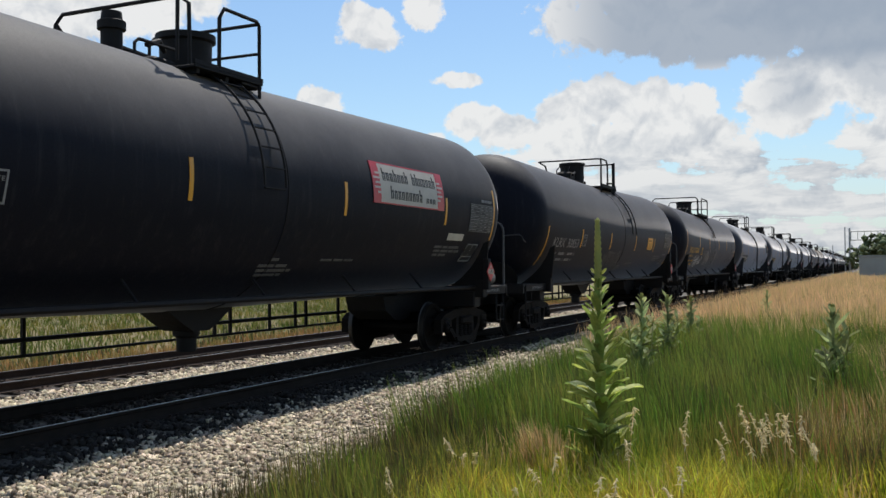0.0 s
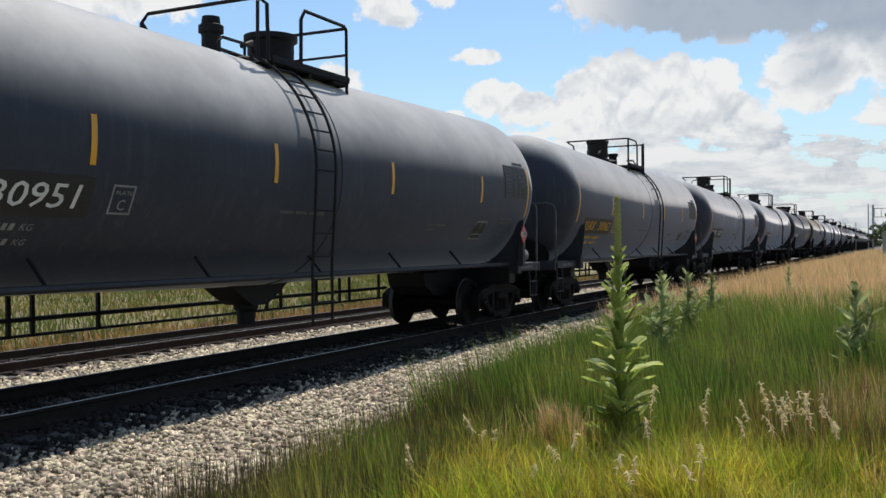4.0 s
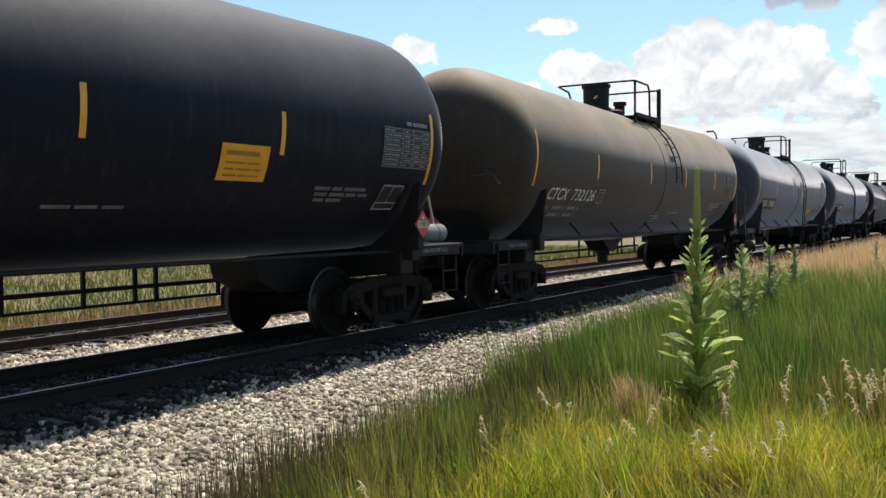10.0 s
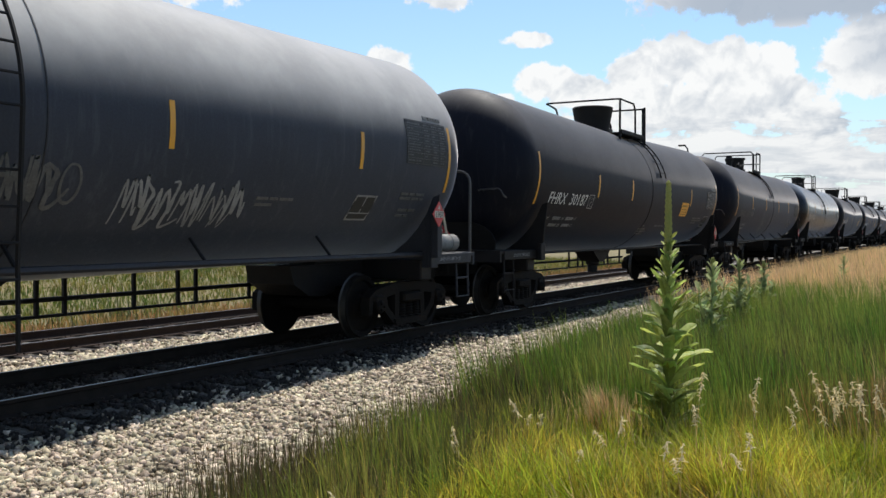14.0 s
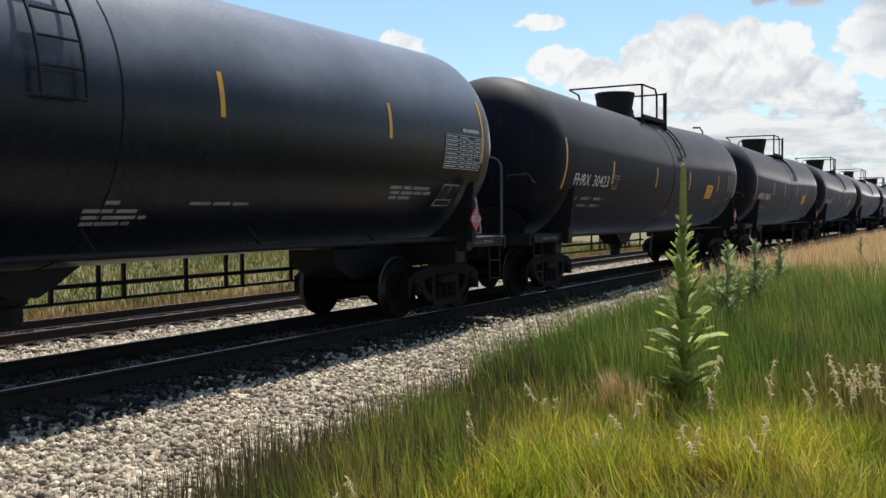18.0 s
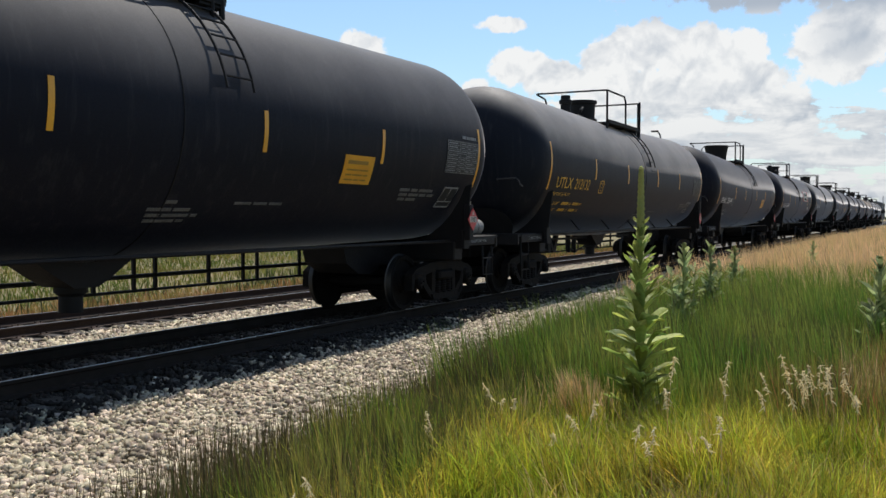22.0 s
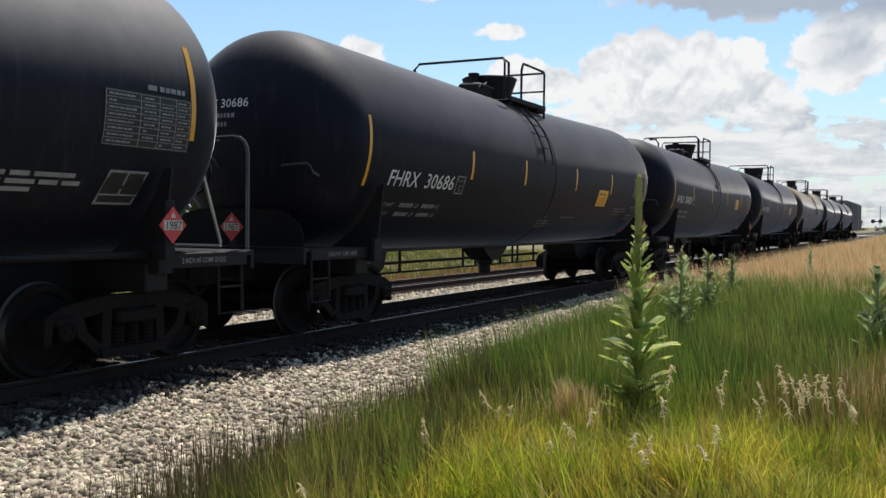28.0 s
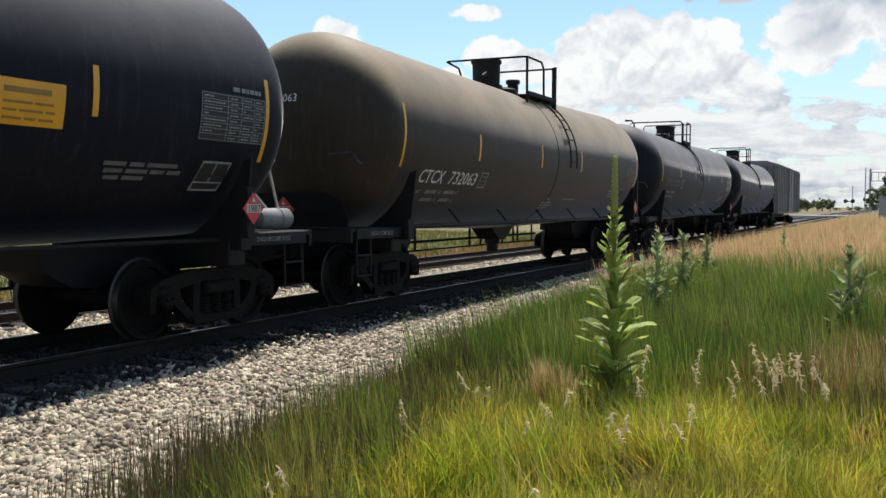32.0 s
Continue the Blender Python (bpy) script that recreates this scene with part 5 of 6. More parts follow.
STYLES = {
    "wide_loop": Style("black railway tank car with a wide top fitting, rolling", **WIDE),
    "wide_hoop": Style("black railway tank car with a low wide top fitting, rolling", **dict(WIDE, dome="low", dome_y=0.05, rails=("hoops", -1.05, -0.35, 0.97), ladder=(-0.5, 90))),
    "late_loop": Style("black railway tank car with white numbers and yellow tape, rolling", **dict(LATE, dome="wide", dome_y=-0.05, rails=("loop", -0.7, 0.6, 1.42), ladder=(0.95, 78), strip_z=2.46, mark=(-6.8, 2.14, 0.88, 0.94, 0.16), box=(-4.36, 2.26), weight_z=1.82, decal=(3.6, 2.0))),
    "late_hoop": Style("black railway tank car with white numbers high on its flank, rolling", **LATE),
    "late_tall": Style("black railway tank car with a tall wide top fitting, rolling", **dict(LATE, dome="wide", dome_y=0.2, rails=("hoops", -0.95, -0.2, 1.05), strips=(-4.63, -1.64, 1.33, 4.6))),
    "grey_loop": Style("dusty grey railway tank car with yellow tape, rolling", **GREY),
    "grey_near": Style("dusty grey railway tank car with yellow tape, rolling", **dict(GREY, strips=(-4.36, -1.0, 1.6, 4.15))),
    "grey_hoop": Style("dusty grey railway tank car with a low top fitting, rolling", **dict(GREY, dome="pot", dome_y=0.55, rails=("hoops", -0.75, 0.05, 1.25), ladder=(-0.45, 120), strips=(-4.28, -1.4, 1.54, 4.9))),
    "brown": Style("brown dust-coated railway tank car, rolling", **dict(GREY, paint=M_BROWN, steel=M_STEEL, gear="pipe", hoop=False, reservoir=False, ladder=(0.98, 97), mark=(-6.54, 1.89, 0.93, 1.15, 0.2), lean=0.1, box=(-3.92, 2.0), plate=5.75, patches=False)),
    "blue": Style("glossy blue-black railway tank car, rolling", **BLUE),
    "dark_blue": Style("dusty blue-black railway tank car with pale tape, rolling", **dict(BLUE, paint=M_NAVY, pale=2)),
    "golden": Style("black railway tank car with yellow lettering, rolling", **GOLDEN),
    "golden_loop": Style("black railway tank car with yellow lettering and clean flanks, rolling", **dict(GOLDEN, paint=M_NAVY, dome="pot", dome_y=-0.85, rails=("loop", -1.55, 0.2, 1.62), ladder=(0.66, 84), strips=(-4.33, -1.62, 1.42, 4.1), mark=(-6.86, 2.16, 1, 1, 0.17), box=(-3.78, 2.26), hoop=False)),
    "signed_sign": Style("black railway tank car with a cream company sign, rolling", **SIGNED),
    "signed_low": Style("black railway tank car with low yellow tape, rolling", **dict(SIGNED, dome="narrow", dome_y=-0.2, rails=("loop", -0.35, 0.45, 1.24), ladder=(0.98, 94), strips=(-4.46, -1.52, 1.6, 4.4), strip_z=2.32, tape=1.54,
                       mark=(-6.78, 2.06, 0.95, 0.95, 0.17), box=(-4.2, 2.28), weight_z=1.85, decal=(3.36, 2.15))),
    "signed_bare": Style("black railway tank car with faint chalk drawings, rolling", **dict(SIGNED, strips=(-4.5, -1.62, 1.45, 4.16), strip_z=2.65, plate=5.3, ladder=(-0.4, 84))),
}
# style, car number, lettering, data table, sign
CARS = (
    ("signed_sign", "KLRX 30848", M_WHITE, M_FADED, "company"), ("signed_low", "KLRX 30853", M_FADED, M_FADED, "yellow"), ("golden", "UTLX 212208", M_GOLD, M_FADED, ""),
    ("grey_hoop", "KLRX 30951", M_WHITE, M_DIM, ""), ("grey_loop", "KLRX 30962", M_GOLD, M_DIM, ""), ("grey_loop", "KLRX 31035", M_WHITE, M_FADED, ""),
    ("grey_loop", "KLRX 30995", M_WHITE, M_WHITE, ""), ("wide_hoop", "FHRX 30689", M_WHITE, M_FADED, "yellow"), ("brown", "CTCX 732126", M_WHITE, M_FADED, ""),
    ("grey_near", "KLRX 30901", M_WHITE, M_WHITE, ""), ("grey_hoop", "KLRX 30890", M_WHITE, M_DIM, ""), ("wide_loop", "FHRX 30187", M_WHITE, M_FADED, "yellow"),
    ("signed_bare", "FHRX 30190", M_DIM, M_DIM, ""), ("blue", "CTCX 731222", M_WHITE, M_WHITE, ""), ("late_loop", "FHRX 30423", M_WHITE, M_FADED, "yellow"),
    ("wide_loop", "FHRX 30609", M_WHITE, M_FADED, "yellow"), ("wide_loop", "FHRX 30677", M_WHITE, M_FADED, "yellow"), ("golden_loop", "UTLX 212132", M_GOLD, M_DIM, ""),
    ("wide_loop", "FHRX 30644", M_WHITE, M_FADED, "yellow"), ("signed_sign", "KLRX 30849", M_WHITE, M_FADED, "company"), ("dark_blue", "CTCX 731148", M_WHITE, M_FADED, ""),
    ("wide_hoop", "FHRX 30686", M_WHITE, M_FADED, "yellow"), ("late_hoop", "FHRX 30420", M_WHITE, M_FADED, "yellow"), ("late_tall", "FHRX 30276", M_WHITE, M_FADED, "yellow"),
    ("brown", "CTCX 732063", M_WHITE, M_FADED, ""), ("dark_blue", "CTCX 732070", M_DIM, M_PALE, ""), ("dark_blue", "CTCX 732075", M_DIM, M_FADED, ""),
)
START = -17.12         # the first value of the run


def car_y(k):
    """Where the middle of car k stands at the clip's start."""
    return k * LENGTH - START - HALF


def make_train():
    masters, train = {}, []
    for k, (style, *_r) in enumerate(CARS):
        at = Matrix.Translation((TX, car_y(k), 0))
        if style not in masters:
            masters[style] = build_car(STYLES[style])
            masters[style].matrix_basis = at
            train.append(masters[style])
        else:
            train.append(copy_thing(masters[style], at))
        train[-1]["label"] = STYLES[style].label
    for k, (car, (style, mark, ink, table, sign)) in enumerate(zip(train, CARS)):
        letter_car(car, STYLES[style], mark, ink, table, sign, k)
    spray_label = "pale spray-paint stroke"
    white, dim = "white spray-paint stroke", "dim spray-paint stroke"
    graffiti(train[1], 5, -1.86, -0.1, 1.55, 2.0, 9, M_DIM, dim, 0.02)
    graffiti(train[2], 9, -4.96, -3.1, 1.5, 2.0, 7, M_WHITE, white, 0.018)
    graffiti(train[2], 8, -3.0, -2.2, 1.95, 2.3, 6, M_DIM, dim, 0.025)
    graffiti(train[2], 18, -2.3, -1.05, 1.6, 2.3, 9, M_FADED, spray_label, 0.022)
    spray(train[2], ((-0.27, 2.19), (-0.16, 2.26), (0.04, 2.36), (0.43, 2.38), (0.74, 2.39)), 0.019, M_TAG, spray_label)
    spray(train[2], ((0.12, 2.45), (0.14, 2.32), (0.07, 2.15), (0.05, 2.05), (0.11, 1.82)), 0.029, M_TAG, spray_label)
    spray(train[2], ((0.25, 2.22), (0.25, 2.03), (0.29, 1.83), (0.33, 1.7)), 0.022, M_TAG, spray_label)
    spray(train[2], ((0.52, 2.48), (0.54, 2.34), (0.54, 2.1), (0.54, 1.83), (0.66, 1.55)), 0.028, M_TAG, spray_label)
    spray(train[2], ((-0.08, 2.3), (-0.04, 2.04), (0.07, 1.85), (0.13, 1.91)), 0.013, M_TAG, spray_label)
    spray(train[2], ((0.88, 2.5), (0.72, 2.33), (0.61, 2.16), (0.41, 2.13), (0.31, 2.17), (0.38, 2.36)), 0.013, M_TAG, spray_label)
    spray(train[2], ((0.9, 2.33), (0.78, 2.19), (0.64, 2.04), (0.51, 1.92)), 0.019, M_TAG, spray_label)
    spray(train[2], ((1.08, 2.18), (0.9, 2.14), (0.78, 2.05)), 0.013, M_TAG, spray_label)
    spray(train[2], ((-0.24, 2.06), (-0.14, 1.93), (0.01, 1.76), (0.15, 1.62)), 0.016, M_TAG, spray_label)
    spray(train[2], ((-0.21, 1.8), (-0.13, 1.82), (-0.03, 1.92), (0.07, 1.94)), 0.01, M_TAG, spray_label)
    spray(train[2], ((0.8, 1.54), (0.87, 1.61), (0.88, 1.84), (0.86, 1.99), (0.72, 2.03), (0.65, 1.92), (0.65, 1.77)), 0.013, M_TAG, spray_label)
    spray(train[2], ((0.88, 1.59), (1.03, 1.81), (1.19, 1.97), (1.33, 2.04)), 0.01, M_TAG, spray_label)
    spray(train[2], ((1.33, 2.36), (1.34, 2.3), (1.26, 2.2), (1.27, 2.1), (1.37, 2.04), (1.69, 1.97)), 0.01, M_TAG, spray_label)
    spray(train[2], ((-0.12, 1.59), (-0.12, 1.73), (-0.12, 1.79)), 0.009, M_TAG, spray_label)
    spray(train[2], ((0.46, 1.64), (0.47, 1.8), (0.5, 1.95)), 0.012, M_TAG, spray_label)
    spray(train[2], ((1.12, 2.18), (1.19, 2.1), (1.1, 2.06), (0.91, 1.99), (1.01, 1.94)), 0.009, M_TAG, spray_label)
    spray(train[2], ((1.99, 1.86), (2.17, 1.92), (2.32, 2.01)), 0.009, M_TAGDIM, spray_label)
    spray(train[2], ((2.03, 2.13), (2.29, 2.22), (2.47, 2.28), (2.49, 2.32)), 0.013, M_TAGDIM, spray_label)
    spray(train[2], ((2.07, 2.17), (2.1, 1.97), (2.32, 1.74)), 0.007, M_TAGDIM, spray_label)
    spray(train[2], ((2.47, 2.29), (2.55, 2.05), (2.52, 1.85), (2.4, 2.05), (2.4, 2.18)), 0.009, M_TAGDIM, spray_label)
    spray(train[2], ((2.62, 2.23), (2.64, 2.02), (2.65, 1.84)), 0.007, M_TAGDIM, spray_label)
    spray(train[2], ((2.96, 2.35), (2.96, 2.23), (2.65, 2.19)), 0.01, M_TAGDIM, spray_label)
    spray(train[2], ((2.81, 1.76), (2.89, 1.99), (3.01, 2.16)), 0.007, M_TAGDIM, spray_label)
    spray(train[2], ((2.81, 1.95), (3.1, 2.02), (3.35, 2.1), (3.41, 2.23)), 0.009, M_TAGDIM, spray_label)
    spray(train[2], ((3.32, 2.24), (3.38, 2.16), (3.71, 2.23)), 0.013, M_TAGDIM, spray_label)
    spray(train[2], ((3.46, 2.05), (3.68, 2.04), (4.01, 2.01), (4.31, 2.06)), 0.007, M_TAGDIM, spray_label)
    spray(train[2], ((3.89, 2.25), (3.99, 2.1), (4.18, 2.05), (4.38, 2.18), (4.55, 2.12), (4.68, 1.96), (4.59, 1.83)), 0.007, M_TAGDIM, spray_label)
    spray(train[2], ((4.13, 1.64), (4, 1.78), (4.09, 1.97), (4.41, 2), (4.56, 1.83), (4.44, 1.6), (4.21, 1.6)), 0.007, M_TAGDIM, spray_label)
    spray(train[2], ((4.53, 2.36), (4.48, 2.2)), 0.009, M_TAGDIM, spray_label)
    spray(train[2], ((3.58, 1.84), (3.51, 1.64), (3.49, 1.53)), 0.009, M_TAGDIM, spray_label)
    spray(train[2], ((3.19, 2), (3.31, 1.81), (3.37, 1.64)), 0.007, M_TAGDIM, spray_label)
    spray(train[2], ((3.81, 1.82), (3.76, 1.64), (3.85, 1.5)), 0.007, M_TAGDIM, spray_label)
    spray(train[2], ((2.21, 1.68), (2.24, 1.79), (2.2, 1.9)), 0.006, M_TAGDIM, spray_label)
    spray(train[2], ((3.06, 1.64), (3.04, 1.92), (3.06, 2)), 0.006, M_TAGDIM, spray_label)
    graffiti(train[9], 13, -0.95, -0.3, 2.75, 3.12, 5, M_FADED, spray_label, 0.025)
    graffiti(train[9], 16, 0.75, 1.7, 2.5, 3.1, 7, M_WHITE, white, 0.018)
    graffiti(train[9], 17, 0.85, 1.05, 2.1, 2.6, 2, M_WHITE, white, 0.018)
    graffiti(train[10], 21, -3.6, -2.2, 1.65, 2.1, 9, M_FADED, spray_label, 0.022)
    graffiti(train[10], 23, -2.3, -0.85, 1.55, 2.15, 8, M_FADED, spray_label, 0.03)
    graffiti(train[10], 24, -0.6, 0.5, 1.75, 2.15, 7, M_DIM, dim, 0.025)
    graffiti(train[10], 22, 1.05, 2.75, 1.55, 2.05, 11, M_FADED, spray_label, 0.022)
    graffiti(train[12], 30, -2.1, -1.15, 1.4, 2.3, 3, M_DIM, dim, 0.025)
    graffiti(train[12], 31, -0.4, 0.35, 1.78, 2.15, 1, M_DIM, dim, 0.025)
    graffiti(train[12], 32, 4.2, 4.95, 1.9, 2.35, 5, M_DIM, dim, 0.015)
    decal = part("caution_decal", flank_patch(MB(), 2.9, 3.85, 1.6, 1.87, 0.007, 4, 1, 0.25), M_YELLOW, train[9], "yellow decal")
    part("decal_print", bars(bars(MB(), 3.05, 1.66, (0.2, 0.3, 0.2), 0.05, 0.03, 0.011), 3.05, 1.77, (0.4, 0.3), 0.03, 0.03, 0.011), M_OCHRE, decal)
    return train


def make_boxcar():
    car = thing("boxcar", "weathered grey steel boxcar closing the train", "boxcar", at=(TX, car_y(len(CARS)) + 0.3, 0))
    w, h0, h1, e = 1.52, 1.05, 4.35, 7.9
    part("body", MB().box(-w, w, -e, e, h0, h1, 0.03), M_BOXCAR, car)
    roof = MB().prism([(-w - 0.03, h1), (w + 0.03, h1), (w + 0.03, h1 + 0.06), (0.7, h1 + 0.32), (-0.7, h1 + 0.32), (-w - 0.03, h1 + 0.06)], "y", -e, e)
    part("roof", roof, M_BOXCAR, car)
    rib = MB().box(-0.035, 0.035, -0.06, 0.06, h0 + 0.1, h1 - 0.05, 0.01).mesh("side_rib", M_BOXCAR)
    for i in range(15):
        for s in (-1, 1):
            part("side_rib", rib, None, car, at=(s * (w + 0.03), -e + 0.3 + i * 1.09, 0))
    end = MB().box(-w + 0.1, w - 0.1, -0.04, 0.04, -0.05, 0.05, 0.02).mesh("end_rib", M_BOXCAR)
    for i in range(9):
        for s in (-1, 1):
            part("end_rib", end, None, car, at=(0, s * (e + 0.03), h0 + 0.35 + i * 0.36))
    part("door", MB().box(w + 0.01, w + 0.09, -1.6, 1.6, h0 + 0.1, h1 - 0.15, 0.02).box(w + 0.09, w + 0.13, -1.6, -1.5, h0 + 0.2, h1 - 0.3).box(w + 0.09, w + 0.13, 0.0, 0.08, h0 + 0.2, h1 - 0.3), M_BOXCAR, car)
    part("end_ladder", MB().tube([(1.2, -e - 0.1, h0), (1.2, -e - 0.1, h1)], 0.02, 5).tube([(0.75, -e - 0.1, h0), (0.75, -e - 0.1, h1)], 0.02, 5), M_STEEL, car)
    part("sill", MB().box(-0.3, 0.3, -e - 0.6, e + 0.6, 0.72, h0, 0.02), M_STEEL, car)
    for s in (-1, 1):
        make_truck(car, s * 6.2)
        part("coupler", SHARED["coupler"], M_TRUCK, car, at=pose(0, s * 8.1, 0, 0, 0, 0 if s > 0 else 180))
    return car


# ---- plants ----
BLADE_T = np.array([(0, 1, 3), (0, 3, 2), (2, 3, 5), (2, 5, 4), (4, 5, 6)])


def blades(name, seed, x, y, h, width, lean, mat, label, category="grass", wind=0.15):
    """Curved, tapering blades standing on the ground at the points given."""
    r = np.random.RandomState(seed)
    n = len(x)
    h = np.broadcast_to(h, n) * r.uniform(0.6, 1.15, n)
    a = 3.0 * patchy(x, y, 1.9, seed * 0.7) + r.normal(0, 0.8, n)
    h = h * (1 + 0.16 * patchy(x, y, 2.6, seed * 1.3))
    k = r.uniform(0.1, 1.0, n) * lean
    dx, dy = np.cos(a) * k - wind * 0.6, np.sin(a) * k - wind * 0.3
    t = r.uniform(0, 6.283, n)
    wx, wy = np.cos(t) * width * r.uniform(0.6, 1.4, n), np.sin(t) * width * r.uniform(0.6, 1.4, n)
    z = np.maximum(ground_z(x, y), np.where(x < -4.3, ballast_z(x, y), -9)) - 0.03
    v = np.empty((n, 7, 3))
    for i, (f, ww) in enumerate(((0, 1.0), (0.4, 0.85), (0.78, 0.5))):
        cx, cy, cz = x + dx * h * f ** 1.8, y + dy * h * f ** 1.8, z + h * f * (1 - 0.25 * k * f)
        v[:, 2 * i] = np.stack([cx - wx * ww, cy - wy * ww, cz], -1)
        v[:, 2 * i + 1] = np.stack([cx + wx * ww, cy + wy * ww, cz], -1)
    v[:, 6] = np.stack([x + dx * h, y + dy * h, z + h * (1 - 0.3 * k)], -1)
    return solid(name, tri_mesh(name, v, BLADE_T, mat), mat, label, category, kind="stuff")


def sown(seed, n, x0, x1, y0, y1, keep=None, clump=0.0):
    """Points in a wedge ahead of the camera, in loose clumps."""
    r = np.random.RandomState(seed)
    x, y = r.uniform(x0, x1, n), y0 + (y1 - y0) * r.uniform(0, 1, n) ** 1.2
    if clump:
        m = max(n // 22, 1)
        cx, cy = r.uniform(x0, x1, m), y0 + (y1 - y0) * r.uniform(0, 1, m) ** 1.2
        j = r.randint(0, m, n)
        x, y = cx[j] + r.normal(0, clump, n), cy[j] + r.normal(0, clump, n)
    ok = (x < 0.6 + 0.09 * y) & (x > -1.3 * y - 0.5)
    if keep is not None:
        ok &= keep(x, y, r)
    return x[ok], y[ok]


def edge(y):
    """Where the grass gives way to gravel."""
    return np.interp(y, [2, 3.1, 3.7, 4.3, 5.5, 6.9, 9, 14, 30], [-2.5, -3.0, -3.35, -3.58, -3.75, -3.78, -3.95, -4.6, -5.2])


def patchy(x, y, f=1.0, p=0.0):
    return np.sin(x * 1.7 * f + p) * np.sin(y * 1.1 * f + 0.7 * p) + 0.6 * np.sin(x * 3.1 * f - y * 2.3 * f + p)


def dryness(x, y):
    return 0.55 * patchy(x, y, 0.9, 5.0) + 0.8 * (x + 0.9 - 0.02 * y)


def make_grass():
    # lime-green short growth close to the camera
    x, y = sown(21, 62000, -4.2, 1.3, 2.4, 8.2, lambda x, y, r: (x > edge(y) + 1.05 + 0.3 * patchy(x, y, 1.3, 0.4) + r.normal(0, 0.2, len(x))) & (y < 6.95 + 0.4 * (x > -1.4) + 0.35 * patchy(x, y, 0.9, 2.0) + r.normal(0, 0.3, len(x))), 0.06)
    blades("lime_grass", 22, x, y, 0.40 + 0.09 * patchy(x, y, 1.7, 4.0), 0.0044, 0.75, M_LIME, "thick yellow-green meadow grass catching the sun")
    x, y = sown(51, 26000, -4.2, 1.2, 2.4, 7.4, lambda x, y, r: (x > edge(y) + 0.6) & (y < 6.5))
    blades("short_undergrowth", 52, x, y, 0.26, 0.0045, 0.9, M_GRASS, "short dark green undergrowth between the blades")
    x, y = sown(53, 5200, -4.2, 1.2, 2.4, 7.4, lambda x, y, r: (x > edge(y) + 0.5) & (y < 6.6) & (patchy(x, y, 1.9, 1.0) > -0.1), 0.07)
    blades("withered_blades", 54, x, y, 0.34, 0.0034, 0.8, M_TIP, "withered brown blades low in the meadow grass")
    x, y = sown(41, 1500, -3.8, 1.2, 2.6, 7.0, lambda x, y, r: x > edge(y) + 0.7, 0.1)
    blades("pale_grass_stem", 42, x, y, 0.46, 0.0022, 0.5, M_TAN, "pale dry stems through the short grass")
    # taller blades between the gravel and the lime growth, and round the mullein
    x, y = sown(23, 42000, -5.4, 1.4, 2.6, 9.0, lambda x, y, r: (x > edge(y) + 0.3 + r.normal(0, 0.16, len(x))) & ((x < edge(y) + 1.2 + r.normal(0, 0.25, len(x))) | (y > 6.8 + r.normal(0, 0.3, len(x)))), 0.12)
    blades("green_grass", 24, x, y, 0.54 + 0.06 * patchy(x, y, 1.4, 2.0), 0.0036, 0.3, M_GRASS, "tall green grass at the gravel's edge")
    x, y = sown(25, 34000, -5.6, -1.0, 2.4, 14.0, lambda x, y, r: (x > edge(y) - 0.12 + r.normal(0, 0.17, len(x))) & (x < edge(y) + 1.05 + r.normal(0, 0.2, len(x))), 0.09)
    blades("gravel_edge_grass", 26, x, y, 0.48, 0.0038, 0.2, M_DARKGRASS, "dark wiry grass stems growing out of the gravel", wind=0.05)
    x, y = sown(43, 26000, -5.9, -1.2, 2.6, 14.0, lambda x, y, r: (x > edge(y) - 0.4 + r.normal(0, 0.2, len(x))) & (x < edge(y) + 1.05 + r.normal(0, 0.15, len(x))), 0.12)
    blades("seeding_edge_grass", 44, x, y, 0.50, 0.0032, 0.2, M_STALK, "brown seeding grass stems at the gravel's edge", wind=0.05)
    # deep green stand further on
    x, y = sown(27, 72000, -5.8, 3.0, 6.8, 22.0, lambda x, y, r: (x > edge(y) + r.normal(0, 0.12, len(x))) & (y > 7.2 + 0.4 * patchy(x, y, 1.2, 1.0)) & ((dryness(x, y) < 0.35) | (r.uniform(0, 1, len(x)) < 0.3)))
    blades("meadow_grass", 28, x, y, 0.70, 0.0045, 0.26, M_DEEP, "deep green tall grass of the lineside meadow")
    x, y = sown(29, 30000, -5.6, 3.0, 7.0, 19.0, lambda x, y, r: (x > edge(y) + 0.1) & (patchy(x, y, 0.5, 3.0) > -0.3))
    blades("shaded_grass", 30, x, y, 0.66, 0.005, 0.24, M_DARKGRASS, "dark green grass in denser clumps")
    # dry tan grass, in drifts and as the far band
    x, y = sown(31, 42000, -2.6, 2.0, 7.7, 20.0, lambda x, y, r: (x > edge(y) + 0.4) & (dryness(x, y) + r.normal(0, 0.2, len(x)) > 0.62))
    blades("dry_grass", 32, x, y, 0.66, 0.0034, 0.4, M_TAN, "dry reddish-tan grass among the green")
    r = np.random.RandomState(45)
    x, y = -2.3 + r.normal(0, 0.09, 560), 6.85 + r.normal(0, 0.12, 560)
    blades("dry_tuft", 46, x, y, 0.44, 0.004, 0.35, M_TAN, "bleached dry tuft beside the tall mullein")
    x, y = -0.3 + r.normal(0, 0.28, 3000), 8.3 + r.normal(0, 0.6, 3000)
    blades("russet_grass", 47, x, y, 0.6, 0.004, 0.4, M_RUST, "russet dry patch in the green meadow")
    x, y = sown(33, 90000, -6.0, 9.0, 17.0, 75.0, lambda x, y, r: (x > -5.4 + r.normal(0, 0.25, len(x))) & (y > 19.0 + 2.2 * patchy(x, y, 0.45, 1.0) + r.normal(0, 1.4, len(x)) - 0.25 * x))
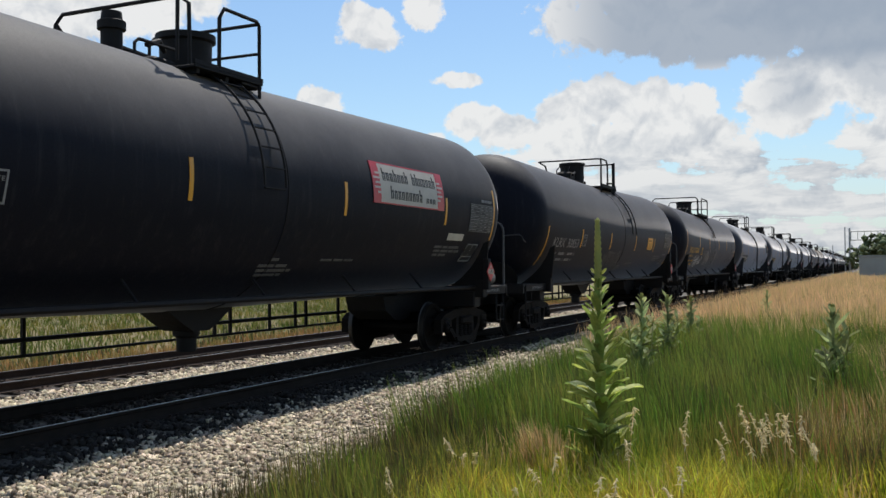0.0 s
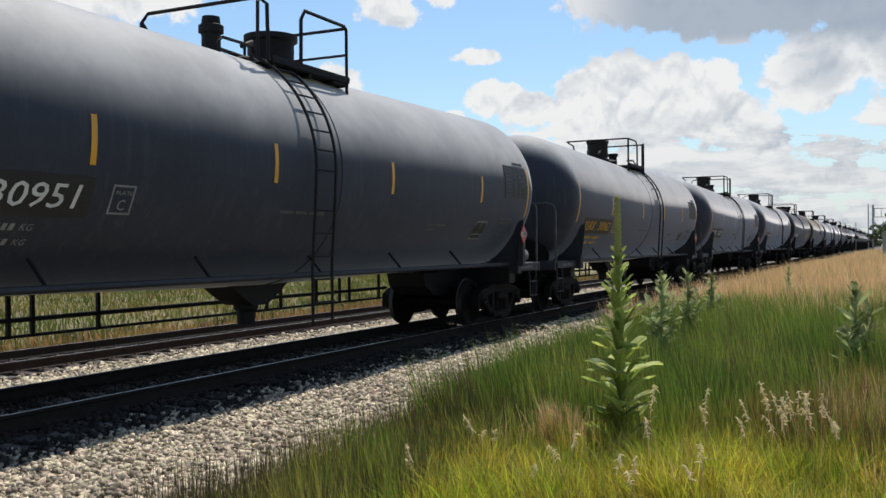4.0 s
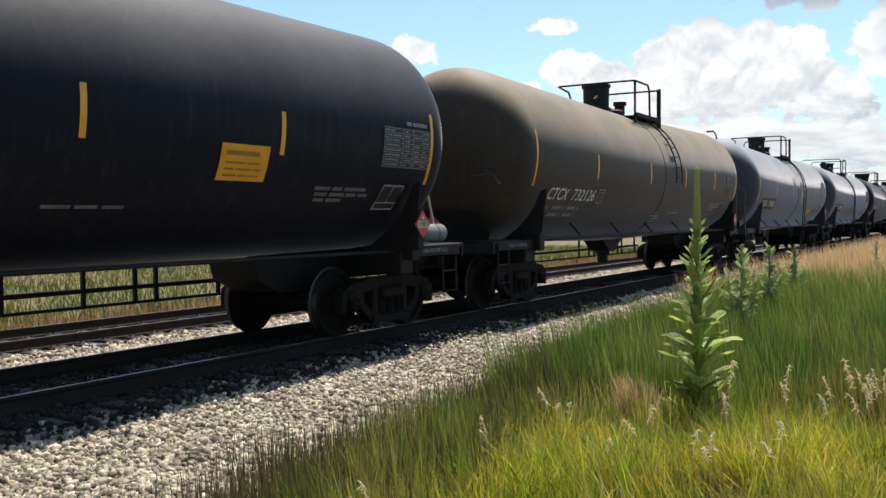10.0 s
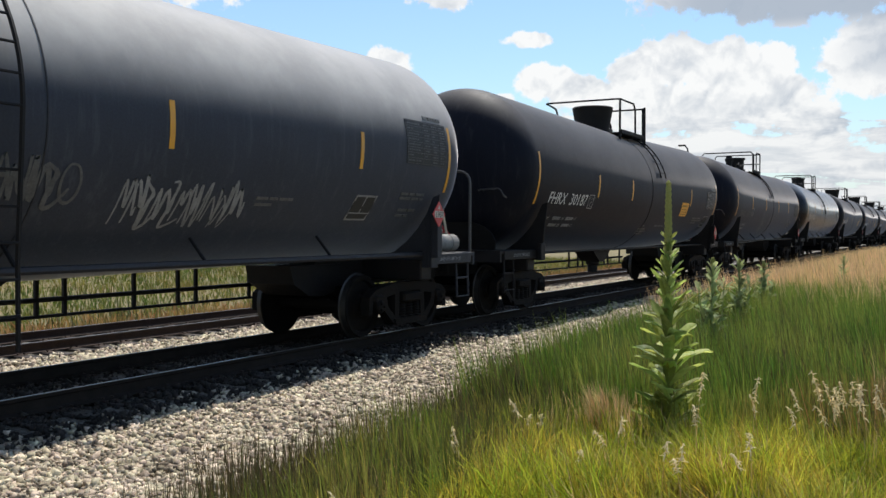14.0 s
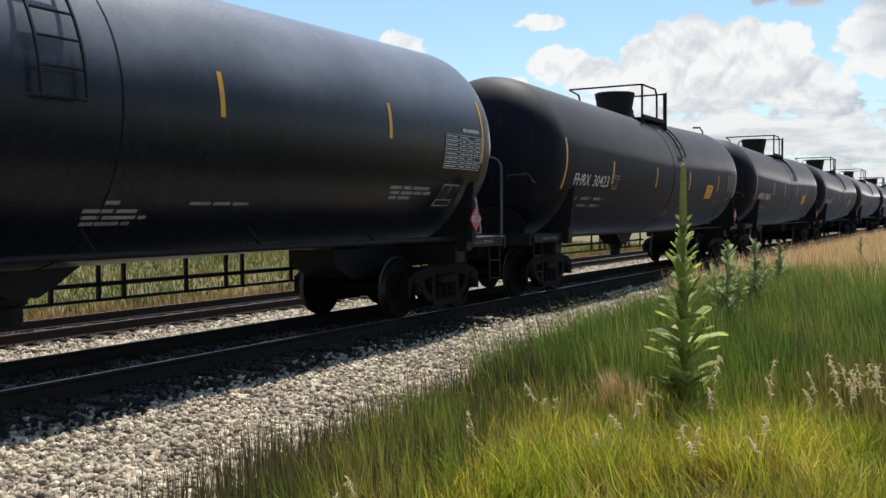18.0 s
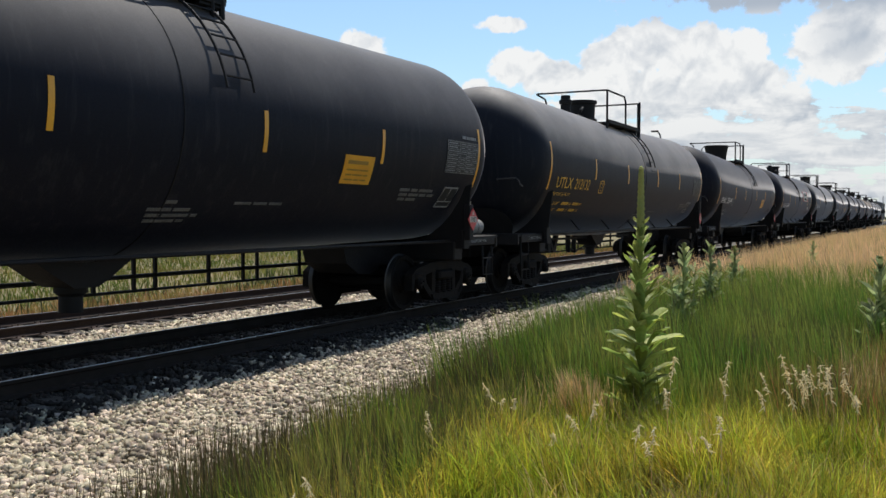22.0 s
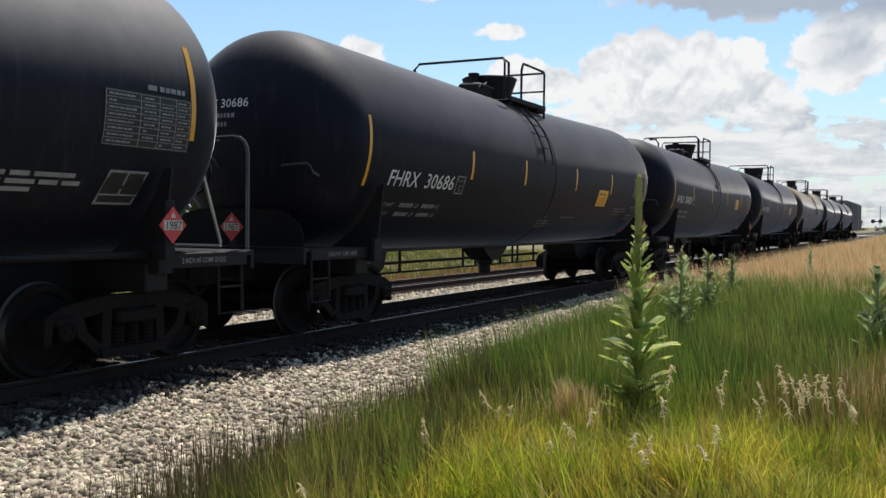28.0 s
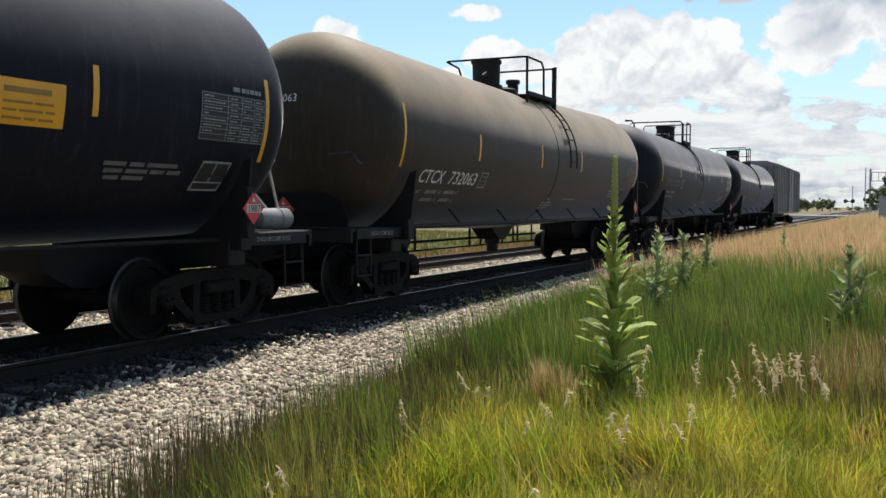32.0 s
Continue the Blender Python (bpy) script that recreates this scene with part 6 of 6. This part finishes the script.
    blades("tan_meadow_grass", 34, x, y, 0.86, 0.008, 0.35, M_TAN, "band of dry tan grass beside the far track")
    x, y = sown(65, 22000, -4.6, 9.0, 18.0, 70.0, lambda x, y, r: (patchy(x, y, 0.32, 2.6) + 0.25 * x - 0.4 > r.normal(0, 0.35, len(x))))
    blades("green_in_tan_grass", 66, x, y, 0.84, 0.008, 0.3, M_GRASS, "green clumps in the band of dry grass")
    x, y = sown(35, 12000, -5.5, 14.0, 70.0, 165.0, lambda x, y, r: x > -5.2)
    blades("far_tan_grass", 36, x, y, 0.85, 0.03, 0.35, M_TAN, "distant dry grass along the railway")
    # meadow beside and behind the camera
    r = np.random.RandomState(61)
    x, y = r.uniform(-4.0, 16.0, 26000), r.uniform(-18.0, 40.0, 26000)
    ok = ((y < 2.4) | (x > 0.6 + 0.09 * y)) & (np.hypot(x, y) > 1.1) & (x > -2.6 - 0.5 * np.sin(y * 0.6))
    blades("lineside_meadow_grass", 62, x[ok], y[ok], 0.42, 0.009, 0.5, M_GRASS, "thick meadow grass along the railway")
    ok &= dryness(x, y) > 0.8
    blades("lineside_dry_grass", 63, x[ok] + 0.2, y[ok] + 0.2, 0.5, 0.007, 0.5, M_TAN, "dry grass stems in the lineside meadow")
    r = np.random.RandomState(67)
    x, y = r.uniform(-4.2, 8.0, 90000), r.uniform(-9.0, 12.0, 90000)
    ok = ((y < 2.55) | (x > 0.55 + 0.09 * y)) & (x > -3.0 - 0.25 * np.sin(y * 0.9) + r.normal(0, 0.15, len(x)))
    green = ok & (patchy(x, y, 1.1, 0.8) + r.normal(0, 0.5, len(x)) > -0.1)
    blades("near_meadow_grass", 68, x[green], y[green], 0.36, 0.006, 0.7, M_LIME, "thick yellow-green grass round the viewpoint")
    ok &= ~green
    blades("near_meadow_undergrowth", 69, x[ok], y[ok], 0.32, 0.006, 0.7, M_GRASS, "green undergrowth round the viewpoint")
    # meadow beyond the second track
    r = np.random.RandomState(37)
    x, y = r.uniform(-62, -19.6, 60000), r.uniform(5, 75, 60000)
    blades("far_side_grass", 38, x, y, 0.36 + 0.1 * patchy(x, y, 0.25, 1.0), 0.02, 0.7, M_FIELD, "meadow grass beyond the second track")
    x, y = -17.6 - 2.6 * r.uniform(0, 1, 16000) ** 1.6, r.uniform(4, 80, 16000)
    ok = patchy(x, y, 0.35, 2.0) > -0.55
    blades("far_side_dry_grass", 39, x[ok], y[ok], 0.5, 0.014, 0.6, M_RUST, "rusty dry growth along the second track")
    x, y = r.uniform(-22.5, -17.4, 6500), r.uniform(4, 80, 6500)
    ok = patchy(x, y, 0.8, 1.0) > 0.5
    blades("far_side_weed", 40, x[ok], y[ok], 0.6, 0.03, 0.5, M_DARKGRASS, "dark weeds beside the second track", "weed")


def seed_grass():
    """Nodding heads of brome on thin stems."""
    r = np.random.RandomState(44)
    spots = []
    for az, d, n, sp in ((7.4, 6.5, 1, 0.03), (6.3, 6.7, 3, 0.06), (5.4, 6.8, 5, 0.09), (4.5, 6.8, 6, 0.10), (3.3, 6.7, 5, 0.12), (10.0, 6.3, 2, 0.04), (14.6, 4.9, 2, 0.04), (11.3, 4.9, 2, 0.04), (23.6, 6.2, 3, 0.05), (35.7, 4.2, 2, 0.05), (18.6, 3.9, 1, 0.05), (18.2, 5.6, 2, 0.06), (16.4, 5.0, 1, 0.05), (13.2, 5.6, 2, 0.05), (20.4, 5.0, 1, 0.08), (26.0, 5.6, 2, 0.1)):
        for _ in range(n):
            spots.append((-math.sin(radians(az)) * d + r.normal(0, sp), math.cos(radians(az)) * d + r.normal(0, sp)))
    for x, y in spots:
        z = float(ground_z(x, y))
        h = r.uniform(0.42, 0.6) if x < -1.4 or y < 5.4 else r.uniform(0.58, 0.84)
        a = r.uniform(0, 6.283)
        lx, ly = math.cos(a) * 0.09 - 0.04, math.sin(a) * 0.09
        ob = thing("seed_grass", "thin grass stem with nodding pale seed head", "grass", "seeding grasses", at=(x, y, z))
        path = [(lx * (k / 7) ** 2, ly * (k / 7) ** 2, h * k / 7 - 0.07 * (k / 7) ** 5) for k in range(8)]
        part("stem", MB().tube(path, 0.0022, 4, taper=0.5), M_TAN, ob)
        head = MB()
        for i in range(18):
            u = 0.74 + 0.26 * i / 17
            px, py, pz = lx * u * u, ly * u * u, h * u - 0.07 * u ** 5
            b = r.uniform(0, 6.283)
            e = r.uniform(0.01, 0.042) * (1.4 - u * 0.6)
            tip = (px + math.cos(b) * e, py + math.sin(b) * e, pz + r.uniform(-0.035, 0.012))
            head.tube([(px, py, pz), ((px + tip[0]) / 2, (py + tip[1]) / 2, (pz + tip[2]) / 2 + 0.004), tip], 0.0044, 4, taper=0.3)
        part("seed_head", head, M_SEED, ob)


def leaf_mesh(length, width, rise, droop, r):
    """A folded woolly leaf with a wavy edge that grows along +x: it rises, then bends over."""
    vs, fs, n = [], [], 8
    twist, p = r.uniform(-0.5, 0.5), r.uniform(0, 6.28)
    for k in range(n + 1):
        u = k / n
        w = width * (math.sin(math.pi * min(u * 0.9 + 0.07, 1.0)) ** 0.7) * (1.08 - 0.3 * u) if k < n else 0.003
        x, z = length * u * (1 - 0.22 * droop * u), length * (rise * u - droop * u * u)
        y = 0.06 * length * math.sin(2.4 * u + p) * u
        a, b = 0.35 + 0.22 * math.sin(9 * u + p) + twist * u, 0.35 + 0.22 * math.sin(8 * u + 2 * p) - twist * u
        vs += [(x, y - w, z + a * w), (x, y - 0.5 * w, z + 0.25 * a * w + 0.006), (x, y, z - 0.006), (x, y + 0.5 * w, z + 0.25 * b * w + 0.006), (x, y + w, z + b * w)]
    for k in range(n):
        fs += [(5 * k + c, 5 * k + c + 1, 5 * k + c + 6, 5 * k + c + 5) for c in range(4)]
    return MB().add(vs, fs)


def make_mullein(az, d, height, spike, seed, label, leaf_scale=1.0):
    r = random.Random(seed)
    x, y = -math.sin(radians(az)) * d, math.cos(radians(az)) * d
    plant = thing("mullein", label, "mullein plant", "mullein plants", at=(x, y, float(ground_z(x, y))))
    leafy = M_LEAF if spike > 0.3 else M_WEED
    lean = r.uniform(-0.02, 0.02)
    body = height - spike
    part("stalk", MB().tube([(lean * h, 0, h) for h in (0, body * 0.5, body)], 0.018, 8, taper=0.7), leafy, plant)
    prof = [(0, 0.018)] + [(spike * k / 26, 0.029 * (1 - 0.4 * (k / 26) ** 2) * (1.14 if k % 2 else 0.88)) for k in range(1, 26)] + [(spike, 0.005)]
    part("flower_spike", MB().lathe(prof, "z", (lean * body, 0, body), 10), M_SPIKE, plant, "knobbly green-yellow flower spike")
    slim = 1.4 if spike > 0.3 else 0.45
    kinds = []
    for k in range(10):
        u = k / 9
        size = leaf_scale * (0.065 + (0.37 if spike > 0.3 else 0.23) * (1 - u) ** slim * min(0.5 + 1.8 * u, 1.0))
        kinds.append([leaf_mesh(size * r.uniform(0.85, 1.15), size * (0.15 + 0.13 * u), 0.95 + 0.5 * u + r.uniform(-0.25, 0.25), 0.5 - 0.2 * u + r.uniform(-0.3, 0.3), r).mesh("leaf", leafy) for _ in range(3)])
    n = 104 if spike > 0.3 else 34
    for i in range(n):
        u = (i / n) ** 0.95
        h = 0.08 + (body - 0.04 + spike * 0.16) * u
        k = min(max(int(u * 9.5 + r.uniform(-0.7, 0.7)), 0), 9)
        part("leaf", r.choice(kinds[k]), None, plant, at=pose(lean * h, 0, h, r.uniform(-16, 16), r.uniform(-16, 16) + 14 * (1 - u) ** 3, i * 137.5 + r.uniform(-28, 28)))
    if spike < 0.3:
        # side shoots make the young plants bushy
        for q in range(3):
            a, f = 2.1 * q + r.uniform(-0.4, 0.4), r.uniform(0.55, 0.85)
            off = 0.16 * leaf_scale
            shoot = part("shoot", MB().tube([(0, 0, 0.1), (off * math.cos(a), off * math.sin(a), body * 0.4), (1.3 * off * math.cos(a), 1.3 * off * math.sin(a), body * f)], 0.011, 6, taper=0.6), leafy, plant)
            for i in range(16):
                u = 0.3 + 0.7 * i / 15
                part("leaf", r.choice(kinds[min(9, 4 + i // 3)]), None, shoot, at=pose(1.2 * off * u * math.cos(a), 1.2 * off * u * math.sin(a), body * f * u, r.uniform(-16, 16), r.uniform(-14, 26), i * 137.5))
    return plant


# ---- distance ----
def make_tree(x, y, h, seed):
    tree = thing("tree", "leafy green tree on the far horizon", "tree", "far trees", at=(x, y, -0.3))
    part("trunk", MB().tube([(0, 0, 0), (0.1, 0, h * 0.3), (0, 0.1, h * 0.6)], h * 0.03, 6, taper=0.5).tube([(0.1, 0, h * 0.3), (h * 0.15, 0, h * 0.55)], h * 0.015, 5).tube([(0.05, 0, h * 0.35), (-h * 0.15, 0.1, h * 0.6)], h * 0.015, 5), M_BARK, tree)
    n = 260
    rr = np.random.RandomState(seed)
    lobes = rr.normal(0, 1, (9, 3)) * np.array([0.24, 0.24, 0.13]) * h + np.array([0, 0, 0.6 * h])
    c = lobes[rr.randint(0, 9, n)] + rr.normal(0, 0.085 * h, (n, 3))
    c[:, 2] = np.maximum(c[:, 2], 0.12 * h)
    s = 0.055 * h * rr.uniform(0.5, 1.4, (n, 1, 1)) * rr.uniform(0.6, 1.3, (n, 1, 3))
    v = OCT[None] * (1 + rr.uniform(-0.4, 0.4, (n, 6, 1))) * s + c[:, None]
    part("crown", tri_mesh("crown", v, OCT_T, M_TREE), M_TREE, tree)


def make_distance():
    r = random.Random(7)
    for i in range(70):
        az = r.uniform(-4.0, 9.0)
        d = r.uniform(340, 520)
        make_tree(-math.sin(radians(az)) * d, math.cos(radians(az)) * d, r.uniform(2.4, 4.6) * (1.2 if 3 < az < 6.5 else 0.8), 100 + i)
    for i in range(26):
        az = r.uniform(30, 75)
        d = r.uniform(150, 260)
        make_tree(-math.sin(radians(az)) * d, math.cos(radians(az)) * d, r.uniform(4, 8), 200 + i)
    for i in range(16):
        az, d = 43.0 + i * 1.25 + r.uniform(-0.6, 0.6), r.uniform(85, 120)
        make_tree(-math.sin(radians(az)) * d, math.cos(radians(az)) * d, r.uniform(8.0, 12.0), 400 + i)
    for az, d, h, s in ((0.35, 165, 5.2, 304), (-0.3, 150, 6.4, 305), (-0.9, 150, 6.8, 306), (-1.4, 190, 5.0, 302), (-2.6, 180, 6.0, 303)):
        make_tree(-math.sin(radians(az)) * d, math.cos(radians(az)) * d, h, s)
    lamp = thing("street_lamp", "tall grey street lamp with one arm", "street lamp", at=(-24.3, 96.9, -0.1))
    part("pole", MB().tube([(0, 0, 0), (0, 0, 9.2), (-0.1, 0, 10.2), (-0.35, 0, 10.55)], 0.11, 8, taper=0.6), M_SIGBLACK, lamp)
    part("lamp_head", MB().box(-1.05, -0.3, -0.15, 0.15, 10.5, 10.68, 0.04), M_SIGBLACK, lamp)
    # crossing signals
    base = (-2.95, 165, 0)
    sig = thing("crossing_signal", "tall galvanised cantilever mast with crossing lights", "railway signal", at=base)
    part("mast", MB().lathe([(0, 0.22), (0.3, 0.22), (0.32, 0.17), (7.7, 0.15), (7.75, 0.05)], "z", (0, 0, 0), 14), M_GALV, sig)
    part("side_mast", MB().lathe([(0, 0.09), (7.9, 0.08)], "z", (-0.7, 0.2, 0), 10), M_GALV, sig)
    arm = MB()
    for z in (5.75, 7.15):
        arm.tube([(0, 0, z), (8.5, 0, z)], 0.08, 6)
    for k in range(8):
        arm.tube([(0.2 + k, 0, 5.75), (0.2 + k, 0, 7.15)], 0.05, 5)
    part("arm", arm, M_GALV, sig)
    blade = MB()
    for s in (-1, 1):
        p, q = Vector((0.9 - 0.75 * s, -0.25, 3.1)), Vector((0.9 + 0.75 * s, -0.25, 4.9))
        w = Vector((0.1 * s, 0, -0.08))
        blade.add([p + w, q + w, q - w, p - w], [(0, 1, 2, 3)])
    part("crossbuck", blade, M_WHITE, sig, "white crossed boards")
    for x, z in ((0.5, 2.4), (1.3, 2.4), (3.6, 6.4), (4.3, 6.4), (5.0, 6.4)):
        part("light_unit", MB().lathe([(0, 0.3), (0.05, 0.3), (0.08, 0.14), (0.3, 0.12)], "y", (x, -0.35, z), 14), M_SIGBLACK, sig, "black round crossing light")
    low = thing("flasher_post", "short post with dark crossing lights", "railway signal", at=(-5.6, 168, 0))
    part("post", MB().lathe([(0, 0.07), (5.0, 0.06)], "z", (0, 0, 0), 8), M_GALV, low)
    for s in (-1, 1):
        part("light_unit", MB().lathe([(0, 0.33), (0.06, 0.33), (0.1, 0.15), (0.3, 0.12)], "y", (s * 0.55 - 0.5, -0.2, 2.5), 14), M_SIGBLACK, low, "black round crossing light")
    part("cross_arm", MB().box(-1.2, 0.4, -0.05, 0.05, 2.4, 2.55), M_SIGBLACK, low)
    hut = thing("relay_hut", "grey metal signal hut by the crossing", "hut", at=(1.7, 110, -0.1))
    part("hut_wall", MB().box(-2.75, 3.2, -1.8, 1.8, 0, 2.65, 0.03), M_SHED, hut)
    part("hut_roof", MB().prism([(-2.85, 2.65), (3.3, 2.65), (3.3, 2.75), (-2.85, 2.77)], "y", -1.9, 1.9), M_SHED, hut)
    road = MB()
    road.box(-140, 160, 171, 178, -0.5, 0.03)
    solid("road", road, M_ROAD, "asphalt road crossing the railway", "road", kind="structure", smooth=False)
    solid("crossing_apron", MB().box(-15.5, -4.0, 169.5, 179.5, -0.5, 0.06), M_CONC, "pale concrete road crossing panels", "crossing", kind="structure", smooth=False)


train = make_train()
boxcar = make_boxcar()
make_distance()
for args in ((15.05, 7.05, 2.02, 0.55, 1, "tall mullein with pale woolly leaves and a slender spike", 1.0), (12.75, 12.0, 1.42, 0.1, 2, "leafy young mullein in the lineside grass", 0.78),
             (11.1, 14.5, 1.25, 0.1, 3, "small mullein in the lineside grass", 0.72), (9.75, 16.5, 1.12, 0.1, 4, "small mullein in the lineside grass", 0.72),
             (2.0, 10.5, 1.2, 0.1, 5, "pale-leaved mullein in the meadow", 0.75), (5.5, 24.0, 1.1, 0.1, 6, "small mullein in the dry grass", 0.6)):
    make_mullein(*args)
seed_grass()
make_grass()
make_track("track_near", TX, 0.0, "busy railway track with bright rails and dark ties", 130, -4.0, M_RAILDARK, 0.013)
make_track("track_far", TX2, Z2, "second railway track with rusty rails", 130, 2.0, M_RAILSIDE, 0.016)

# distance run by the train: seconds, metres
RUN = (
    (0, -17.22), (1, -3.85), (2, 9.60), (3, 22.97), (4, 36.25), (5, 49.35), (6, 62.45), (7, 75.57),
    (8, 88.87), (9, 102.07), (10, 115.45), (11, 128.75), (12, 141.98), (13, 155.12), (14, 168.46), (15, 181.90),
    (16, 195.30), (17, 208.76), (18, 222.10), (19, 235.53), (20, 248.72), (21, 261.95), (22, 275.05), (23, 288.20),
    (24, 301.57), (25, 314.75), (26, 328.00), (27, 341.33), (28, 354.47), (29, 367.65), (30, 380.80), (31, 394.05),
    (32, 407.05),
)


def motions():
    for k, car in enumerate(train):
        walk(car, [(t, Matrix.Translation((TX, car_y(k) - (s - START), 0))) for t, s in RUN])
    walk(boxcar, [(t, Matrix.Translation((TX, car_y(len(CARS)) + 0.3 - (s - START), 0))) for t, s in RUN])
    # the wheels turn with the way run; like axles share one set of keys
    steps = [i * 0.05 for i in range(641)]
    way = np.interp(steps, [t for t, _s in RUN], [s for _t, s in RUN])
    first = {}
    for car in (*train, boxcar):
        for truck in (o for o in car.children if o.name.startswith("truck")):
            for axle in (o for o in truck.children if o.name.startswith("wheelset")):
                end = axle.location.y > 0
                if end not in first:
                    place = axle.location.copy()
                    walk(axle, [(t, Matrix.Translation(place) @ Matrix.Rotation((s - way[0]) / 0.457, 4, "X")) for t, s in zip(steps, way)])
                    first[end] = axle
                else:
                    axle.rotation_mode = "QUATERNION"
                    axle.animation_data_create()
                    axle.animation_data.action = first[end].animation_data.action
                    axle.animation_data.action_slot = first[end].animation_data.action_slot


motions()
